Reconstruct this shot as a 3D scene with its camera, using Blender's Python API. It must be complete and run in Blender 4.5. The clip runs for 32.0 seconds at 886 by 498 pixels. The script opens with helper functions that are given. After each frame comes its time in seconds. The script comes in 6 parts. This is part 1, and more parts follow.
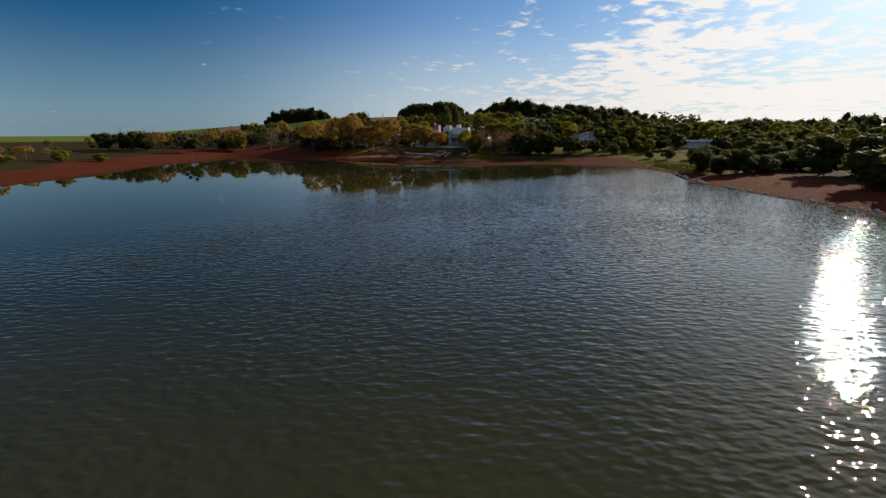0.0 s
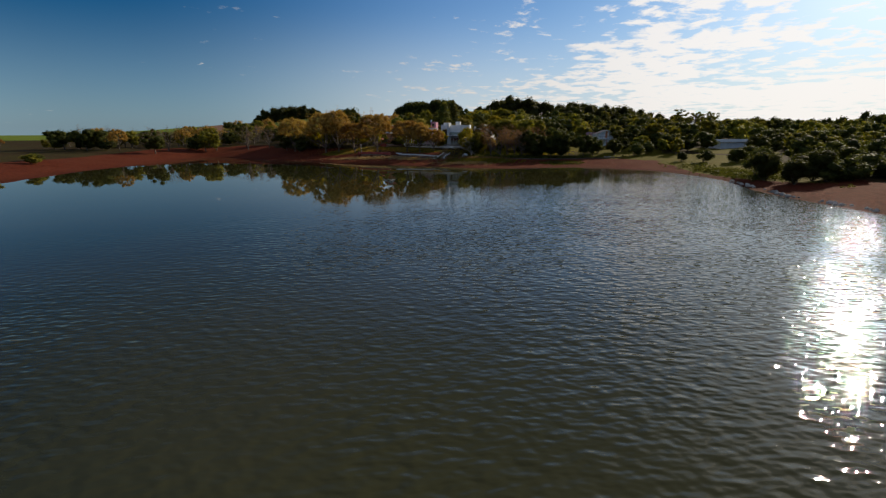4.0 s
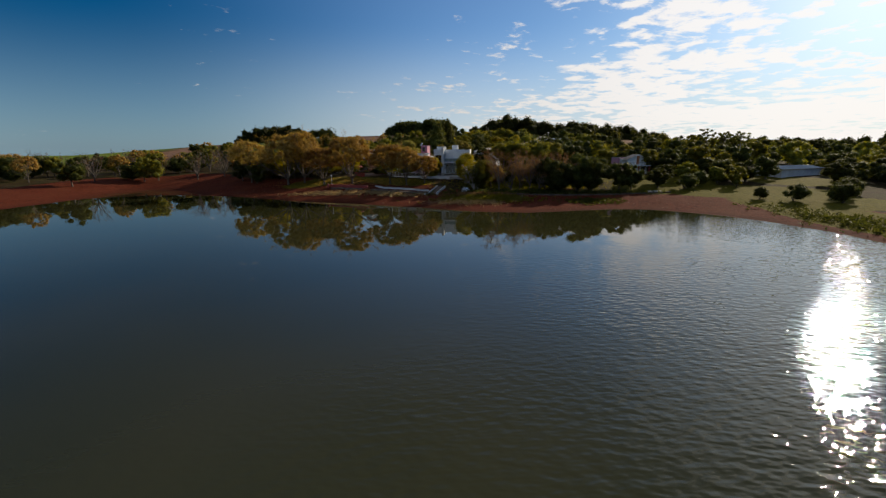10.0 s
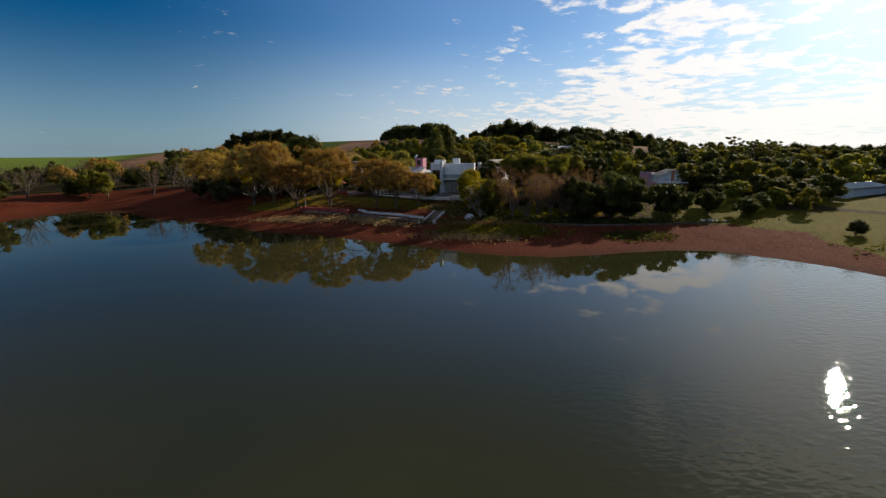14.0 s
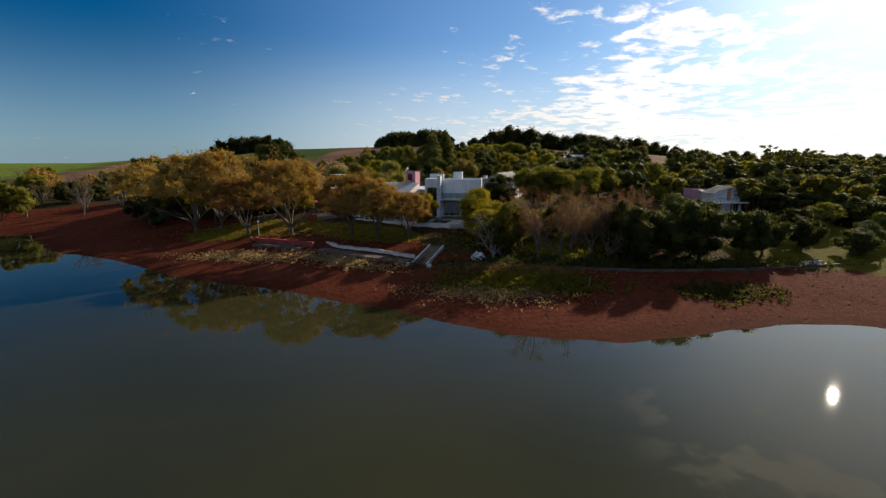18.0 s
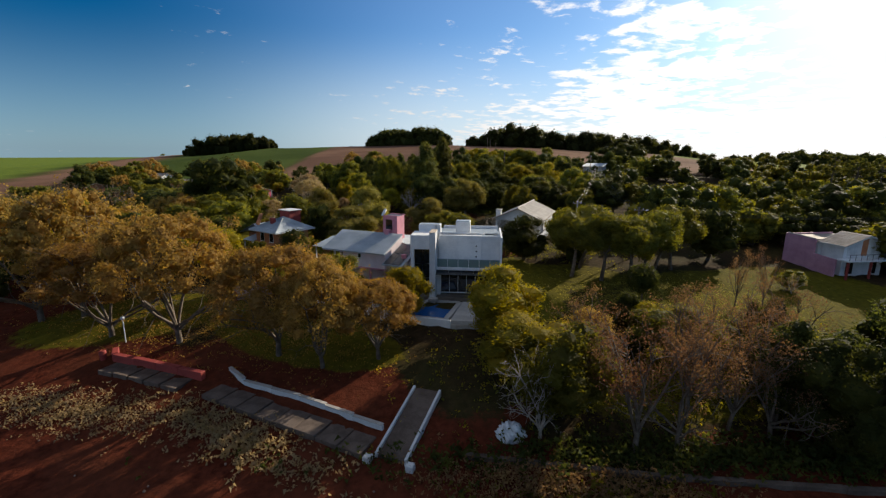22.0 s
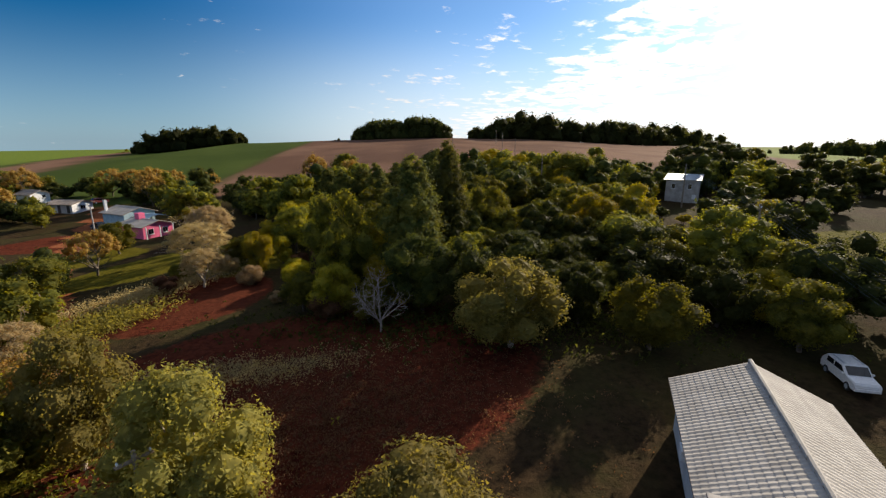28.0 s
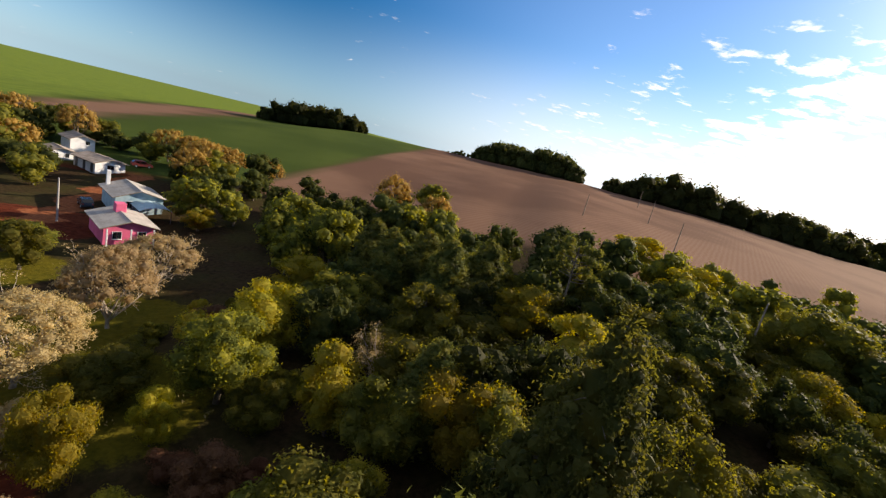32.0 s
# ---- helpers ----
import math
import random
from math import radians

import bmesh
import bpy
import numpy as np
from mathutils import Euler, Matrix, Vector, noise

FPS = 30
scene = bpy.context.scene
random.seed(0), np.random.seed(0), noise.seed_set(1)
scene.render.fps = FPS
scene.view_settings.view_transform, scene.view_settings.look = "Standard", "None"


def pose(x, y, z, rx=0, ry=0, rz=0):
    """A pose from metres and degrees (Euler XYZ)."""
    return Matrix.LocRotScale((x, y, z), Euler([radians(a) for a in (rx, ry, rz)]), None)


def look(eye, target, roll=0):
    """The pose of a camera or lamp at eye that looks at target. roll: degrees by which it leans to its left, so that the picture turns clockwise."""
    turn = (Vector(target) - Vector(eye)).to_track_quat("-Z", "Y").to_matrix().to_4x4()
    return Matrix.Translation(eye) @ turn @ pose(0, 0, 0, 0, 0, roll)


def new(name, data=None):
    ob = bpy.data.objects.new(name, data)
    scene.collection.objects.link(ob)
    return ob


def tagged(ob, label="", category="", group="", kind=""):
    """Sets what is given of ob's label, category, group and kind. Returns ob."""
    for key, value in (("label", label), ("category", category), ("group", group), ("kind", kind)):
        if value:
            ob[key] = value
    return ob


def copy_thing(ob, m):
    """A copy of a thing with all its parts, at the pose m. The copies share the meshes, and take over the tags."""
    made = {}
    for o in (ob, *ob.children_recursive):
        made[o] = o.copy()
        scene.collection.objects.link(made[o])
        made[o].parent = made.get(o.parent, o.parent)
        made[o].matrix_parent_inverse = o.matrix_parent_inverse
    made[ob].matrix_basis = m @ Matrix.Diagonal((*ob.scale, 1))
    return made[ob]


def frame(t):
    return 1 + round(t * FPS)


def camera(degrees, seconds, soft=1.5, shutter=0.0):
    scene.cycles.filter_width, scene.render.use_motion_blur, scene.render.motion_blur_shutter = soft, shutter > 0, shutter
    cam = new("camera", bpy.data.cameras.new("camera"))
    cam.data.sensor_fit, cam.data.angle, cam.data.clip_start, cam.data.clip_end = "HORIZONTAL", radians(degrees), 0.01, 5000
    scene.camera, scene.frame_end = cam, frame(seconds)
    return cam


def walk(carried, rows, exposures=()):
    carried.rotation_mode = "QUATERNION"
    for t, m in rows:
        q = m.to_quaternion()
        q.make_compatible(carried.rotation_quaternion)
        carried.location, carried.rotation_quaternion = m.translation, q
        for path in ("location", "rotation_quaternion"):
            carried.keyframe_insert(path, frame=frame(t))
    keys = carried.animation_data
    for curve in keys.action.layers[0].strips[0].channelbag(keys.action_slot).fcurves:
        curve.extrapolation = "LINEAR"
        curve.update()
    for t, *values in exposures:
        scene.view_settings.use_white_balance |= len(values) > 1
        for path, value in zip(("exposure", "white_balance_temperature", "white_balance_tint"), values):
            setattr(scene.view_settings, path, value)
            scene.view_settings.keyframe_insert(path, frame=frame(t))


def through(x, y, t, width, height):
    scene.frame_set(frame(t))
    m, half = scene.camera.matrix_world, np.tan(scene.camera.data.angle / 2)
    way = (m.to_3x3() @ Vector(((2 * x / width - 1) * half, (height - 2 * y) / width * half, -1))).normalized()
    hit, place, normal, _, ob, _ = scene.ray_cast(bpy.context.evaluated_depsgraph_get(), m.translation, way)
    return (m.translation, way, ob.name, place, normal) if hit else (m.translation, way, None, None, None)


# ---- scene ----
EXPOSURES = [(0, .1, 6750, 12), (6, .1, 6750, 12), (13, .2, 6750, 12), (19, .4, 6700, 12), (24, .55, 6600, 11), (28, .72, 6750, 13), (32, 1.0, 7000, 16)]
cam = camera(90.0, 32.0, soft=1.3)
PATH = [
    (0.0, (-0.33, 77.33, 8.69), (-1.13, 174.10, -16.52), -0.17),
    (0.5, (-0.29, 80.01, 8.67), (-1.07, 176.78, -16.53), -0.15),
    (1.0, (-0.28, 82.70, 8.63), (-1.03, 179.47, -16.56), -0.14),
    (1.5, (-0.30, 85.43, 8.57), (-0.99, 182.19, -16.65), -0.13),
    (2.0, (-0.37, 88.21, 8.49), (-0.97, 184.96, -16.80), -0.10),
    (2.5, (-0.45, 91.02, 8.38), (-0.94, 187.75, -16.97), -0.07),
    (3.0, (-0.50, 93.83, 8.28), (-0.90, 190.56, -17.09), -0.05),
    (3.5, (-0.46, 96.62, 8.20), (-0.82, 193.37, -17.09), -0.04),
    (5.5, (-0.39, 108.17, 7.76), (-0.21, 205.04, -17.08), -0.30),
    (6.0, (-0.48, 111.21, 7.74), (-0.04, 208.19, -16.64), -0.42),
    (6.5, (-0.60, 114.32, 7.80), (0.15, 211.45, -15.95), -0.53),
    (7.0, (-0.74, 117.47, 7.97), (0.24, 214.76, -15.15), -0.58),
    (7.5, (-0.83, 120.64, 8.25), (0.24, 218.08, -14.20), -0.56),
    (8.0, (-0.85, 123.75, 8.61), (0.22, 221.32, -13.25), -0.51),
    (8.5, (-0.79, 126.73, 9.02), (0.21, 224.40, -12.41), -0.44),
    (9.0, (-0.66, 129.58, 9.45), (0.30, 227.30, -11.74), -0.36),
    (9.5, (-0.46, 132.32, 9.85), (0.49, 230.05, -11.32), -0.30),
    (10.0, (-0.28, 135.07, 10.21), (0.66, 232.77, -11.08), -0.25),
    (10.5, (-0.24, 138.01, 10.57), (0.74, 235.74, -10.60), -0.21),
    (11.0, (-0.26, 141.00, 10.91), (0.80, 238.78, -10.05), -0.19),
    (11.5, (-0.25, 143.94, 11.25), (0.92, 241.74, -9.57), -0.15),
    (12.0, (-0.21, 146.80, 11.57), (1.03, 244.61, -9.19), -0.12),
    (12.5, (-0.16, 149.58, 11.87), (1.09, 247.39, -8.92), -0.10),
    (13.0, (-0.11, 152.34, 12.19), (1.13, 250.14, -8.64), -0.07),
    (13.5, (-0.10, 155.15, 12.55), (1.19, 252.96, -8.22), -0.04),
    (14.0, (-0.11, 158.00, 12.91), (1.27, 255.83, -7.77), -0.01),
    (14.5, (-0.12, 160.92, 13.26), (1.37, 258.75, -7.41), 0.01),
    (16.5, (-0.10, 173.62, 14.06), (1.96, 271.50, -6.30), 0.10),
    (17.0, (0.00, 177.09, 13.92), (1.97, 275.05, -6.09), 0.14),
    (17.5, (0.09, 180.26, 13.85), (2.01, 278.33, -5.61), 0.12),
    (18.0, (0.08, 182.66, 14.03), (2.14, 280.77, -5.18), 0.17),
    (18.5, (0.10, 185.18, 14.27), (1.98, 283.28, -5.06), 0.03),
    (19.0, (0.20, 188.51, 14.80), (2.20, 286.61, -4.51), 0.13),
    (19.5, (0.37, 192.58, 15.52), (2.37, 290.66, -3.88), 0.15),
    (20.0, (0.53, 197.00, 16.35), (2.71, 295.03, -3.29), 0.20),
    (20.5, (0.64, 201.47, 17.24), (3.02, 299.46, -2.56), 0.13),
    (21.0, (0.70, 205.93, 18.14), (3.10, 303.89, -1.83), 0.24),
    (21.5, (0.73, 210.43, 19.01), (3.42, 308.32, -1.23), 0.26),
    (22.0, (0.73, 215.00, 19.80), (3.55, 312.84, -0.69), 0.25),
    (22.5, (0.72, 219.67, 20.42), (3.77, 317.49, -0.13), 0.35),
    (23.0, (0.70, 224.40, 20.94), (3.69, 322.17, 0.14), 0.57),
    (23.5, (0.69, 229.13, 21.35), (3.72, 326.73, -0.22), 0.87),
    (24.0, (0.70, 233.81, 21.68), (3.81, 331.29, -0.42), 0.84),
    (24.5, (0.73, 238.40, 21.94), (3.96, 335.83, -0.36), 0.79),
    (25.0, (0.79, 243.04, 22.18), (4.24, 340.43, -0.27), 0.45),
    (25.5, (0.87, 247.86, 22.41), (5.29, 345.14, -0.33), -0.38),
    (27.5, (1.25, 270.66, 24.01), (5.47, 367.89, 1.03), -1.04),
    (28.0, (1.33, 276.78, 24.46), (4.54, 374.08, 1.62), -0.24),
    (28.5, (1.38, 282.79, 24.88), (3.41, 380.16, 2.20), 0.71),
    (29.0, (1.36, 288.74, 25.34), (1.75, 386.12, 2.59), 1.99),
    (29.5, (1.22, 294.70, 25.96), (-0.37, 392.13, 3.48), 3.42),
    (30.0, (0.91, 300.72, 26.80), (-3.06, 398.23, 5.00), 5.52),
    (30.5, (0.49, 306.63, 27.77), (-6.00, 404.22, 6.96), 7.73),
    (31.0, (0.02, 312.23, 28.69), (-10.58, 409.61, 8.55), 9.49),
    (31.5, (-0.45, 317.39, 29.48), (-14.41, 414.09, 8.18), 12.01),
    (32.0, (-0.92, 322.29, 30.18), (-19.37, 418.18, 8.63), 14.12),
]
walk(cam, [(t, look(eye, target, roll)) for t, eye, target, roll in PATH], EXPOSURES)

# ---- the land: heights, shoreline ----
WATER = -0.9
SHORE = [(-100, -400), (-92, 0), (-88, 110), (-86, 162), (-84, 182), (-91, 215), (-90, 238), (-94, 262), (-92, 276), (-82, 274),
         (-60.5, 255.5), (-43, 247), (-31.5, 239.2), (-18.4, 233.5), (-10, 228.5), (-3.8, 226), (1, 222.6), (6.6, 219.6),
         (16, 218.2), (27, 220.2), (35, 221.3), (41, 220.8), (46, 216.6), (50, 212), (53.5, 205), (55, 196), (54, 186), (51, 174), (49, 163), (50.5, 142), (53, 122), (57, 60), (60, 0), (62, -400)]
LY = np.array([150, 211, 240, 258, 270, 300, 340, 382, 447, 550, 640, 900, 1600, 4200.0])
LX = np.array([-800, -400, -200, -140, -60, -15, 10, 60, 200, 300, 450.0])
LZ = np.array([
    (0, 0, 0, 0, 0, 0, 0, 1, 1, 2, 3, 5, -10, -140),
    (.5, .5, 1, 1, 1, 2, 3, 4, 4, 5, 6, 8, -10, -140),
    (1, 1.5, 1.5, 2, 2, 2.5, 3.5, 6, 9, 16, 21, 20, -10, -140),
    (1, 1.5, 1.5, 1.5, 2, 2.5, 3.5, 5, 10, 20.5, 26.5, 24, -10, -140),
    (-.4, -.3, .3, 1, 2, 3.4, 4.2, 4.8, 11, 21.5, 28.5, 25, -10, -140),
    (-.4, -.3, 1.1, 3, 4.1, 4.9, 6.6, 9, 15.5, 23.5, 29.5, 25, -10, -140),
    (-.4, -.3, .9, 3.5, 4.5, 6.3, 8.7, 12.5, 19, 25.5, 30, 25, -10, -140),
    (.2, .3, .9, 2.3, 3.3, 5.4, 8.5, 11.6, 17, 23.5, 29, 24, -10, -140),
    (.6, .6, .8, 1, 1.2, 2.5, 4.5, 7, 11.5, 16.5, 23, 20, -12, -140),
    (1, 1, 1, 1, 2, 3, 4, 5.5, 8, 12, 16, 13, -14, -140),
    (3, 3, 3, 3, 3, 3, 4, 5, 6, 7, 9, 8, -16, -140)], float)


def blend_rows(x, y):
    """The height of the land at arrays x and y, with no lake in it."""
    u = np.clip(np.searchsorted(LX, x) - 1, 0, len(LX) - 2)
    v = np.clip(np.searchsorted(LY, y) - 1, 0, len(LY) - 2)
    a = np.clip((x - LX[u]) / (LX[u + 1] - LX[u]), 0, 1)
    b = np.clip((y - LY[v]) / (LY[v + 1] - LY[v]), 0, 1)
    a = a * a * (3 - 2 * a)
    return (LZ[u, v] * (1 - b) + LZ[u, v + 1] * b) * (1 - a) + (LZ[u + 1, v] * (1 - b) + LZ[u + 1, v + 1] * b) * a


def shore_distance(x, y):
    """Metres from the shoreline: positive on land, negative in the lake."""
    pts = np.array(SHORE, float)
    inside = np.zeros(x.shape, bool)
    best = np.full(x.shape, 1e9)
    for (ax, ay), (bx, by) in zip(pts, np.roll(pts, -1, 0)):
        cross = (ay > y) != (by > y)
        inside ^= cross & (x < (bx - ax) * (y - ay) / ((by - ay) or 1e-9) + ax)
        t = np.clip(((x - ax) * (bx - ax) + (y - ay) * (by - ay)) / ((bx - ax) ** 2 + (by - ay) ** 2), 0, 1)
        best = np.minimum(best, np.hypot(x - ax - t * (bx - ax), y - ay - t * (by - ay)))
    return np.where(inside, -best, best)


def land_height(x, y):
    x, y = np.asarray(x, float), np.asarray(y, float)
    d = shore_distance(x, y)
    wig = .9 * np.sin(x * .16 + 1.3 * np.sin(y * .11)) + .16 * np.sin(x * .9 + y * .37)
    d = d + np.where(np.abs(d) < 30, wig * .6, 0)
    s = np.clip(d / 24, 0, 1)
    s = s * s * (3 - 2 * s) * .55 + s * .45
    s = .5 * s + .5 * (1 - (1 - np.clip(d / 24, 0, 1)) ** 2)
    up = np.maximum(blend_rows(x, y), -.2)
    return np.where(d > 0, WATER + (up - WATER) * s, WATER + np.maximum(d * .03 - np.maximum(-d - 3, 0) * .1, -3))


def ground_z(x, y):
    return float(land_height(np.array([x]), np.array([y]))[0])

# ---- sky, sun ----
SUN_AZ, SUN_EL = radians(45.0), radians(22.0)   # to the right of +y, above the horizon
SUN_WAY = Vector((math.sin(SUN_AZ) * math.cos(SUN_EL), math.cos(SUN_AZ) * math.cos(SUN_EL), math.sin(SUN_EL)))


def node(nt, kind, *, at=None, **values):
    """A node with inputs set by name (spaces as underscores) or by number (i0, i1, ...)."""
    n = nt.nodes.new(kind)
    for key, value in values.items():
        if key[0] == "i" and key[1:].isdigit():
            socket = n.inputs[int(key[1:])]
        else:
            socket = n.inputs[key.replace("_", " ")]
        if isinstance(value, bpy.types.NodeSocket):
            nt.links.new(value, socket)
        else:
            socket.default_value = value
    return n


def maths(nt, op, a, b=0.0, c=None, clamp=False):
    n = nt.nodes.new("ShaderNodeMath")
    n.operation, n.use_clamp = op, clamp
    for socket, value in zip(n.inputs, (a, b) if c is None else (a, b, c)):
        if isinstance(value, bpy.types.NodeSocket):
            nt.links.new(value, socket)
        else:
            socket.default_value = value
    return n.outputs[0]


def ramp(nt, value, lo, hi, to_lo=0.0, to_hi=1.0):
    n = nt.nodes.new("ShaderNodeMapRange")
    n.interpolation_type = "SMOOTHSTEP"
    nt.links.new(value, n.inputs[0])
    for k, v in zip((1, 2, 3, 4), (lo, hi, to_lo, to_hi)):
        n.inputs[k].default_value = v
    return n.outputs[0]


def mix(nt, fac, a, b):
    n = nt.nodes.new("ShaderNodeMix")
    n.data_type = "RGBA"
    for socket, value in ((n.inputs[0], fac), (n.inputs[6], a), (n.inputs[7], b)):
        if isinstance(value, bpy.types.NodeSocket):
            nt.links.new(value, socket)
        elif isinstance(value, tuple):
            socket.default_value = (*value[:3], 1)
        else:
            socket.default_value = value
    return n.outputs[2]


world = bpy.data.worlds.new("sky")
scene.world = world
world.use_nodes = True
wt = world.node_tree
wt.nodes.clear()
sky = wt.nodes.new("ShaderNodeTexSky")
sky.sky_type, sky.sun_disc = "NISHITA", False
sky.sun_elevation, sky.sun_rotation = SUN_EL, SUN_AZ
sky.air_density, sky.dust_density, sky.ozone_density = 1.0, 0.6, 2.0
where = wt.nodes.new("ShaderNodeTexCoord").outputs["Generated"]
sep = node(wt, "ShaderNodeSeparateXYZ", i0=where)
wt.links.new(node(wt, "ShaderNodeCombineXYZ", i0=sep.outputs[0], i1=sep.outputs[1], i2=maths(wt, "MAXIMUM", sep.outputs[2], 0.012)).outputs[0], sky.inputs[0])
up = maths(wt, "MAXIMUM", sep.outputs[2], 0.0)
lift = maths(wt, "ADD", up, 0.10)
flat = node(wt, "ShaderNodeCombineXYZ", i0=maths(wt, "DIVIDE", sep.outputs[0], lift), i1=maths(wt, "DIVIDE", sep.outputs[1], lift))
small = node(wt, "ShaderNodeTexNoise", Vector=flat.outputs[0], Scale=5.2, Detail=6.0, Roughness=0.60, Distortion=0.25)
large = node(wt, "ShaderNodeTexNoise", Vector=flat.outputs[0], Scale=0.9, Detail=2.0, Roughness=0.5)
near_sun = node(wt, "ShaderNodeVectorMath", i0=where)
near_sun.operation = "DOT_PRODUCT"
near_sun.inputs[1].default_value = tuple(SUN_WAY)
sunward = near_sun.outputs["Value"]
cover = ramp(wt, sunward, 0.60, 0.99, -0.22, 0.03)
banks = maths(wt, "ADD", maths(wt, "MULTIPLY", ramp(wt, large.outputs[0], 0.36, 0.62), 0.17), cover)
low = maths(wt, "MULTIPLY", ramp(wt, sep.outputs[2], 0.04, 0.24, 0.16, 0.0), ramp(wt, sunward, 0.42, 0.70))
amount = maths(wt, "ADD", maths(wt, "ADD", small.outputs[0], banks), low)
cloud = ramp(wt, amount, 0.58, 0.74)
high = maths(wt, "MAXIMUM", ramp(wt, sep.outputs[2], 0.30, 0.42, 1.0, 0.0), ramp(wt, sunward, 0.93, 0.985))
cloud = maths(wt, "MULTIPLY", cloud, high)
cloud = maths(wt, "MULTIPLY", cloud, 0.9)
bright = ramp(wt, sunward, 0.6, 1.0, 8.8, 14.0)
lit = node(wt, "ShaderNodeVectorMath", i0=(1.0, 0.985, 0.96))
lit.operation = "SCALE"
wt.links.new(bright, lit.inputs["Scale"])
# thin haze round the sun
glare = maths(wt, "POWER", maths(wt, "MAXIMUM", sunward, 0.0), 38.0)
veil = maths(wt, "MULTIPLY", glare, 0.7)
total = maths(wt, "MAXIMUM", cloud, veil)
pure = wt.nodes.new("ShaderNodeMix")
pure.data_type, pure.blend_type = "RGBA", "MULTIPLY"
pure.inputs[0].default_value = 1.0
wt.links.new(sky.outputs[0], pure.inputs[6])
pure.inputs[7].default_value = (.56, .85, 1.17, 1)
haze = maths(wt, "MULTIPLY", ramp(wt, sep.outputs[2], 0.0, 0.26, 0.80, 0.0), ramp(wt, sunward, 0.15, 0.7, 0.62, 1.0))
rich = node(wt, "ShaderNodeHueSaturation", Value=1.0, Saturation=ramp(wt, sunward, 0.15, 0.8, 1.27, 1.02), Color=pure.outputs[2]).outputs[0]
tint = mix(wt, haze, rich, mix(wt, ramp(wt, sunward, 0.22, 0.72), (4.4, 6.6, 8.8), (7.6, 8.6, 9.6)))
away = node(wt, "ShaderNodeVectorMath", i0=tint)
away.operation = "SCALE"
dusk = maths(wt, "MULTIPLY", ramp(wt, sunward, 0.25, 0.8, 0.46, 0.0), ramp(wt, sunward, -0.35, 0.15))
aloft = maths(wt, "MULTIPLY", ramp(wt, sep.outputs[2], 0.38, 0.62), ramp(wt, sunward, 0.35, 0.75, 0.0, 0.40))
wt.links.new(maths(wt, "SUBTRACT", maths(wt, "SUBTRACT", 1.10, aloft), maths(wt, "MULTIPLY", dusk, maths(wt, "MULTIPLY", ramp(wt, sep.outputs[2], 0.35, 0.75, 1.0, 0.0), ramp(wt, sep.outputs[2], 0.0, 0.22, 0.72, 1.0)))), away.inputs["Scale"])
# white fill added to the unseen sky overhead and away from the sun, lifts shadows
spread = maths(wt, "MAXIMUM", ramp(wt, sep.outputs[2], 0.50, 0.80, 0.0, 0.55), ramp(wt, sunward, -0.55, -0.10, 0.55, 0.0))
tint = mix(wt, spread, away.outputs[0], (5.2, 5.4, 5.4))
sky_colour = mix(wt, total, tint, lit.outputs[0])
back = node(wt, "ShaderNodeBackground", Color=sky_colour, Strength=0.064)
out = wt.nodes.new("ShaderNodeOutputWorld")
wt.links.new(back.outputs[0], out.inputs[0])

sun = new("sun", bpy.data.lights.new("sun", "SUN"))
sun.data.energy, sun.data.angle, sun.data.color = 4.6, radians(0.55), (1.0, 0.885, 0.70)
sun.matrix_world = look(SUN_WAY * 500, (0, 0, 0))

# ---- materials ----
def material(name):
    m = bpy.data.materials.new(name)
    m.use_nodes = True
    nt = m.node_tree
    return m, nt, nt.nodes["Principled BSDF"]


def plain(name, a, b, scale=3.0, rough=0.8, bump=0.15, metal=0.0, fine=12.0, each=0.0, bump_scale=None):
    """A surface whose colour drifts from a to b at two scales, with fine relief. each: how far pieces differ."""
    m, nt, p = material(name)
    at = nt.nodes.new("ShaderNodeTexCoord").outputs["Object"]
    big = node(nt, "ShaderNodeTexNoise", Vector=at, Scale=scale, Detail=5.0, Roughness=0.6)
    little = node(nt, "ShaderNodeTexNoise", Vector=at, Scale=scale * fine, Detail=3.0, Roughness=0.6)
    f = maths(nt, "ADD", maths(nt, "MULTIPLY", big.outputs[0], 0.7), maths(nt, "MULTIPLY", little.outputs[0], 0.3))
    f = ramp(nt, f, 0.36, 0.64)
    if each:
        rnd = nt.nodes.new("ShaderNodeObjectInfo").outputs["Random"]
        f = maths(nt, "ADD", f, maths(nt, "MULTIPLY", maths(nt, "SUBTRACT", rnd, 0.5), each), clamp=True)
    nt.links.new(mix(nt, f, a, b), p.inputs["Base Color"])
    nt.links.new(ramp(nt, little.outputs[0], 0.2, 0.8, max(rough - 0.1, 0.02), min(rough + 0.1, 1)), p.inputs["Roughness"])
    p.inputs["Metallic"].default_value = metal
    if bump:
        b = node(nt, "ShaderNodeBump", Strength=bump, Distance=0.05, Height=little.outputs[0])
        nt.links.new(b.outputs[0], p.inputs["Normal"])
    return m


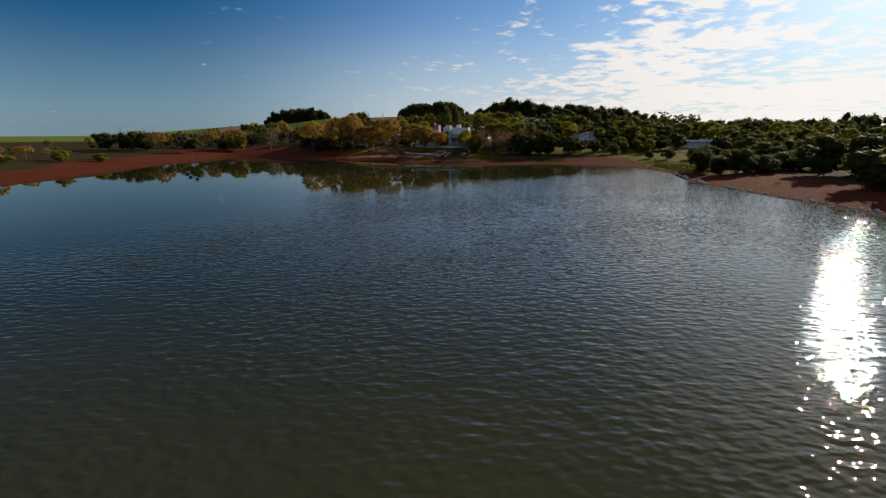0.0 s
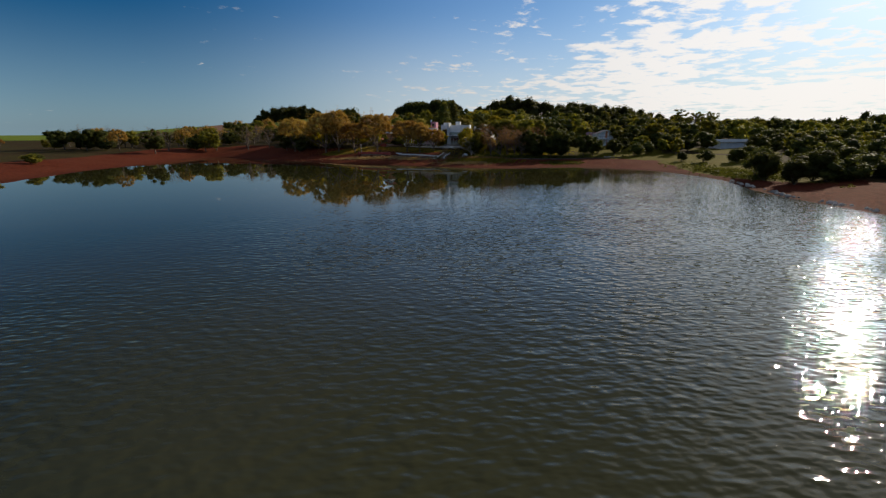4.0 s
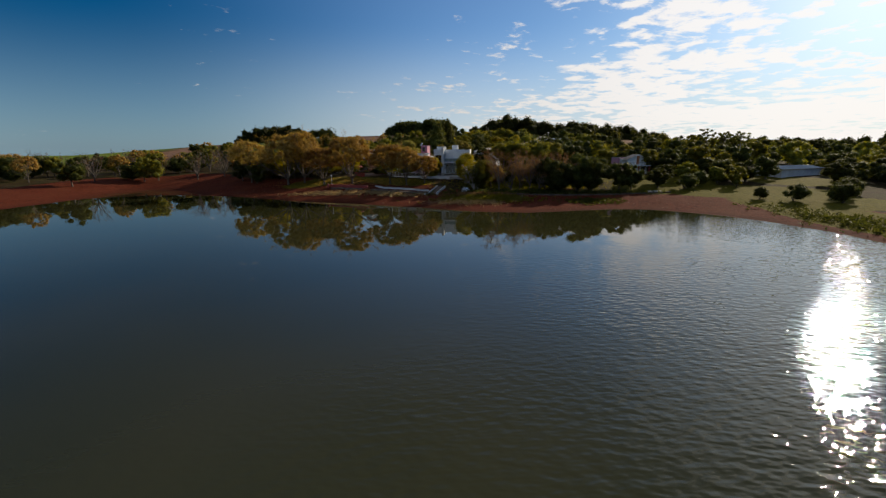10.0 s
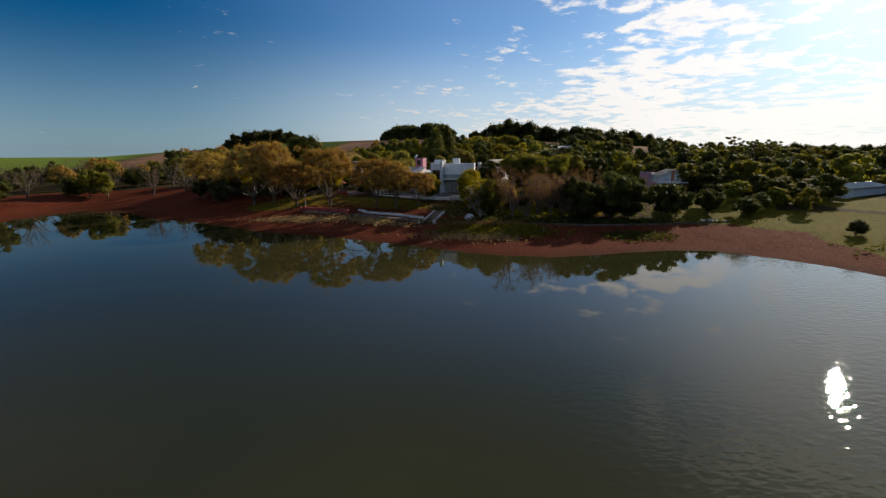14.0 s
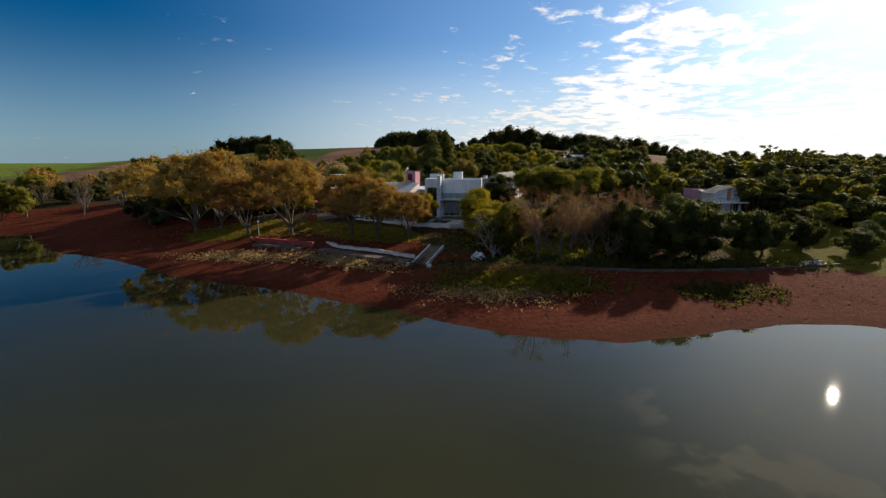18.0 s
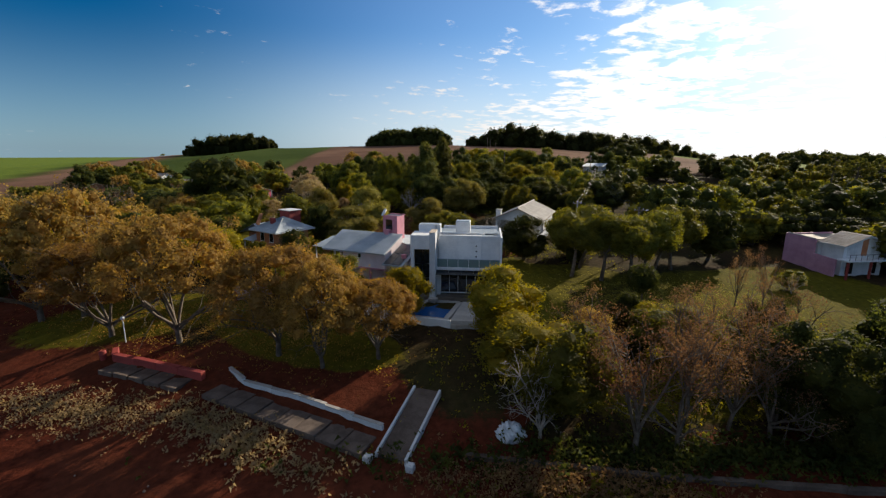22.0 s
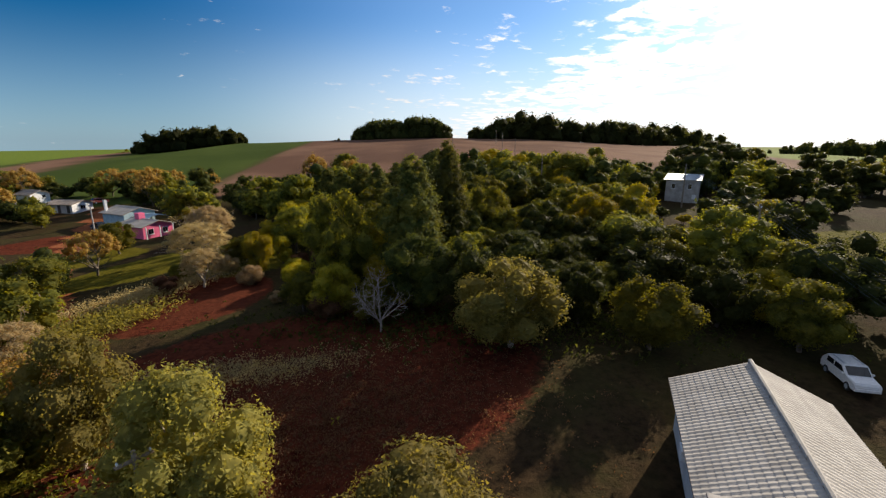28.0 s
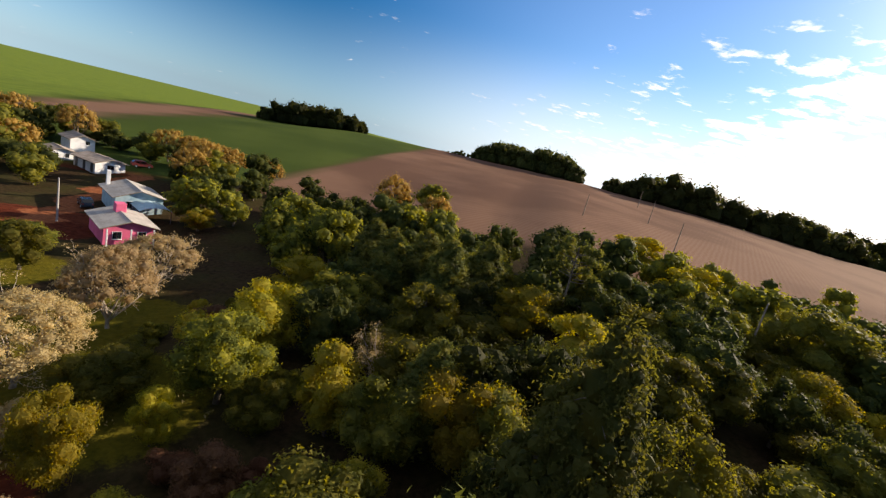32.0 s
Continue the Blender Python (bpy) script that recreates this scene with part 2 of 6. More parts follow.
def leaf_material(name, dark, light, warm, through=0.4):
    """Leaves: colour drifts from leaf to leaf and tree to tree; light passes through them."""
    m, nt, p = material(name)
    isle = nt.nodes.new("ShaderNodeNewGeometry").outputs["Random Per Island"]
    tree = nt.nodes.new("ShaderNodeObjectInfo").outputs["Random"]
    at = nt.nodes.new("ShaderNodeTexCoord").outputs["Object"]
    patch = node(nt, "ShaderNodeTexNoise", Vector=at, Scale=0.9, Detail=2.0)
    c = mix(nt, isle, dark, light)
    c = mix(nt, maths(nt, "MULTIPLY", ramp(nt, patch.outputs[0], 0.42, 0.68), maths(nt, "ADD", 0.25, maths(nt, "MULTIPLY", tree, 0.65))), c, warm)
    hsv = node(nt, "ShaderNodeHueSaturation", Value=1.0, Color=c)
    nt.links.new(maths(nt, "ADD", 0.48, maths(nt, "MULTIPLY", tree, 0.035)), hsv.inputs["Hue"])
    nt.links.new(maths(nt, "ADD", 0.70, maths(nt, "MULTIPLY", tree, 0.55)), hsv.inputs["Value"])
    c = hsv.outputs[0]
    nt.links.new(c, p.inputs["Base Color"])
    p.inputs["Roughness"].default_value = 0.65
    p.inputs["Specular IOR Level"].default_value = 0.05
    glow = node(nt, "ShaderNodeHueSaturation", Value=1.6, Saturation=1.15, Color=mix(nt, 0.35, c, warm)).outputs[0]
    tl = node(nt, "ShaderNodeBsdfTranslucent", Color=glow)
    ms = node(nt, "ShaderNodeMixShader", Fac=through)
    nt.links.new(p.outputs[0], ms.inputs[1])
    nt.links.new(tl.outputs[0], ms.inputs[2])
    nt.links.new(ms.outputs[0], nt.nodes["Material Output"].inputs[0])
    return m


def glass_material(name, colour, rough=0.04):
    m, nt, p = material(name)
    p.inputs["Base Color"].default_value = (*colour, 1)
    p.inputs["Roughness"].default_value = rough
    p.inputs["IOR"].default_value = 1.5
    p.inputs["Coat Weight"].default_value = 0.6
    return m


LEAF_GOLD = leaf_material("leaf_golden", (.165, .110, .036), (.37, .252, .074), (.39, .24, .07), .44)
LEAF_DARK = leaf_material("leaf_dark_green", (.020, .027, .009), (.048, .058, .016), (.10, .10, .022), .42)
LEAF_LIME = leaf_material("leaf_yellow_green", (.115, .118, .018), (.31, .27, .038), (.38, .29, .04), .52)
LEAF_MID = leaf_material("leaf_green", (.046, .054, .013), (.130, .136, .030), (.28, .24, .038), .48)
LEAF_RED = leaf_material("leaf_russet", (.090, .050, .028), (.18, .10, .055), (.22, .125, .06), .34)
LEAF_OLIVE = leaf_material("leaf_olive", (.092, .087, .026), (.215, .19, .056), (.34, .275, .07), .46)
LEAF_NEEDLE = leaf_material("needles", (.040, .054, .016), (.110, .122, .032), (.20, .175, .036), .38)
LEAF_GREY = leaf_material("leaf_dry_twig", (.22, .175, .10), (.42, .33, .185), (.40, .29, .13), .46)
BARK = plain("bark", (.070, .053, .040), (.155, .125, .097), 2.0, .9, .5)
BARK_PALE = plain("bark_pale", (.25, .20, .16), (.46, .40, .33), 2.0, .85, .4)
WHITE = plain("white_render", (.62, .64, .66), (.80, .81, .82), .6, .75, .08)
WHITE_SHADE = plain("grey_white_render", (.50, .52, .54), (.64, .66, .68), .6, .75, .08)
BEIGE = plain("stone_cap", (.42, .34, .26), (.55, .46, .37), 1.5, .8, .1)
PINK = plain("pink_render", (.55, .21, .27), (.68, .29, .35), .8, .8, .1)
PINK_PALE = plain("pale_pink_render", (.70, .60, .63), (.82, .73, .76), .8, .8, .1)
HOTPINK = plain("bright_pink_paint", (.62, .09, .20), (.74, .14, .27), .8, .75, .1)
MAUVE = plain("mauve_render", (.44, .21, .29), (.57, .30, .38), .7, .8, .1)
BLUEWALL = plain("light_blue_render", (.28, .42, .50), (.40, .55, .62), .8, .8, .1)
ORANGE = plain("orange_brick_wall", (.46, .17, .075), (.58, .25, .12), 1.4, .85, .25)
REDPAINT = plain("red_paint", (.22, .028, .024), (.33, .05, .04), 1.0, .7, .1)
METAL_ROOF = plain("metal_roof", (.28, .335, .38), (.40, .455, .50), .5, .55, .05, .2)
METAL_DARK = plain("dark_metal_roof", (.05, .055, .06), (.12, .125, .13), .7, .4, .05, .3)
TILE_PALE = plain("pale_roof_tile", (.30, .28, .255), (.41, .385, .355), .8, .8, .2, each=.5)
TILE_BROWN = plain("weathered_roof_tile", (.22, .18, .15), (.36, .31, .27), .8, .8, .2, each=.5)
CONCRETE = plain("concrete", (.30, .28, .26), (.46, .44, .41), .8, .85, .2)
PAVING = plain("pool_paving", (.36, .35, .34), (.48, .47, .45), .7, .8, .1)
DECK = plain("dark_patio", (.10, .085, .07), (.17, .145, .12), .8, .8, .1)
WOOD = plain("weathered_wood", (.16, .12, .085), (.32, .25, .18), 2.0, .85, .3)
GLASS = glass_material("dark_glass", (.012, .016, .02))
GLASS_GREEN = glass_material("green_balustrade_glass", (.16, .24, .24))
BLUE_TILE = plain("blue_pool_tile", (.02, .10, .32), (.03, .15, .42), 2.0, .4, .05)
TYRE = plain("rubber", (.015, .015, .015), (.03, .03, .03), 4.0, .8, .1)
CARPAINT = plain("white_car_paint", (.66, .67, .68), (.74, .75, .76), .8, .25, .0)
CARPAINT_DARK = plain("dark_car_paint", (.03, .035, .045), (.05, .055, .065), .8, .25, .0)
WIRE = plain("black_cable", (.02, .02, .02), (.04, .04, .04), 2.0, .6, .0)
PLASTIC_BLUE = plain("blue_plastic", (.03, .16, .42), (.05, .22, .5), 1.0, .5, .05)
TARP = plain("pale_tarpaulin", (.5, .53, .56), (.74, .76, .78), 1.5, .6, .3)


def ground_material():
    m, nt, p = material("ground")
    at = nt.nodes.new("ShaderNodeTexCoord").outputs["Object"]
    a = nt.nodes.new("ShaderNodeAttribute")
    a.attribute_name = "cover"
    near = node(nt, "ShaderNodeSeparateColor", Color=a.outputs["Color"])
    b = nt.nodes.new("ShaderNodeAttribute")
    b.attribute_name = "fields"
    far = node(nt, "ShaderNodeSeparateColor", Color=b.outputs["Color"])
    n1 = node(nt, "ShaderNodeTexNoise", Vector=at, Scale=.12, Detail=8.0, Roughness=.65).outputs[0]
    n2 = node(nt, "ShaderNodeTexNoise", Vector=at, Scale=1.6, Detail=8.0, Roughness=.7).outputs[0]
    n3 = node(nt, "ShaderNodeTexNoise", Vector=at, Scale=.02, Detail=4.0).outputs[0]
    fine = ramp(nt, n2, .3, .7)
    soft = ramp(nt, n1, .35, .65)
    litter = mix(nt, fine, (.022, .015, .009), (.060, .038, .020))
    litter = mix(nt, maths(nt, "MULTIPLY", soft, .5), litter, (.050, .053, .016))
    soil = mix(nt, fine, (.045, .0105, .006), (.135, .033, .017))
    soil = mix(nt, maths(nt, "MULTIPLY", soft, .55), soil, (.11, .036, .019))
    lawn = mix(nt, fine, (.056, .055, .007), (.132, .114, .012))
    lawn = mix(nt, maths(nt, "MULTIPLY", soft, .4), lawn, (.118, .092, .013))
    row = node(nt, "ShaderNodeTexWave", Vector=node(nt, "ShaderNodeMapping", Vector=at, Rotation=(0, 0, .35)).outputs[0], Scale=.22, Distortion=2.5, Detail=2.0)
    brown = mix(nt, row.outputs["Fac"], (.175, .100, .066), (.195, .115, .078))
    brown = mix(nt, ramp(nt, n3, .4, .65), brown, (.125, .070, .048))
    green = mix(nt, ramp(nt, n3, .35, .7), (.045, .068, .015), (.066, .092, .020))
    light = mix(nt, soft, (.10, .145, .024), (.14, .185, .03))
    def edge(w, k=.35):
        return ramp(nt, maths(nt, "ADD", w, maths(nt, "MULTIPLY", maths(nt, "SUBTRACT", n2, .5), k)), .38, .62)
    c = mix(nt, edge(near.outputs[0], .7), litter, soil)
    c = mix(nt, edge(a.outputs["Alpha"], .6), c, mix(nt, fine, (.17, .056, .026), (.32, .115, .052)))
    c = mix(nt, edge(near.outputs[1], .8), c, lawn)
    c = mix(nt, far.outputs[0], c, brown)
    c = mix(nt, far.outputs[1], c, green)
    c = mix(nt, far.outputs[2], c, light)
    wet = near.outputs[2]
    c = mix(nt, maths(nt, "MULTIPLY", wet, .6), c, (.045, .014, .008))
    nt.links.new(c, p.inputs["Base Color"])
    p.inputs["Roughness"].default_value = .93
    p.inputs["Specular IOR Level"].default_value = .02
    bp = node(nt, "ShaderNodeBump", Strength=.6, Distance=.25, Height=n2)
    nt.links.new(bp.outputs[0], p.inputs["Normal"])
    return m


def water_material():
    """Murky lake water: wind ripples over the open lake, calm in the lee of the far shore."""
    m, nt, p = material("lake_water")
    at = nt.nodes.new("ShaderNodeTexCoord").outputs["Object"]
    sp = node(nt, "ShaderNodeSeparateXYZ", i0=at)
    drift = node(nt, "ShaderNodeTexNoise", Vector=at, Scale=.03, Detail=3.0).outputs[0]
    line = maths(nt, "ADD", maths(nt, "ADD", sp.outputs[1], maths(nt, "MULTIPLY", drift, 44.0)), maths(nt, "MULTIPLY", sp.outputs[0], -1.0))
    wind = ramp(nt, line, 142.0, 202.0, 1.0, 0.0)
    gust = ramp(nt, node(nt, "ShaderNodeTexNoise", Vector=at, Scale=.07, Detail=3.0).outputs[0], .3, .7, .65, 1.15)
    long = node(nt, "ShaderNodeMapping", Vector=at, Rotation=(0, 0, -.3), Scale=(.55, 1.0, 1.0)).outputs[0]
    w1 = node(nt, "ShaderNodeTexNoise", Vector=long, Scale=2.3, Detail=1.0, Roughness=.5).outputs[0]
    w2 = node(nt, "ShaderNodeTexNoise", Vector=long, Scale=.5, Detail=2.0).outputs[0]
    h = maths(nt, "ADD", w1, maths(nt, "MULTIPLY", w2, .5))
    b = node(nt, "ShaderNodeBump", Distance=.22, Height=h)
    force = maths(nt, "MULTIPLY", maths(nt, "MULTIPLY", wind, gust), .46)
    nt.links.new(maths(nt, "ADD", force, .003), b.inputs["Strength"])
    nt.links.new(b.outputs[0], p.inputs["Normal"])
    murk = mix(nt, ramp(nt, drift, .35, .65), (.025, .027, .010), (.035, .034, .013))
    nt.links.new(murk, p.inputs["Base Color"])
    p.inputs["Roughness"].default_value = .012
    p.inputs["IOR"].default_value = 1.33
    return m


GROUND = ground_material()
LAKE = water_material()

# ---- builders ----
def part(name, bm, mat, parent, label="", at=None):
    """Links a bmesh as one mesh object under a thing or under a part."""
    me = bpy.data.meshes.new(name)
    bm.normal_update()
    bm.to_mesh(me)
    bm.free()
    me.materials.append(mat)
    ob = new(name, me)
    ob.parent = parent
    if at is not None:
        ob.matrix_basis = at
    return tagged(ob, label) if label else ob


def thing(name, label, category, m, group="", kind=""):
    ob = new(name)
    ob.matrix_basis = m
    ob.empty_display_size = .3
    return tagged(ob, label, category, group, kind)


def box(x0, x1, y0, y1, z0, z1, bm=None, bevel=.02):
    """A box, with slightly worn edges unless bevel is 0, added to bm."""
    own = bmesh.new()
    made = bmesh.ops.create_cube(own, size=1.0, matrix=Matrix.LocRotScale(((x0 + x1) / 2, (y0 + y1) / 2, (z0 + z1) / 2), None, (x1 - x0, y1 - y0, z1 - z0)))
    if bevel:
        bmesh.ops.bevel(own, geom=own.edges[:], offset=min(bevel, .3 * min(x1 - x0, y1 - y0, z1 - z0)), segments=1, affect="EDGES")
    if bm is None:
        return own
    me = bpy.data.meshes.new("tmp")
    own.to_mesh(me)
    own.free()
    bm.from_mesh(me)
    bpy.data.meshes.remove(me)
    return bm


def prism(profile, y0, y1, bm=None, axis="y"):
    """A solid whose outline in x and z (or y and z for axis "x") is extruded from y0 to y1."""
    bm = bm or bmesh.new()
    ring = []
    for w in (y0, y1):
        ring.append([bm.verts.new((u, w, v) if axis == "y" else (w, u, v)) for u, v in profile])
    n = len(profile)
    faces = [bm.faces.new(ring[0]), bm.faces.new(ring[1][::-1])]
    for k in range(n):
        faces.append(bm.faces.new((ring[0][k], ring[1][k], ring[1][(k + 1) % n], ring[0][(k + 1) % n])))
    bmesh.ops.recalc_face_normals(bm, faces=faces)
    return bm


def tube(path, radii, sides=6, bm=None):
    bm = bm or bmesh.new()
    rings = []
    for k, (p, r) in enumerate(zip(path, radii)):
        p = Vector(p)
        ahead = Vector(path[min(k + 1, len(path) - 1)]) - Vector(path[max(k - 1, 0)])
        q = ahead.to_track_quat("Z", "Y")
        rings.append([bm.verts.new(p + q @ Vector((r * math.cos(6.2832 * s / sides), r * math.sin(6.2832 * s / sides), 0))) for s in range(sides)])
    for a, b in zip(rings, rings[1:]):
        for s in range(sides):
            bm.faces.new((a[s], a[(s + 1) % sides], b[(s + 1) % sides], b[s]))
    bm.faces.new(rings[0][::-1])
    bm.faces.new(rings[-1])
    return bm


def mesh_object(name, verts, faces, mat, parent=None, smooth=False):
    me = bpy.data.meshes.new(name)
    me.from_pydata(verts.tolist() if hasattr(verts, "tolist") else verts, [], faces.tolist() if hasattr(faces, "tolist") else faces)
    me.materials.append(mat)
    if smooth:
        me.polygons.foreach_set("use_smooth", [True] * len(me.polygons))
    me.update()
    ob = new(name, me)
    ob.parent = parent
    return ob


# ---- ground and lake ----
def spaced(stops):
    """Grid lines between stops of (place, step)."""
    lines = []
    for (a, s), (b, _) in zip(stops, stops[1:]):
        lines += list(np.arange(a, b, s))
    return np.array(lines + [stops[-1][0]])


def bump01(v, lo, hi):
    t = np.clip((v - lo) / (hi - lo), 0, 1)
    return t * t * (3 - 2 * t)


def near_line(x, y, pts, width):
    best = np.full(x.shape, 1e9)
    for (ax, ay), (bx, by) in zip(pts, pts[1:]):
        t = np.clip(((x - ax) * (bx - ax) + (y - ay) * (by - ay)) / ((bx - ax) ** 2 + (by - ay) ** 2), 0, 1)
        best = np.minimum(best, np.hypot(x - ax - t * (bx - ax), y - ay - t * (by - ay)))
    return 1 - bump01(best, width * .7, width * 1.3)


def spot(x, y, cx, cy, rx, ry, turn=0.0):
    c, s = math.cos(turn), math.sin(turn)
    u, v = (x - cx) * c + (y - cy) * s, -(x - cx) * s + (y - cy) * c
    return 1 - bump01(np.hypot(u / rx, v / ry), .75, 1.15)


ROAD = [(-17, 283), (-21, 294), (-29, 308), (-42, 325), (-58, 345), (-72, 368), (-84, 392), (-98, 420)]


def build_ground():
    xs = spaced([(-2600, 200), (-1000, 60), (-400, 12), (-150, 4), (-60, 1.1), (75, 4), (150, 12), (420, 60), (1000, 200), (2600, 0)])
    ys = spaced([(-1200, 100), (-200, 20), (60, 4), (205, 1.1), (330, 2.2), (420, 5), (760, 15), (1000, 50), (1600, 200), (4200, 0)])
    x, y = (g.ravel() for g in np.meshgrid(xs, ys))
    z = land_height(x, y)
    d = shore_distance(x, y)
    near = (np.abs(x) < 160) & (y > 60) & (y < 430)
    z = z + np.where(near & (d > 0), .08 * np.sin(x * 1.9 + 2 * np.sin(y * .8)) * np.sin(y * 1.3 + x * .4) + .05 * np.sin(x * 4.1 + y * 2.7), 0) * np.clip(d / 9 - .2, 0, 1)
    wob = 2.5 * np.sin(x * .17) + 1.5 * np.sin(x * .53 + 1)
    soil = 1 - bump01(d + wob, 17, 25)
    soil = np.maximum(soil, spot(x, y, -9, 310, 21, 15, .25))
    soil = np.maximum(soil, spot(x, y, -30, 330, 12, 10, .5))
    soil = np.maximum(soil, spot(x, y, -75, 372, 14, 9, .7))
    road = np.maximum(near_line(x, y, ROAD, 2.4), spot(x, y, -35, 316, 4, 9, .9) * .8)
    soil = np.maximum(soil, near_line(x, y, [(6.5, 243), (10.5, 249), (15, 256)], .7))
    soil = np.maximum(soil, spot(x, y, 12, 283, 5, 4) * .8)
    soil = np.maximum(soil, spot(x, y, -100, 410, 16, 9, .7))
    soil = np.maximum(soil, spot(x, y, -35, 316, 5, 9, .9) * .9)
    # lawn weights near .5 to .6 let dark litter through in place of tree shade
    lawn = np.maximum.reduce([spot(x, y, 35, 260, 15, 8, -.1) * .58, spot(x, y, 40, 267, 15, 9) * .62, spot(x, y, 49, 268, 12, 10) * .95, spot(x, y, 54, 244, 13, 8) * .9, spot(x, y, 62, 258, 14, 12), spot(x, y, 72, 345, 16, 7, .2),
                              spot(x, y, -12, 256, 12, 4.5, -.45), spot(x, y, 12, 268, 5, 12) * .8, spot(x, y, 74, 238, 22, 12) * .9, spot(x, y, 65, 200, 8, 26) * .85, spot(x, y, 74, 222, 16, 14) * .9, spot(x, y, 100, 258, 16, 12) * .9,
                              spot(x, y, 20, 249, 15, 7) * .6, spot(x, y, 16, 264, 10, 9) * .5, spot(x, y, 28, 268, 10, 6) * .52, spot(x, y, -32, 300, 13, 9, .9) * .9, spot(x, y, -44, 350, 16, 8, .9) * .95, spot(x, y, -28, 346, 9, 8) * .7, spot(x, y, -60, 358, 9, 7, .8) * .9, spot(x, y, 19, 271, 9, 6) * .6,
                              spot(x, y, 90, 330, 40, 10) * .7, spot(x, y, -32, 262, 14, 6) * .7])
    wet = 1 - bump01(d + .2 * wob, .3, 4.0)
    edge_y = 395 + np.interp(x, [-200, -60, 0, 40, 100, 250], [-40, 25, 20, 3, 10, 40])
    field = bump01(y, edge_y, edge_y + 8)
    split = np.interp(y, [400, 520, 715, 1600], [-75, -83, -92, -150])
    brown = field * bump01(x, split - 3, split + 3)
    green = field * (1 - bump01(x, split - 3, split + 3))
    tilled = green * bump01(-x - .30 * (y - 470), 165, 178) * (1 - bump01(-x - .30 * (y - 470), 205, 215))
    fresh = np.maximum(green * bump01(-x - .30 * (y - 470), 212, 220), field * bump01(x, 210, 225))
    brown = np.maximum(brown, tilled)
    green = green * (1 - tilled)
    fresh = np.maximum(fresh, field * bump01(y, 800, 830))
    n, mrows = len(xs), len(ys)
    verts = np.stack([x, y, z], 1)
    k = (np.arange(mrows - 1)[:, None] * n + np.arange(n - 1)[None]).ravel()
    faces = np.stack([k, k + 1, k + n + 1, k + n], 1)
    ob = mesh_object("ground", verts, faces, GROUND, None, True)
    for name, cols in (("cover", (soil, lawn, wet, road)), ("fields", (brown, green, fresh, np.ones_like(x)))):
        at = ob.data.color_attributes.new(name, "FLOAT_COLOR", "POINT")
        at.data.foreach_set("color", np.stack(cols, 1).astype(np.float32).ravel())
    tagged(ob, "red earth banks, lawns, leaf litter and rolling farm fields", "ground", kind="structure")
    xs = spaced([(-400, 20), (-160, 4), (120, 20), (400, 0)])
    ys = spaced([(-420, 20), (-20, 4), (300, 0)])
    x, y = (g.ravel() for g in np.meshgrid(xs, ys))
    k = (np.arange(len(ys) - 1)[:, None] * len(xs) + np.arange(len(xs) - 1)[None]).ravel()
    lake = mesh_object("water", np.stack([x, y, np.full(x.shape, WATER)], 1), np.stack([k, k + 1, k + len(xs) + 1, k + len(xs)], 1), LAKE, None, True)
    tagged(lake, "murky green lake, rippled by wind and calm near the bank", "water", kind="structure")


build_ground()

# ---- trees ----
class Geo:
    """Vertices and faces gathered for one mesh."""

    def __init__(self):
        self.v, self.f, self.n = [], [], 0

    def add(self, v, f):
        self.v.append(np.asarray(v, float))
        self.f += (np.asarray(f) + self.n).tolist()
        self.n += len(v)

    def data(self, name, mat, smooth=False):
        me = bpy.data.meshes.new(name)
        me.from_pydata(np.concatenate(self.v).tolist(), [], self.f)
        me.materials.append(mat)
        if smooth:
            me.polygons.foreach_set("use_smooth", [True] * len(me.polygons))
        me.update()
        return me


def limb(geo, path, r0, r1, sides=5):
    path = np.asarray(path, float)
    n = len(path)
    ahead = np.gradient(path, axis=0)
    ahead /= np.linalg.norm(ahead, axis=1, keepdims=True) + 1e-9
    side = np.cross(ahead, (.31, .17, .94) if abs(ahead[0, 2]) < .9 else (1, .1, 0))
    side /= np.linalg.norm(side, axis=1, keepdims=True) + 1e-9
    other = np.cross(ahead, side)
    a = np.arange(sides) * 2 * np.pi / sides
    r = np.linspace(r0, r1, n)[:, None, None]
    v = path[:, None] + r * (np.cos(a)[None, :, None] * side[:, None] + np.sin(a)[None, :, None] * other[:, None])
    k = np.arange(n - 1)[:, None] * sides + np.arange(sides)[None]
    j = np.arange(n - 1)[:, None] * sides + (np.arange(sides)[None] + 1) % sides
    geo.add(v.reshape(-1, 3), np.stack([k, j, j + sides, k + sides], -1).reshape(-1, 4))


def grow(rng, a, way, length, steps, bend, lift):
    pts = [np.array(a, float)]
    way = np.array(way, float)
    for _ in range(steps):
        way = way + rng.normal(0, bend, 3) + (0, 0, lift)
        way /= np.linalg.norm(way)
        pts.append(pts[-1] + way * length / steps)
    return np.array(pts)


def leaves(geo, centres, outward, size, rng, spread=.9, ratio=.62):
    """A small pointed leaf spray at every centre, facing roughly outward."""
    n = len(centres)
    nor = outward + rng.normal(0, spread, (n, 3))
    nor /= np.linalg.norm(nor, axis=1, keepdims=True) + 1e-9
    u = np.cross(nor, rng.normal(0, 1, (n, 3)))
    u /= np.linalg.norm(u, axis=1, keepdims=True) + 1e-9
    w = np.cross(nor, u)
    s = size * rng.uniform(.6, 1.4, (n, 1))
    v = np.stack([centres - u * s * .7 + w * s * ratio, centres - u * s * .7 - w * s * ratio, centres + u * s], 1).reshape(-1, 3)
    geo.add(v, np.arange(n)[:, None] * 3 + (0, 1, 2))


def sphere_points(rng, n):
    p = rng.normal(0, 1, (n, 3))
    return p / np.linalg.norm(p, axis=1, keepdims=True)


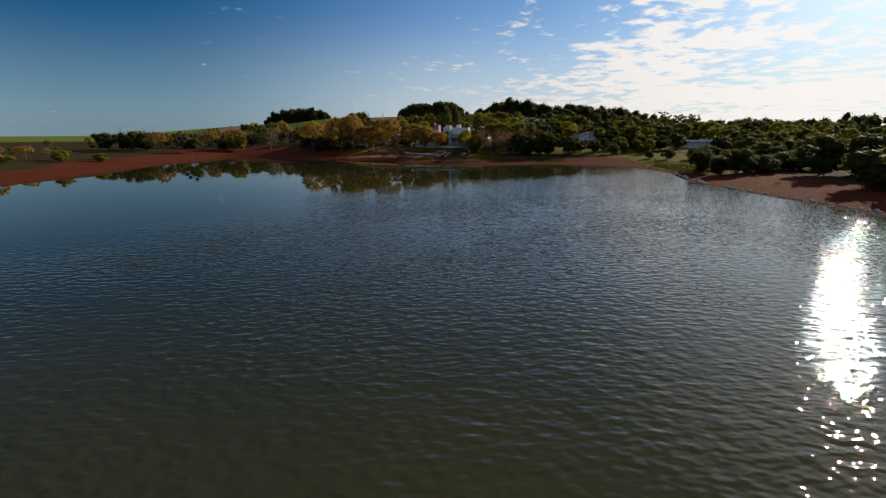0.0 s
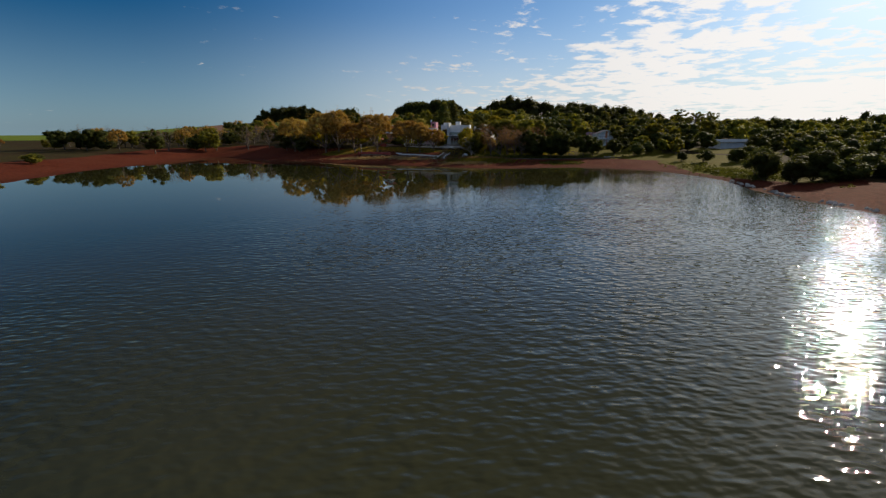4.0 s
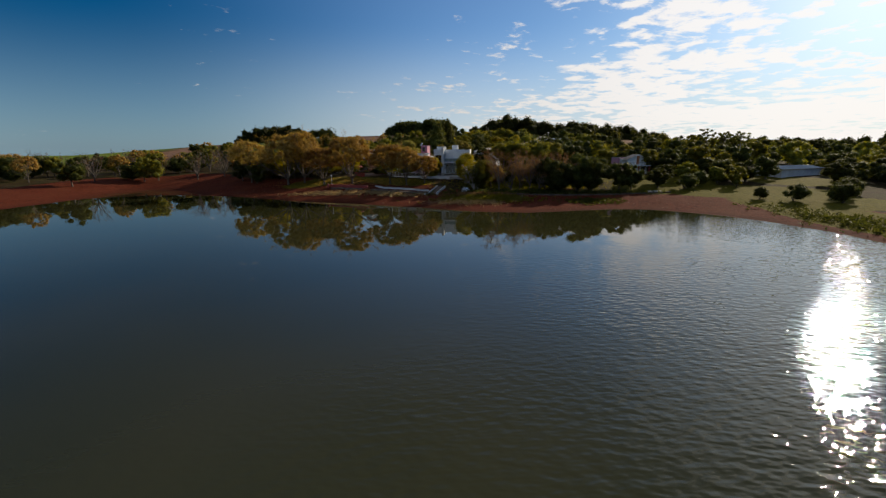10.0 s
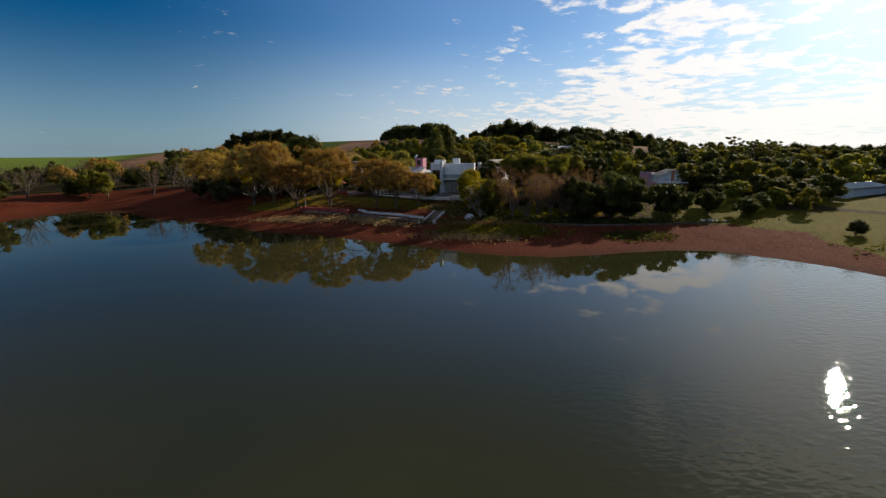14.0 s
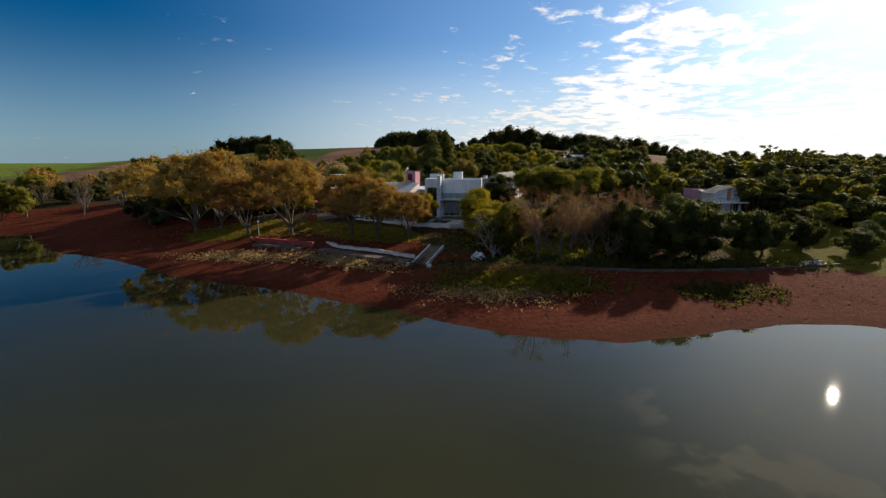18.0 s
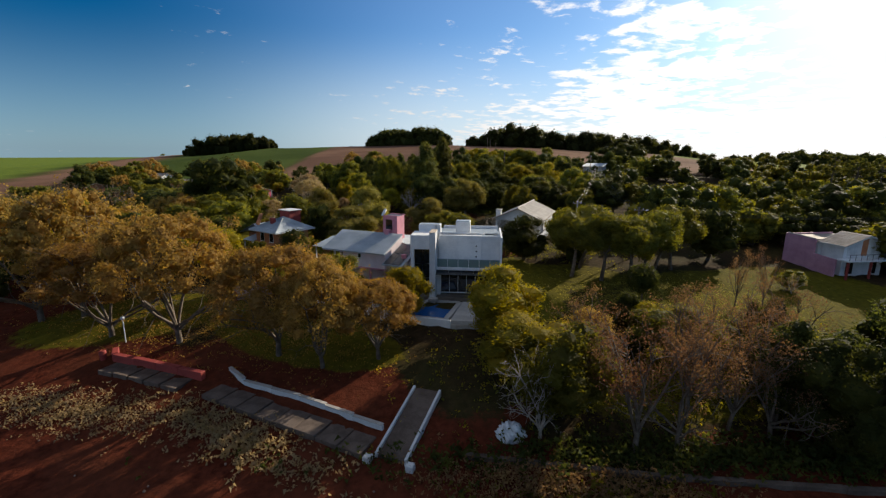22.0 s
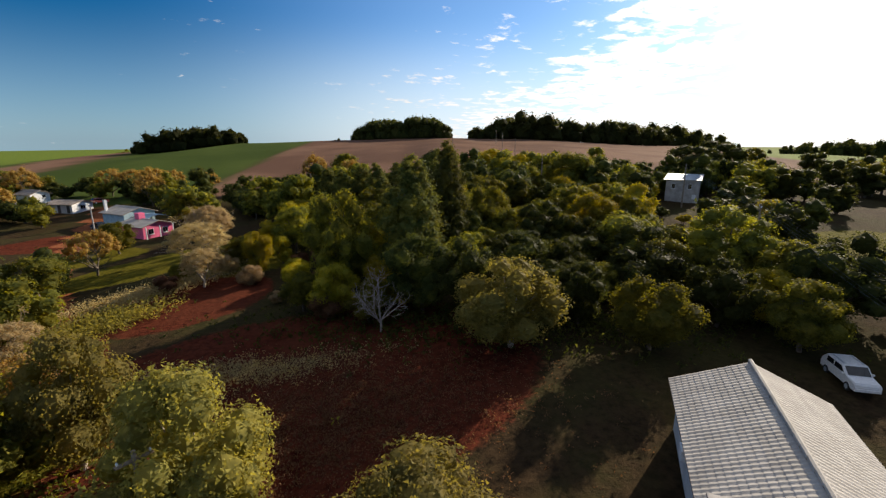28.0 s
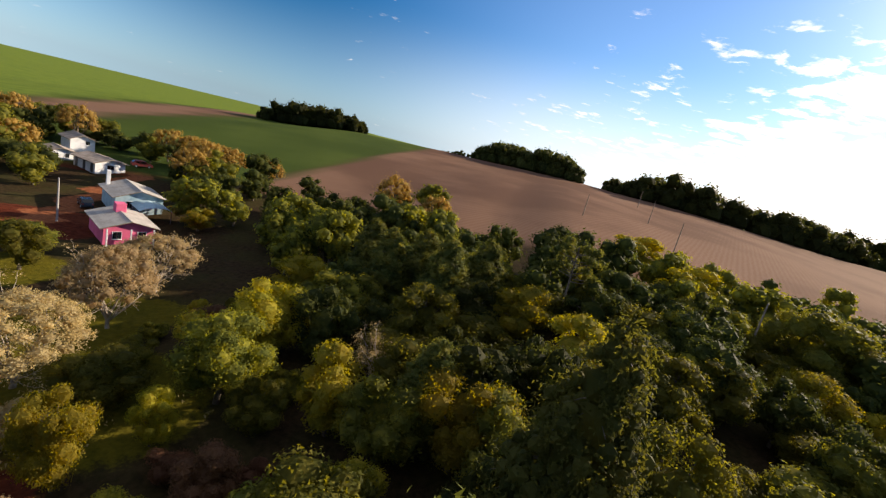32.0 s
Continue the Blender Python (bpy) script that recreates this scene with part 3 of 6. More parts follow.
ICO = bmesh.new()
bmesh.ops.create_icosphere(ICO, subdivisions=1, radius=1.0)
ICO_V = np.array([v.co[:] for v in ICO.verts])
ICO_F = np.array([[v.index for v in f.verts] for f in ICO.faces])
ICO.free()


def lump(geo, centre, radius, rng):
    """An uneven inner mass of foliage behind the leaves."""
    r = 1 + .10 * np.sin(ICO_V @ rng.normal(0, 2.2, 3) + rng.uniform(0, 6)) + rng.normal(0, .07, len(ICO_V))
    geo.add(centre + ICO_V * r[:, None] * radius, ICO_F)


def tree_data(kind, seed, far=0):
    """Trunk and crown meshes of one tree, 1 metre standing for its height; the crown's width is about its own."""
    rng = np.random.default_rng(seed)
    wood, crown = Geo(), Geo()
    H = 10.0
    few, big = ((1.0, 1.0), (.42, 1.25), (.10, 2.4))[far]
    if far == 2 and kind in ("gold", "grey"):
        few, big = .17, 1.75
    if kind in ("gold", "grey", "bare"):
        fork = rng.uniform(.11, .19) * H
        trunk = grow(rng, (0, 0, -.4), (rng.normal(0, .06), rng.normal(0, .06), 1), fork + .4, 5, .05, .04)
        limb(wood, trunk, .24, .17, 7)
        tips = []
        centre, radii = np.array((0, 0, 5.6)), np.array((4.5, 4.5, 4.3))
        for k in range(rng.integers(7, 10)):
            az = 2.4 * k + rng.uniform(-.4, .4)
            el = rng.uniform(.62, 1.35) if k else 1.45
            way = np.array((math.cos(az) * math.cos(el), math.sin(az) * math.cos(el), math.sin(el)))
            start = trunk[-1 - (k % 2)]
            p, q = (start - centre) / radii, way / radii
            reach = (-p @ q + math.sqrt(max(0, (p @ q) ** 2 - (q @ q) * (p @ p - 1)))) / (q @ q)
            path = grow(rng, start, way, reach * rng.uniform(.84, .98), 7, .12, .015)
            limb(wood, path, .12, .03, 4)
            for q in range(5 if far == 2 else rng.integers(9, 12) if kind == "bare" else rng.integers(6, 8)):
                j = rng.integers(2, 7)
                way = path[j] - path[j - 1]
                way = way / np.linalg.norm(way) + rng.normal(0, .65, 3) + (0, 0, .1)
                sub = grow(rng, path[j], way, rng.uniform(1.5, 2.8), 4, .2, .02)
                limb(wood, sub, .045, .012, 3)
                for _ in range(1 if far == 2 else 6 if kind == "bare" else 3):
                    i = rng.integers(2, 5)
                    w2 = sub[min(i, 4)] - sub[i - 1] + rng.normal(0, .3, 3)
                    tw = grow(rng, sub[min(i, 4)], w2, rng.uniform(.6, 1.2), 2, .25, .02)
                    limb(wood, tw, .026 if kind == "bare" else .018, .006, 3)
                    tips.append(tw[-1])
                    tips.append(tw[1])
        tips = np.array(tips)
        if kind != "bare":
            tips = tips[tips[:, 2] > 4.2]
            per = max(3, int((12 if kind == "gold" else 16) * few))
            c = np.repeat(tips, per, 0) + rng.normal(0, .26, (len(tips) * per, 3))
            o = c - centre
            leaves(crown, c, .9 * o / (np.linalg.norm(o, axis=1, keepdims=True) + 1e-6), (.086 if kind == "gold" else .074) * big, rng, .85)
        if kind == "gold":
            # the dome: overlapping clumps of fine foliage, open underneath
            for k in range(64 if far < 2 else 34):
                up = 1 - (k + .5) / (64 if far < 2 else 34) * 1.26
                az = 2.39996 * k + rng.uniform(-.3, .3)
                p = np.array((math.cos(az) * math.sqrt(1 - up * up), math.sin(az) * math.sqrt(1 - up * up), up))
                q = centre + p * radii * rng.uniform(.76, .93)
                size = rng.uniform(.55, .95) * (1 if far < 2 else 1.3)
                n = int(300 * few * size)
                w = sphere_points(rng, n)
                w[:, 2] = np.abs(w[:, 2]) * .9 - .25
                leaves(crown, q + w * size * (1 + rng.normal(0, .2, (n, 1))), w + p * .5 + (0, 0, .2), .09 * big, rng, .6)
                lump(crown, q - p * .12, size * .62, rng)
        return wood, crown
    if kind in ("dark", "lime", "mid", "red", "umbrella"):
        tall = kind == "umbrella"
        fork = (.42 if tall else rng.uniform(.18, .30)) * H
        trunk = grow(rng, (0, 0, -.4), (rng.normal(0, .08), rng.normal(0, .08), 1), fork + .4, 5, .05, .04)
        limb(wood, trunk, .26, .18, 7)
        K = 30 if far < 2 else 16
        centres, radii = [], []
        for k in range(K):
            p = sphere_points(rng, 1)[0]
            p[2] = p[2] * .9
            r = rng.uniform(.8, 1.45) * (1 if far < 2 else 1.2)
            q = np.array((p[0] * 3.1, p[1] * 3.1, 7.3 + p[2] * 2.0 if tall else 5.3 + p[2] * 3.8))
            q[:2] *= rng.uniform(.72, 1.05)
            centres.append(q)
            radii.append(r)
            path = np.array([trunk[-1] + (q - trunk[-1]) * t + (0, 0, .5 * math.sin(3.14 * t)) for t in np.linspace(0, 1, 5)])
            if far < 2 or k % 4 == 0:
                limb(wood, path, .085, .02, 3)
        for q, r in zip(centres, radii):
            n = int(330 * few * r * r)
            p = sphere_points(rng, n)
            rr = r * (1 + rng.normal(0, .14, (n, 1)))
            leaves(crown, q + p * rr * (1, 1, .85), p + (0, 0, .25), .112 * big, rng, .55)
            lump(crown, q, r * .80, rng)
        for z, r in ((7.4, 1.9), (6.6, 1.5)) if tall else ((5.2, 2.0), (3.6, 1.5)):
            lump(crown, np.array((0, 0, z)), r * .9, rng)
            p = sphere_points(rng, int(900 * few))
            leaves(crown, np.array((0, 0, z)) + p * r * (1 + rng.normal(0, .12, (len(p), 1))), p, .135 * big, rng, .45)
        return wood, crown
    if kind == "conifer":
        limb(wood, grow(rng, (0, 0, -.4), (0, 0, 1), 10.1, 8, .015, .02), .22, .03, 6)
        for lev in np.linspace(.10, .985, 26):
            reach = (1.75 * (1 - lev ** 4.5) * (.65 + .35 * min(1, lev * 3.2)) + .2) * (1 + .14 * math.sin(lev * 31 + seed))
            nb = max(4, int(8 * reach))
            for k in range(nb):
                az = rng.uniform(0, 6.283)
                rr = reach * rng.uniform(.75, 1.15)
                tip = np.array((math.cos(az) * rr, math.sin(az) * rr, lev * H - .25 * rr + rng.normal(0, .1)))
                root = np.array((0, 0, lev * H))
                if k % 2 == 0:
                    limb(wood, np.array([root, (root + tip) / 2 + (0, 0, .08), tip]), .03, .01, 3)
                lump(crown, root + (tip - root) * .82, .13 + .09 * rr, rng)
                n = int(80 * few)
                t = rng.uniform(.66, 1.08, (n, 1))
                c = root + (tip - root) * t + rng.normal(0, .13 + .05 * rr, (n, 3)) * (1, 1, .9)
                o = np.tile((math.cos(az), math.sin(az), .6), (n, 1))
                leaves(crown, c, o, .085 * big, rng, .7, .42)
        for lev in np.linspace(.12, .9, 9):
            lump(crown, np.array((0, 0, lev * H)), 1.0 * (1 - lev ** 4.5) + .12, rng)
        return wood, crown
    if kind == "pine":
        limb(wood, grow(rng, (0, 0, -.4), (rng.normal(0, .03), 0, 1), 9.6, 8, .02, .02), .20, .07, 6)
        for k in range(26):
            az, lev = rng.uniform(0, 6.283), rng.uniform(.52, 1.0)
            rr = rng.uniform(1.0, 2.4) * (1.25 - .6 * abs(lev - .72) * 2)
            tip = np.array((math.cos(az) * rr, math.sin(az) * rr, lev * 9.4 + .35))
            root = np.array((0, 0, lev * 9.0))
            limb(wood, np.array([root, (root + tip) / 2 - (0, 0, .12), tip]), .05, .02, 4)
            n = int(120 * few)
            p = sphere_points(rng, n)
            leaves(crown, tip + p * (.62, .62, .40) * rng.uniform(.7, 1.1, (n, 1)), p, .16 * big, rng, .8, .45)
            lump(crown, tip, .36, rng)
        return wood, crown
    # bush: many stems from the ground
    for k in range(9):
        az = rng.uniform(0, 6.283)
        path = grow(rng, (rng.normal(0, .2), rng.normal(0, .2), -.2), (math.cos(az) * .5, math.sin(az) * .5, 1), rng.uniform(4, 8), 5, .12, .02)
        limb(wood, path, .10, .02, 4)
    for k in range(16):
        p = sphere_points(rng, 1)[0]
        r = rng.uniform(1.3, 2.1)
        q = np.array((p[0] * 3.0, p[1] * 3.0, 5.2 + p[2] * 3.0))
        n = int(290 * few * r * r)
        s = sphere_points(rng, n)
        leaves(crown, q + s * r * (1 + rng.normal(0, .10, (n, 1))), s + (0, 0, .2), .145 * big, rng, .55)
        lump(crown, q, r * .86, rng)
    lump(crown, np.array((0, 0, 4.6)), 2.3, rng)
    p = sphere_points(rng, int(700 * few))
    leaves(crown, np.array((0, 0, 4.6)) + p * 2.5 * (1 + rng.normal(0, .12, (len(p), 1))), p, .17 * big, rng, .5)
    return wood, crown


KINDS = {   # mesh kind, leaves, bark, label, category, variants
    "gold": ("gold", LEAF_GOLD, BARK, "spreading autumn tree with thin golden-brown leaves and bare grey limbs", "tree", 4),
    "straw": ("gold", LEAF_GREY, BARK_PALE, "dry straw-coloured tree with a dense dome of fine twigs", "tree", 3),
    "grey": ("grey", LEAF_GREY, BARK_PALE, "nearly leafless pale tree with fine dry twigs", "tree", 2),
    "thin": ("grey", LEAF_RED, BARK, "thin twiggy tree with sparse russet leaves and dark limbs", "tree", 3),
    "tall": ("umbrella", LEAF_MID, BARK, "slender tree with a bare trunk and a spreading olive crown", "tree", 2),
    "bare": ("bare", LEAF_GREY, BARK_PALE, "bare pale-barked tree with no leaves", "tree", 2),
    "dark": ("dark", LEAF_DARK, BARK, "dense dark green broadleaved tree with a lumpy crown", "tree", 4),
    "mid": ("mid", LEAF_MID, BARK, "olive green broadleaved tree with a rounded crown", "tree", 4),
    "olive": ("mid", LEAF_OLIVE, BARK_PALE, "pale olive tree with a rounded crown in the sun", "tree", 3),
    "lime": ("lime", LEAF_LIME, BARK, "yellow-green leafy tree glowing against the sun", "tree", 3),
    "red": ("red", LEAF_RED, BARK, "small russet-brown autumn tree with dense leaves", "tree", 2),
    "conifer": ("conifer", LEAF_NEEDLE, BARK, "tall narrow dark green conifer with layered branches", "conifer", 2),
    "pine": ("pine", LEAF_NEEDLE, BARK, "tall pine with a bare trunk and a tufted flat crown", "pine", 2),
    "bush": ("bush", LEAF_MID, BARK, "rounded green bush growing from the ground", "bush", 2),
    "darkbush": ("bush", LEAF_DARK, BARK, "dense dark green rounded bush", "bush", 2),
    "limebush": ("bush", LEAF_LIME, BARK, "bright yellow-green bush lit by the sun", "bush", 2),
    "drybush": ("bush", LEAF_GREY, BARK, "dry straw-coloured bush with fine twigs", "bush", 1),
    "redbush": ("bush", LEAF_RED, BARK, "russet-brown bush with autumn leaves", "bush", 1),
}
MESHES = {}
tree_rng = random.Random(11)


def tree_meshes(kind, far=0):
    shape, leaf, bark, *_ , count = KINDS[kind]
    n = tree_rng.randrange(count)
    if (kind, n, far) not in MESHES:
        wood, crown = tree_data(shape, sum(map(ord, kind)) * 7 + n, far)
        MESHES[kind, n, far] = wood.data("trunk", bark, True), crown.data("crown", leaf) if crown.v else None
    return MESHES[kind, n, far]


PLANTED = []


def plant(kind, x, y, height, width=None, lean=None, z=None, label="", group="", far=0):
    """A tree of that height, its crown that wide (both in metres), rooted in the ground."""
    if far == 0 and (abs(x) > 36 or y > 385):
        far = 1
    trunk, crown = tree_meshes(kind, far)
    PLANTED.append((x, y, (width or height) / 2))
    native = {"gold": 9.0, "grey": 9.0, "bare": 9.0, "conifer": 3.6, "pine": 5.0, "bush": 9.0}.get(KINDS[kind][0], 8.0)
    sz = height / 10.0
    sx = (width or native * sz) / native
    m = Matrix.LocRotScale((x, y, (ground_z(x, y) if z is None else z) - .05), Euler((tree_rng.gauss(0, .03), tree_rng.gauss(0, .03), tree_rng.uniform(0, 6.283))), (sx, sx, sz))
    ob = thing(KINDS[kind][4].replace(" ", "_"), label or KINDS[kind][3], KINDS[kind][4], m, group)
    for name, me in (("trunk", trunk), ("crown", crown)):
        if me:
            new(name, me).parent = ob
    return ob


def merged_trees(name, label, rows):
    """Many far trees joined into one mass; rows: kind, x, y, height, width."""
    mats, verts, tris, which, base = [], [], [], [], 0
    for kind, x, y, h, w in rows:
        shape = KINDS[kind][0]
        native = {"gold": 9.0, "grey": 9.0, "bush": 9.0, "conifer": 3.6, "pine": 5.0}.get(shape, 8.0)
        m = Matrix.LocRotScale((x, y, ground_z(x, y) - .1), Euler((0, 0, tree_rng.uniform(0, 6.283))), (w / native, w / native, h / 10.0))
        m = np.array(m)
        for me in tree_meshes(kind, 2):
            if me is None:
                continue
            v = np.empty(len(me.vertices) * 3)
            me.vertices.foreach_get("co", v)
            verts.append(v.reshape(-1, 3) @ m[:3, :3].T + m[:3, 3])
            me.calc_loop_triangles()
            t = np.empty(len(me.loop_triangles) * 3, int)
            me.loop_triangles.foreach_get("vertices", t)
            tris.append(t.reshape(-1, 3) + base)
            if me.materials[0] not in mats:
                mats.append(me.materials[0])
            which.append(np.full(len(t) // 3, mats.index(me.materials[0])))
            base += len(me.vertices)
        PLANTED.append((x, y, w / 2))
    v, t = np.concatenate(verts), np.concatenate(tris)
    me = bpy.data.meshes.new(name)
    me.vertices.add(len(v))
    me.vertices.foreach_set("co", v.ravel())
    me.loops.add(len(t) * 3)
    me.loops.foreach_set("vertex_index", t.ravel())
    me.polygons.add(len(t))
    me.polygons.foreach_set("loop_start", np.arange(len(t)) * 3)
    for mat in mats:
        me.materials.append(mat)
    me.polygons.foreach_set("material_index", np.concatenate(which))
    me.update(calc_edges=True)
    tagged(new(name, me), label, "woodland", kind="stuff")

# trees along the bank: kind, x, y, height, width
for kind, x, y, h, w in [
        ("gold", -43.2, 263.8, 14.4, 14.3), ("gold", -31.7, 258.2, 10.5, 11.6), ("gold", -23.5, 255.7, 13.1, 12.1), ("gold", -12.9, 252.6, 10.6, 10.8), ("gold", -8.5, 250.4, 9.9, 8.3),
        ("gold", -3.8, 251.2, 7.5, 7.8), ("gold", -57.6, 273.2, 12.7, 13.0), ("gold", -38.8, 264.0, 14.7, 11.3), ("lime", 7.7, 253.6, 7.4, 8.9), ("mid", 9.4, 243.5, 7.9, 8.0),
        ("thin", 14.0, 240.2, 9.7, 8.3), ("thin", 21.5, 242.2, 8.7, 6.5), ("thin", 12.7, 245.1, 8.2, 6.9), ("thin", 20.2, 244.9, 7.5, 5.3), ("dark", 27.5, 240.0, 8.4, 7.4),
        ("dark", 33.0, 242.0, 9.2, 8.4), ("dark", 25.5, 243.0, 8.4, 6.4), ("dark", 36.2, 241.2, 8.0, 7.0),
        ]:
    plant(kind, x, y, h, w)
# trees in the gardens: kind, x, y, height, width
for kind, x, y, h, w in [
        ("lime", -1.8, 258.0, 6.2, 5.6), ("mid", -9.4, 262.4, 6.2, 6.0), ("lime", 8.6, 248.4, 5.4, 9.8), ("gold", 14.5, 250.8, 4.7, 4.2), ("mid", 21.8, 251.0, 5.1, 8.1),
        ("darkbush", 19.6, 255.7, 4.2, 3.2), ("darkbush", 18.1, 250.8, 2.7, 2.7), ("dark", 31.5, 252.5, 5.5, 3.5), ("thin", 35.3, 262.1, 6.5, 3.4), ("mid", 46.3, 268.1, 2.9, 3.6),
        ("lime", -33.5, 279.5, 7.7, 8.8), ("dark", -17.0, 272.1, 6.7, 5.7), ("mid", -16.5, 265.9, 3.9, 4.4), ("dark", -58.6, 313.1, 9.5, 13.5), ("darkbush", -18.4, 268.1, 2.1, 4.2),
        ("lime", -27.3, 273.9, 7.8, 7.0), ("mid", -42.5, 281.6, 7.7, 10.0),
        ]:
    plant(kind, x, y, h, w)
# trees behind the houses: kind, x, y, height, width
for kind, x, y, h, w in [
        ("mid", 3.4, 282.1, 6.9, 8.3), ("olive", -12.7, 289.8, 7.1, 9),
        ("dark", -18.0, 290.0, 8.0, 5.2), ("mid", -24.0, 277.8, 4.0, 3.6), ("mid", -18.8, 279.2, 4.4, 4.0), ("dark", 14.5, 278.0, 7.0, 8.2),
        ("dark", -1.6, 282.6, 2.5, 3.4),
        ("dark", -4.6, 283.3, 2.4, 3.4), ("mid", -42.4, 305.7, 8.9, 11.2), ("dark", -61.7, 319.6, 8.9, 11.8), ("mid", -39.8, 318.6, 8.9, 9.1),
        ]:
    plant(kind, x, y, h, w)
# trees round the clearing: kind, x, y, height, width
for kind, x, y, h, w in [
        # dark trees at (5.2, 320.2) and (0.6, 321.6) are added to shade the clearing
        ("olive", -10.6, 296.0, 9.8, 8.2), ("olive", -20.3, 301.2, 9.4, 6.6), ("olive", 0.4, 291.4, 7.6, 7.8), ("dark", 5.2, 320.2, 8.6, 7.2), ("dark", 0.6, 321.6, 9.2, 7.6), ("bare", 11.7, 290.3, 4.7, 6.1), ("olive", 8.4, 312.8, 8.9, 10.1),
        ("mid", 20.4, 311.8, 7.4, 7.4), ("bare", -3.5, 318.0, 6.4, 5.6), ("redbush", -9.7, 322.6, 3.4, 3.8), ("straw", -37.2, 354.5, 8.7, 8.0), ("straw", -29.1, 335.1, 5.4, 5.9),
        # the dark tree at (15.9, 317.1) is made taller to cast more shade
        ("straw", -33.2, 311.0, 6.2, 5.9), ("mid", -50.3, 334.0, 6.5, 8.2), ("mid", 33.7, 311.5, 6.9, 6.9), ("lime", 34.7, 317.5, 5.8, 7.1), ("dark", 15.9, 317.1, 6.8, 6.0),
        ("lime", -24.2, 295.3, 5.6, 4.5), ("limebush", -16.5, 296.1, 1.4, 1.2), ("mid", -61.7, 363.7, 4.6, 7.1),
        ]:
    plant(kind, x, y, h, w)
# trees of the wood: kind, x, y, height, width
for kind, x, y, h, w in [
        ("lime", 26.9, 345.2, 8.4, 8.3), ("lime", 36.9, 350.1, 9.0, 8.4), ("dark", 18.0, 341.1, 8.2, 8.2), ("dark", 13.7, 330.5, 6.9, 7.5), ("dark", 22.0, 333.3, 5.1, 6.7),
        ("dark", 18.1, 330.2, 5.4, 5.7), ("lime", 25.9, 353.1, 5.4, 6.2), ("mid", 10.8, 347.6, 9.4, 7.5), ("mid", 7.8, 337.9, 4.2, 5.1), ("dark", 80.3, 402.1, 13.5, 21.4),
        ("mid", 36.9, 340.3, 2.7, 5.8), ("dark", 17.4, 324.9, 4.3, 6.2), ("dark", 23.1, 325.7, 3.7, 6.7), ("mid", 18.0, 354.0, 4.2, 5.6), ("lime", -1.5, 323.6, 4.5, 4.4),
        ("dark", 30.1, 332.4, 3.6, 5.2), ("mid", -8.9, 328.6, 14.1, 8.2), ("lime", -7.2, 334.4, 8.3, 5.7), ("mid", -20.8, 349.5, 8.3, 8.1), ("lime", -26.5, 370.6, 6.1, 8.4),
        ("mid", -27.2, 345.3, 4.8, 6.9), ("straw", -34.2, 344.6, 7.6, 9.3), ("straw", -41.5, 364.0, 7.4, 8.7), ("mid", -57.4, 360.6, 6.7, 6.3),
        ]:
    plant(kind, x, y, h, w)
# trees at the wood's end: kind, x, y, height, width
for kind, x, y, h, w in [
        ("lime", -25.1, 352.8, 6.3, 5.4), ("lime", -22.3, 357.9, 8.1, 8.0), ("lime", -21.2, 344.0, 4.6, 3.0), ("mid", -16.2, 348.1, 4.6, 4.6), ("lime", -22.8, 339.1, 7.1, 4.2),
        ("red", -15.0, 341.6, 4.3, 3.8), ("grey", -10.8, 356.9, 6.0, 6.6), ("lime", -2.2, 350.1, 8.8, 7.7), ("mid", 6.3, 355.4, 7.5, 6.7),
        ("lime", -58.3, 389.1, 4.7, 6.1), ("dark", 3.7, 390.5, 11.5, 9.6), ("lime", 18.4, 413.7, 8.9, 12.2), ("lime", 24.1, 396.5, 9.5, 10.7),
        ("mid", 34.7, 382.7, 11.4, 12.7), ("lime", 29.7, 371.6, 6.9, 7.6), ("lime", -7.1, 343.7, 4.9, 4.4), ("mid", -30.2, 346.6, 2.9, 2.6),
        ]:
    plant(kind, x, y, h, w)
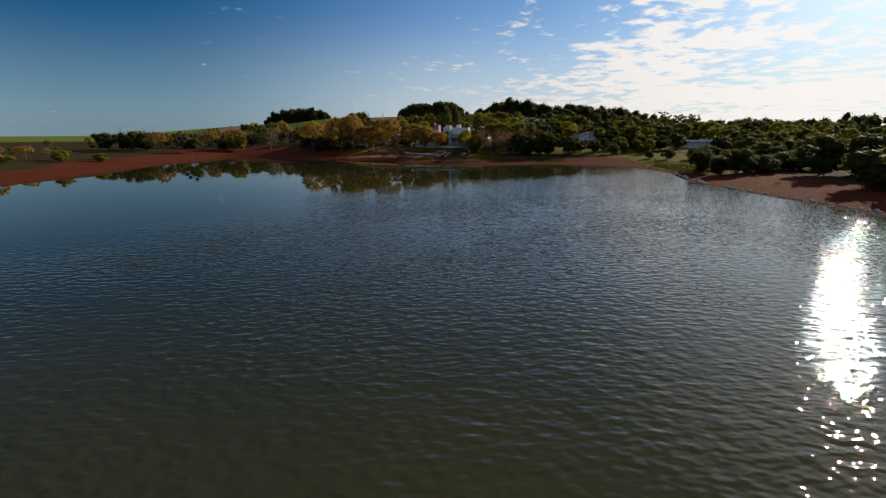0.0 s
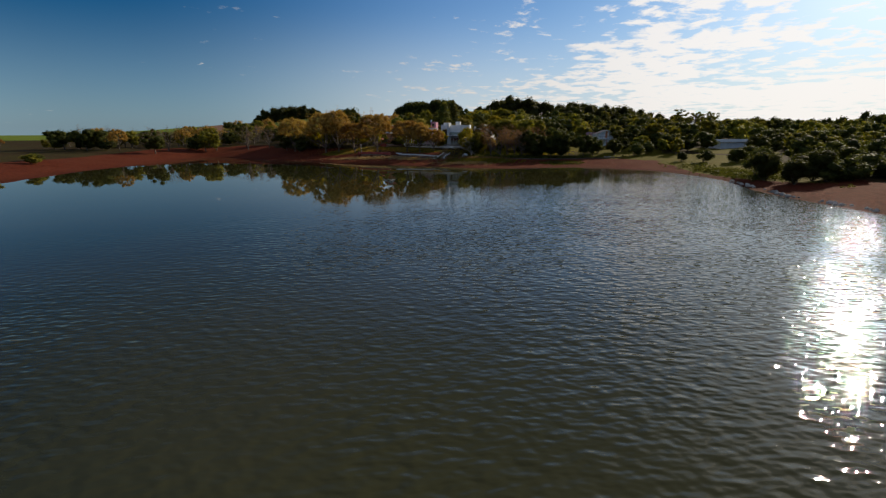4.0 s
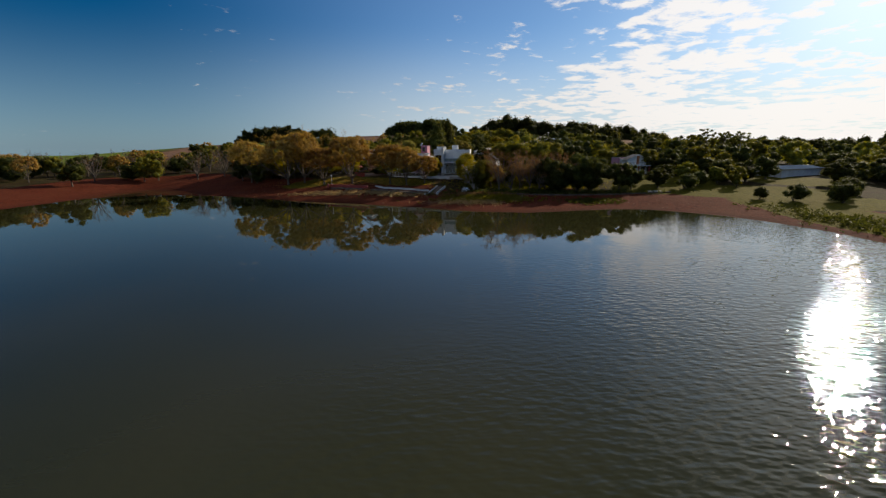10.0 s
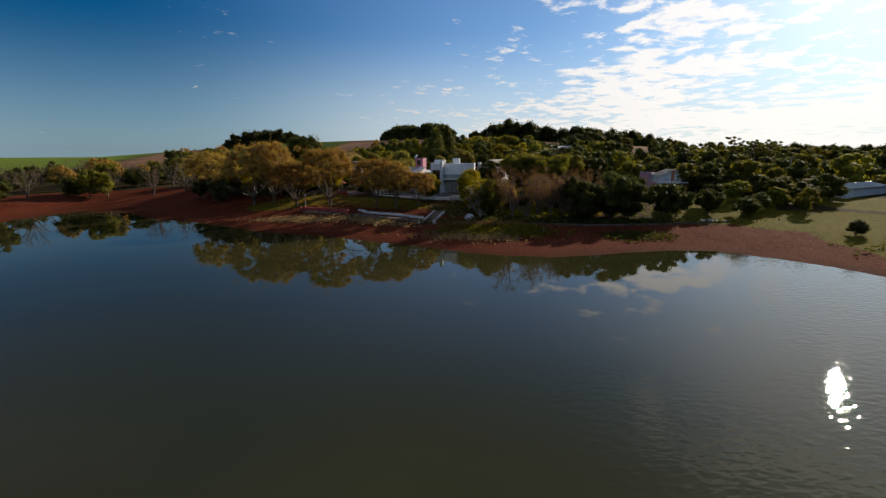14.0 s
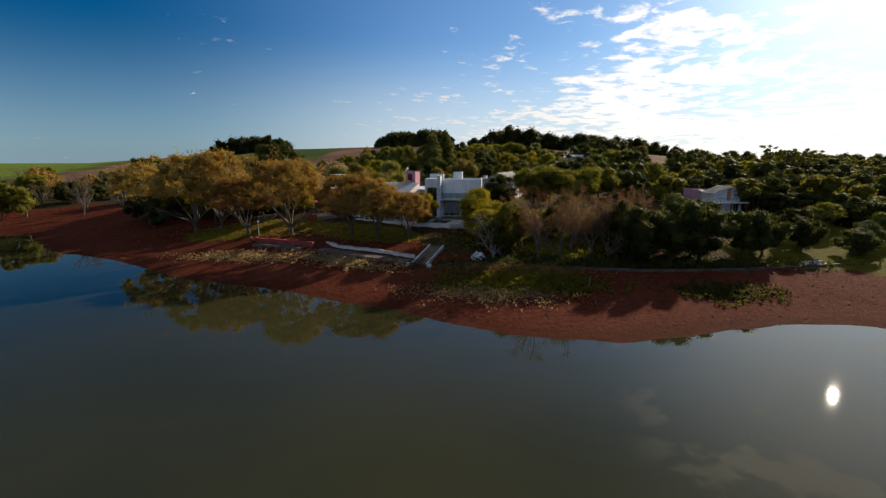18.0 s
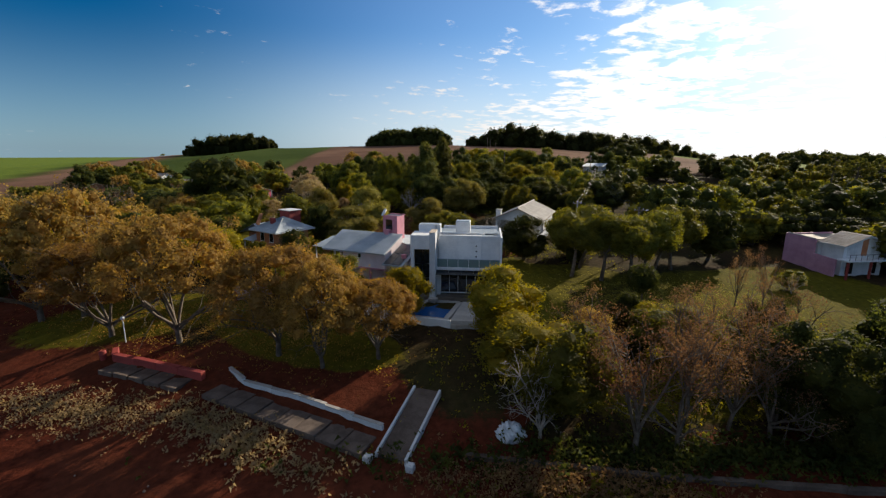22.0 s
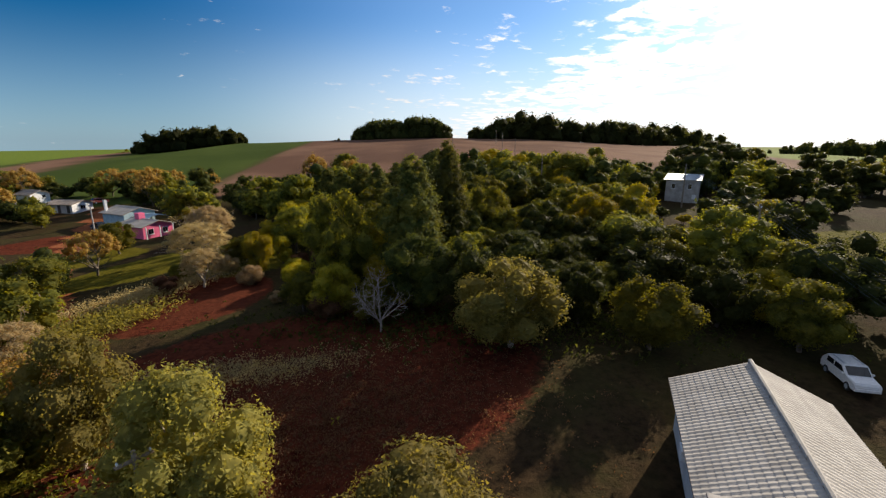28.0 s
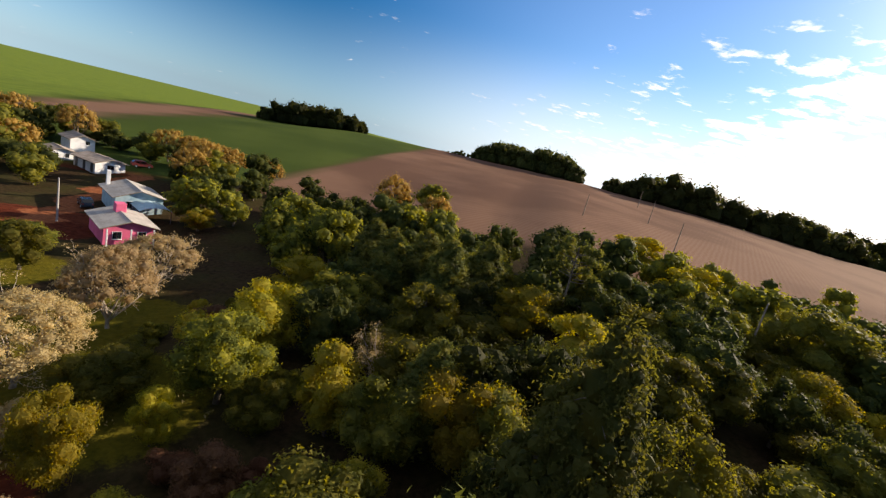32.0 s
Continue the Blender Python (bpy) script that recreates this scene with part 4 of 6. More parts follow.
for kind, x, y, h, w in [("conifer", -.7, 330.5, 16, 6.6), ("conifer", 3.6, 342.5, 16.5, 5.6), ("conifer", -13, 376, 11.5, 5), ("conifer", -9.5, 373, 12, 5),
                         ("conifer", -17.5, 374, 11, 5), ("conifer", -21, 377, 11, 5), ("conifer", -6, 378, 11, 5), ("dark", -44.5, 314, 17, 15),
                         ("pine", 5, 378, 12, 6), ("conifer", -5, 352, 9, 4.5), ("thin", 17, 240.5, 9.5, 7), ("thin", 19.6, 244, 9, 7.5), ("thin", 24, 241.5, 9, 7), ("thin", 27, 247, 8.5, 7), ("bare", 8.2, 241.8, 7, 6),
                         ("redbush", 14.8, 249.6, 3.6, 4), ("tall", 19.2, 270.8, 8.5, 8), ("tall", 22.6, 269.2, 8.8, 8.5), ("tall", 26.2, 268.4, 8.6, 8), ("tall", 30.0, 270.8, 9, 8), ("tall", 34.8, 275, 9, 8.5), ("tall", 21.5, 274.5, 9, 8), ("mid", 30.8, 274.5, 8, 6.5), ("dark", 43, 280, 9, 9),
                         ("thin", 38.5, 262, 6.8, 3.6), ("grey", 45.5, 266.5, 3, 3.4), ("limebush", 21.5, 254.5, 3.6, 4.4), ("bush", 26.2, 252, 3, 6), ("bush", 31.5, 253.2, 3, 6), ("darkbush", 24.3, 249.3, 2.4, 3),
                         ("lime", -9, 323, 6.5, 5.5), ("mid", -5, 320.5, 5, 5), ("lime", -3.5, 325, 6.5, 5), ("mid", -13, 325, 5, 5), ("limebush", -16, 333, 3.5, 4), ("dark", 46.8, 243.5, 6.4, 6), ("dark", 54.5, 246, 5.5, 6), ("darkbush", 60, 243.6, 4, 5.5), ("dark", 60, 254, 5.5, 5.5), ("mid", 68, 258, 5.5, 6), ("dark", 76, 263, 6.5, 7),
                         ("dark", 84, 257, 6, 7), ("dark", 93, 262, 7, 8), ("darkbush", 66, 248.5, 4, 5), ("mid", 73, 252, 5, 5), ("dark", 103, 250, 7, 8), ("darkbush", 50.5, 250.5, 4, 5),
                         ("thin", 30.5, 248.5, 8, 6), ("thin", 24.5, 249.5, 7, 6),
                         ("dark", 38, 245.5, 8.6, 8), ("dark", 43.5, 243, 7.4, 7), ("darkbush", 30, 244.5, 4, 6)]:
    plant(kind, x, y, h, w)
# ---- woods, scattered ----
wood_rng = random.Random(5)


def scatter(count, area, kinds, heights, gap=3.2, clear=(), wide=(.8, 1.05), far=1, mass=""):
    """Trees at random places inside the area (x0, x1, y0, y1 and a test), no closer to others than gap."""
    x0, x1, y0, y1, inside = area
    done, tries, rows = 0, 0, []
    while done < count and tries < count * 30:
        tries += 1
        x, y = wood_rng.uniform(x0, x1), wood_rng.uniform(y0, y1)
        if not inside(x, y) or any((x - a) ** 2 + (y - b) ** 2 < r * r for a, b, r in clear):
            continue
        if any((x - a) ** 2 + (y - b) ** 2 < (gap * .5 + r * .45) ** 2 for a, b, r in PLANTED):
            continue
        done += 1
        h = wood_rng.uniform(*heights)
        kind = wood_rng.choice(kinds)
        row = (kind, x, y, h * (.7 if "bush" in kind else 1), h * wood_rng.uniform(*wide))
        if mass:
            rows.append(row)
            PLANTED.append((x, y, row[4] / 2))
        else:
            plant(row[0], x, y, row[3] * (.85 if x > 50 and y > 350 else 1), row[4], far=2 if abs(x) > 45 else far)
    if rows:
        merged_trees("woodland", mass, rows)


def on_land(x, y, d):
    return shore_distance(np.array([float(x)]), np.array([float(y)]))[0] > d


OPEN = [(-10, 308, 11), (-14, 318, 9), (-28, 326, 9), (62, 381, 7), (72, 345, 14), (-62, 378, 9), (-76, 374, 12), (18, 295, 10), (32, 304, 5),
        (57, 281, 8), (3, 268, 9), (-8, 270, 9), (-23, 284, 8), (18, 268, 9), (33, 262, 16), (62, 258, 13), (-33, 301, 7), (-42, 325, 6), (-58, 346, 6),
        (-14, 276, 5), (-98, 405, 14), (-112, 408, 12), (-84, 392, 8), (-71, 388, 8), (-20, 262, 7), (32, 304, 7), (28, 299, 6), (-40, 348, 10), (-50, 358, 9), (-34, 318, 8), (19, 272, 8)]
OPEN += [(50, 361, 6), (55, 369, 7), (64, 374, 6), (-62, 378, 11), (-74, 390, 9), (-48, 370, 9), (-40, 366, 7), (30, 278, 5), (31, 298, 8), (34, 304, 5), (44, 350, 5), (40, 343, 4), (53, 364, 8), (47, 356, 6), (36, 271, 8), (28, 275, 6), (45, 274, 8), (54, 272, 9), (-26, 288, 9), (-29, 283, 6), (-21, 282, 6), (38, 282, 7), (48, 286, 6), (-20, 275, 5), (-23, 280, 5), (-17, 273, 4), (-27, 279, 5), (50, 323, 6), (58, 331, 7), (64, 338, 8), (-52, 388, 8), (-46, 379, 6)]
OPEN += [(-22.5, 312.5, 9), (-31, 321, 8), (30, 281, 6), (36, 287, 6), (-50.5, 298, 5), (-47, 294, 4), (109, 274, 15), (97, 258, 13), (100, 264, 9), (86, 240, 10), (118, 266, 8)]
# the wood on the slope and the dense edge below the ploughed field
scatter(90, (-62, 95, 376, 408, lambda x, y: y > 378 + (0 if x > -40 else 5) and y < 405 + .08 * x), ["dark", "mid", "darkbush", "bush", "mid", "dark"], (7.5, 10.5), 1.0, OPEN[3:], (.75, 1.0), mass="dense dark edge of the wood below the ploughed field")
scatter(125, (-40, 70, 316, 390, lambda x, y: y > 318 - .12 * x and x > min(-9, -9 - .38 * (y - 335))), ["dark", "mid", "darkbush", "bush", "dark", "mid", "bush", "lime", "bush", "dark", "mid"], (5.5, 9.0), 2.0, OPEN + [(20, 330, 17), (-2, 326, 5)])
scatter(40, (5, 42, 318, 350, lambda x, y: True), ["mid", "darkbush", "bush", "dark", "mid"], (4.5, 7), 1.8, OPEN)
scatter(16, (38, 62, 345, 374, lambda x, y: True), ["bush", "darkbush", "limebush"], (2.0, 3.2), 2.0, [(61, 379, 6)])
scatter(22, (-34, -8, 326, 372, lambda x, y: x < -9 - .38 * (y - 335)), ["limebush", "bush", "redbush", "bush", "drybush"], (2.2, 4.2), 4, OPEN, far=0)
scatter(80, (22, 110, 270, 348, lambda x, y: True), ["dark", "mid", "dark", "bush", "darkbush", "mid"], (6.5, 10.5), 2.6, OPEN, far=1)
scatter(36, (-64, -18, 272, 322, lambda x, y: True), ["mid", "gold", "dark", "lime", "mid"], (6, 9), 3.5, OPEN)
scatter(40, (60, 110, 262, 300, lambda x, y: True), ["dark", "mid", "bush", "darkbush"], (5, 8), 3, OPEN, mass="dark trees and bushes east of the mauve house")
scatter(80, (80, 250, 352, 430, lambda x, y: y > 362), ["dark", "mid", "darkbush"], (8, 11), 3.5, OPEN, mass="belt of dark trees below the eastern fields")
scatter(112, (-155, -46, 262, 350, lambda x, y: on_land(x, y, 10) and y > 266), ["thin", "gold", "mid", "thin", "darkbush", "dark", "thin"], (6.5, 9.5), 2.0, OPEN, mass="autumn woodland along the lake, golden and thinning")
scatter(60, (-150, -22, 384, 428, lambda x, y: x + .9 * y < 372 and y > 392 + (x + 60) * .25 or (x > -54 and y < 404)), ["dark", "mid", "darkbush", "gold"], (7, 11), 2.5, OPEN, mass="woodland between the hamlet and the fields")
EAST = OPEN + [(92, 238, 14), (72, 345, 20), (109, 274, 15), (85, 236, 12), (97, 258, 13), (112, 262, 8), (140, 358, 8)]
scatter(105, (100, 330, 238, 385, lambda x, y: y > 300 or x > 165 or x > 116), ["dark", "mid", "darkbush", "darkbush"], (7, 11), 4, EAST, mass="dark woodland east of the gardens")
scatter(22, (106, 170, 232, 290, lambda x, y: True), ["darkbush", "dark", "mid"], (6, 9), 3, EAST, mass="dark trees round the far lawn")
scatter(70, (64, 150, 84, 172, lambda x, y: x > 67 + max(0, y - 150) * .3), ["darkbush", "dark", "darkbush"], (9.5, 13), 3.2, [], (.8, 1.05), mass="tall dark trees on the eastern bank")
scatter(46, (63, 130, 172, 222, lambda x, y: x > 66 + max(0, y - 178) * .62), ["darkbush", "dark", "darkbush"], (5, 7.5), 2.6, [], (.9, 1.2), mass="dark bushes above the spit")
scatter(5, (80, 100, 110, 140, lambda x, y: True), ["grey"], (13, 14.5), 2, [], mass="bare pale trees above the eastern bank")
scatter(46, (-150, -103, 90, 236, lambda x, y: on_land(x, y, 13)), ["bush", "darkbush", "gold", "mid", "gold"], (3, 4.6), 3, [], (.9, 1.2), mass="row of low trees behind the western bank")
scatter(40, (-330, -150, 230, 370, lambda x, y: y < 390 + .25 * x), ["bush", "drybush", "gold", "mid"], (3, 4.5), 5, OPEN, mass="scattered trees along the edge of the western fields")
for x, y, h, w in [(60, 184, 5.5, 6), (62.5, 190, 6, 6.5), (65, 179, 6, 7), (59.5, 176, 4.5, 5), (70, 222, 3.5, 4.5), (77, 219, 4, 5), (66, 226, 2.6, 3.4), (84, 226, 4.5, 5), (90, 232, 4, 5)]:
    plant("darkbush", x, y, h, w, far=1)
plant("pine", -166, 300, 6.5, 4.5, far=1, label="lone flat-topped pine on the western bank")
scatter(26, (70, 150, 246, 285, lambda x, y: True), ["dark", "mid", "bush"], (5, 8), 4, OPEN + [(100, 236, 20)], mass="trees and bushes beyond the lawn")
for x, y, h in [(131, 357, 13.5), (140, 358, 12.5), (144, 361, 12), (149, 358, 13)]:
    plant("pine", x, y, h, h * .5, far=1)
plant("mid", -350, 815, 13, 16, far=2, label="lone spreading tree on the crest of the green field")


def far_wood(label, spots, heights, seed):
    """A far wood as one mass of foliage; spots: ends and depths of its stretches."""
    rng = np.random.default_rng(seed)
    geo = Geo()
    for x0, y0, x1, y1, deep, count in spots:
        for _ in range(count):
            t, off = rng.uniform(), rng.uniform(0, deep)
            x, y = x0 + (x1 - x0) * t, y0 + (y1 - y0) * t + off
            h = rng.uniform(*heights) * (.40 + .60 * min(1, 4.5 * t, 4.5 * (1 - t)))
            base = ground_z(x, y)
            for _ in range(5):
                q = np.array((x, y, base + h * rng.uniform(.3, .82))) + rng.normal(0, h * .13, 3) * (1, 1, .6)
                r = h * rng.uniform(.17, .30)
                p = sphere_points(rng, 44)
                leaves(geo, q + p * r * (1 + rng.normal(0, .15, (44, 1))), p, h * .052, rng, .8)
                lump(geo, q, r * .82, rng)
            lump(geo, np.array((x, y, base + h * .26)), h * .36, rng)
            limb(geo, np.array([(x, y, base - .5), (x, y, base + h * .6)]), h * .018, h * .01, 5)
    ob = new("far_wood", geo.data("far_wood", LEAF_DARK))
    tagged(ob, label, "wood", kind="stuff")


far_wood("dark wood on the green hillside far behind the village", [(-212, 600, -146, 640, 24, 60)], (12, 16), 1)
far_wood("short dark wood on the crest of the ploughed field", [(-62, 652, 24, 632, 26, 85)], (12, 17), 5)
far_wood("long dark wood on the crest of the ploughed field", [(34, 634, 215, 660, 30, 135), (130, 648, 310, 708, 26, 100)], (14, 20), 2)
far_wood("dark wood beyond the fields, hazy with distance", [(345, 690, 520, 640, 40, 110), (330, 480, 480, 420, 50, 80)], (13, 17), 3)
far_wood("thin hedge line on the far crest", [(-135, 830, -20, 880, 8, 30)], (5, 8), 4)

# ---- houses ----
def sheet_roof(name, corners, mat, parent, wave=.27, high=.045, thick=.03, width=1.0):
    """Corrugated sheets over a slope: corners are low left, low right, high right, high left; each sheet is a part."""
    a, b, c, d = (Vector(p) for p in corners)
    across = max((b - a).length, (c - d).length)
    n = max(1, round(across / width))
    up = (b - a).cross(d - a).normalized()
    if up.z < 0:
        up = -up
    for k in range(n):
        bm = bmesh.new()
        cols = max(2, int(across / n / wave * 2))
        rows = []
        for j in range(cols + 1):
            t = (k + j / cols) / n
            lift = up * (high * math.cos(math.pi * (k * cols + j)))
            lo, hi = a.lerp(b, t) + lift, d.lerp(c, t) + lift
            rows.append([bm.verts.new(p) for p in (lo, hi, hi - up * thick, lo - up * thick)])
        for r, s in zip(rows, rows[1:]):
            for q in range(4):
                bm.faces.new((r[q], s[q], s[(q + 1) % 4], r[(q + 1) % 4]))
        bm.faces.new(rows[0])
        bm.faces.new(rows[-1][::-1])
        bmesh.ops.recalc_face_normals(bm, faces=bm.faces[:])
        part(name, bm, mat, parent)


def tile_roof(corners, mat, parent, course=.36, pan=.26):
    """Overlapping courses of rounded tiles up a slope; each course is a part."""
    a, b, c, d = (Vector(p) for p in corners)
    up = (b - a).cross(d - a).normalized()
    if up.z < 0:
        up = -up
    n = max(2, round((d - a).length / course))
    for k in range(n):
        t0, t1 = k / n, min(1.0, (k + 1.18) / n)
        lo0, lo1, hi0, hi1 = a.lerp(d, t0), b.lerp(c, t0), a.lerp(d, t1), b.lerp(c, t1)
        cols = max(4, int((lo1 - lo0).length / pan) * 2)
        bm = bmesh.new()
        rows = []
        for j in range(cols + 1):
            s = j / cols
            arch = .03 if j % 2 else .0
            top, low = hi0.lerp(hi1, s) + up * arch * .6, lo0.lerp(lo1, s) + up * (arch + .02)
            rows.append([bm.verts.new(p) for p in (low, top, top - up * .03, low - up * .03)])
        for r, q in zip(rows, rows[1:]):
            for e in range(4):
                bm.faces.new((r[e], q[e], q[(e + 1) % 4], r[(e + 1) % 4]))
        bm.faces.new(rows[0])
        bm.faces.new(rows[-1][::-1])
        bmesh.ops.recalc_face_normals(bm, faces=bm.faces[:])
        part("tile_course", bm, mat, parent)


def window(parent, x, z, w, h, y, depth=.10, frame=WHITE, pane=GLASS, bars=1, side="y"):
    """A window in a wall that faces -y (or, for side "x", +x at x = y): frame, panes, sill."""
    def put(name, x0, x1, z0, z1, d0, d1, mat, under):
        bm = box(x0, x1, d0, d1, z0, z1, bevel=.008) if side == "y" else box(d0, d1, x0, x1, z0, z1, bevel=.008)
        return part(name, bm, mat, under)
    s = -1 if side == "y" else 1
    lo, hi = sorted((y, y + s * .05))
    f = put("window", x - w / 2 - .06, x + w / 2 + .06, z - .06, z, lo, hi, frame, parent)
    put("window_frame", x - w / 2 - .06, x + w / 2 + .06, z + h, z + h + .06, lo, hi, frame, f)
    put("window_frame", x - w / 2 - .06, x - w / 2, z, z + h, lo, hi, frame, f)
    put("window_frame", x + w / 2, x + w / 2 + .06, z, z + h, lo, hi, frame, f)
    n = bars + 1
    lo2, hi2 = sorted((y + s * .004, y + s * .03))
    for k in range(n):
        put("pane", x - w / 2 + k * w / n + .02, x - w / 2 + (k + 1) * w / n - .02, z + .01, z + h - .01, lo2, hi2, pane, f)
    lo3, hi3 = sorted((y, y + s * .14))
    put("sill", x - w / 2 - .1, x + w / 2 + .1, z - .12, z - .06, lo3, hi3, frame, f)
    return f


def gable_house(name, label, x, y, z, turn, w, d, h, rise, wall, roof, over=.6, tiles=True):
    """A house with a ridge along y in its own axes, walls to its gables, and a roof of courses or sheets."""
    ob = thing(name, label, "house", pose(x, y, z, 0, 0, turn))
    bm = prism([(-w / 2, -1.2), (w / 2, -1.2), (w / 2, h), (0, h + rise), (-w / 2, h)], -d / 2, d / 2)
    part("wall", bm, wall, ob)
    k = rise / (w / 2)
    e, top = w / 2 + over, h + rise + .12
    low = top - k * e
    for s in (-1, 1):
        r = part("roof", prism([(0, top - .13), (s * e, low - .13), (s * e, low - .05), (0, top - .05)], -d / 2 - over, d / 2 + over), WOOD, ob)
        c = [(s * e, -d / 2 - over, low), (s * e, d / 2 + over, low), (0, d / 2 + over, top), (0, -d / 2 - over, top)]
        tile_roof(c, roof, r) if tiles else sheet_roof("roof_sheet", c, roof, r)
    part("ridge_cap", prism([(-.16, top - .02), (-.08, top + .08), (.08, top + .08), (.16, top - .02)], -d / 2 - over - .02, d / 2 + over + .02), roof, ob)
    return ob


def white_house():
    ob = thing("white_house", "modern white two-storey house with a tall fin and glass balcony", "house", pose(-1.55, 264.15, 4.35, 0, 0, -7))
    W, T = 10.3, 6.75
    # tall left block with its glazed opening
    part("wall", box(0, .42, 0, 3.2, -1, T, bevel=.03), WHITE, ob)
    part("wall", box(2.3, 2.75, 0, 3.2, -1, T, bevel=.03), WHITE, ob)
    part("wall", box(.42, 2.3, 0, 3.2, 5.15, T, bevel=.03), WHITE, ob)
    part("wall", box(.42, 2.3, 3.0, 3.2, -1, 5.15, bevel=.03), WHITE_SHADE, ob)
    for k in range(2):
        for j in range(3):
            part("tall_pane", box(.45 + k * .93, .45 + k * .93 + .9, .35, .39, .05 + j * 1.7, 1.7 + j * 1.7, bevel=.005), GLASS, ob)
    part("roof_slab", box(.25, 2.6, .2, 3.1, T - .42, T - .3, bevel=0), CONCRETE, ob)
    part("parapet_cap", box(.3, 2.3, .12, .75, T - .25, T - .06, bevel=.02), BEIGE, ob, "pale slab on the flat roof")
    # raised block behind it
    part("wall", box(.5, 3.1, 3.2, 4.4, 3, T + .75, bevel=.03), WHITE, ob)
    part("roof_slab", box(.7, 2.9, 3.4, 4.3, T + .752, T + .80, bevel=0), METAL_ROOF, ob)
    for k in range(2):
        part("flue", tube([(2.5 + .14 * k, 3.02, T - .6), (2.5 + .14 * k, 3.02, T + .75)], [.05, .05], 8), METAL_ROOF, ob)
    # the fin
    fin = part("fin", box(2.35, 3.0, -1.5, .75, -1, 7.3, bevel=.03), WHITE_SHADE, ob)
    part("fin_cap", box(2.33, 3.02, -1.52, .77, 7.304, 7.36, bevel=.02), BEIGE, fin, "beige stone capping")
    # right wing: ground floor with sliding doors
    part("wall", box(3.0, W, 1.5, 9.0, -1, 3.0, bevel=.03), WHITE, ob)
    part("wall", box(9.35, W, .15, 1.5, -1, 2.9, bevel=.03), WHITE, ob)
    part("wall", box(3.0, 3.4, .15, 1.5, -1, 2.9, bevel=.03), WHITE, ob)
    frame = part("door_frame", box(3.4, 9.35, .55, .68, 2.32, 2.42), WHITE, ob)
    part("door_sill", box(3.4, 9.35, .45, .7, -.02, .1), WHITE, ob)
    for k in range(6):
        x = 3.45 + k * .985
        part("sliding_door", box(x, x + .93, .6, .64, .1, 2.32, bevel=.01), GLASS, frame)
        part("door_post", box(x - .05, x, .57, .67, .1, 2.32, bevel=.01), WHITE, frame)
    # balcony slab and glass
    slab = part("balcony_slab", box(3.0, W, -.35, 1.5, 2.9, 3.25, bevel=.03), WHITE, ob)
    for k in range(6):
        x = 3.1 + k * 1.18
        part("balustrade_pane", box(x, x + 1.14, -.30, -.275, 3.25, 4.15, bevel=.006), GLASS_GREEN, slab)
    part("handrail", box(3.05, W - .15, -.32, -.26, 4.152, 4.2, bevel=.01), METAL_ROOF, slab)
    # awning of dark slats
    aw = part("awning_frame", box(2.9, 9.9, -1.0, -.93, 2.52, 2.62), METAL_DARK, ob)
    for k in range(5):
        x = 3.0 + k * 1.4
        part("awning_panel", prism([(-.92, 2.5), (.1, 2.72), (.1, 2.76), (-.92, 2.54)], x, x + 1.33, axis="x"), METAL_DARK, aw)
    # upper walls
    part("wall", box(3.2, 8.0, .95, 1.5, 3.25, 6.65, bevel=.03), WHITE, ob, "flat white upper wall")
    part("wall", box(8.0, W - .22, 1.25, 1.5, 3.25, 6.2, bevel=.03), WHITE, ob)
    part("wall", box(3.0, W, 1.5, 2.0, 3.0, 6.1, bevel=.0), WHITE, ob)
    part("side_wall", box(W - .22, W, -.35, 6.6, 2.9, 6.75, bevel=.03), WHITE, ob)
    part("back_wall", box(3.0, W - .22, 8.8, 9.0, 3.0, 6.6, bevel=.03), WHITE, ob)
    part("side_wall", box(.5, .8, 3.2, 9.0, -1, 6.5, bevel=.03), WHITE, ob)
    part("parapet", box(8.0, W - .22, 1.2, 1.42, 6.2, 6.6, bevel=.02), WHITE, ob)
    # dark squares on the solid wall stand for the shade inside vent holes
    for k in range(3):
        part("vent_hole_shade", box(7.35, 7.5, .93, .96, 4.15 + k * .62, 4.3 + k * .62, bevel=.01), GLASS, ob)
    # roofs
    part("roof_slab", box(.8, W - .2, 4.4, 8.8, 5.7, 5.95, bevel=0), METAL_ROOF, ob)
    sheet_roof("roof_sheet", [(3.2, 1.6, 6.2), (8.0, 1.6, 6.2), (8.0, 2.9, 6.45), (3.2, 2.9, 6.45)], METAL_DARK, ob, .2, .012)
    sheet_roof("roof_sheet", [(8.05, 1.5, 6.12), (W - .25, 1.5, 6.12), (W - .25, 3.6, 6.3), (8.05, 3.6, 6.3)], METAL_ROOF, ob, .16, .008)
    sheet_roof("roof_sheet", [(3.2, 3.0, 6.1), (8.0, 3.0, 6.1), (8.0, 4.4, 6.3), (3.2, 4.4, 6.3)], METAL_ROOF, ob, .16, .008)
    sheet_roof("roof_sheet", [(.9, 5.6, 6.15), (W - .4, 5.6, 6.15), (W - .4, 8.7, 6.3), (.9, 8.7, 6.3)], METAL_ROOF, ob, .2, .008)
    part("beam", box(3.0, 8.4, 2.9, 3.05, 6.45, 6.66), WHITE, ob)
    tank = part("water_tank_housing", box(4.9, 6.6, 3.6, 5.2, 5.9, 7.85, bevel=.03), WHITE, ob)
    part("cap", box(5.0, 6.5, 3.7, 5.1, 7.852, 7.9, bevel=0), METAL_ROOF, tank)
    part("air_conditioner", box(W + .02, W + .35, .9, 1.6, .3, .9, bevel=.03), WHITE, ob)
    part("step", box(2.3, 3.3, -2.2, -1.5, -.2, .05), CONCRETE, ob)


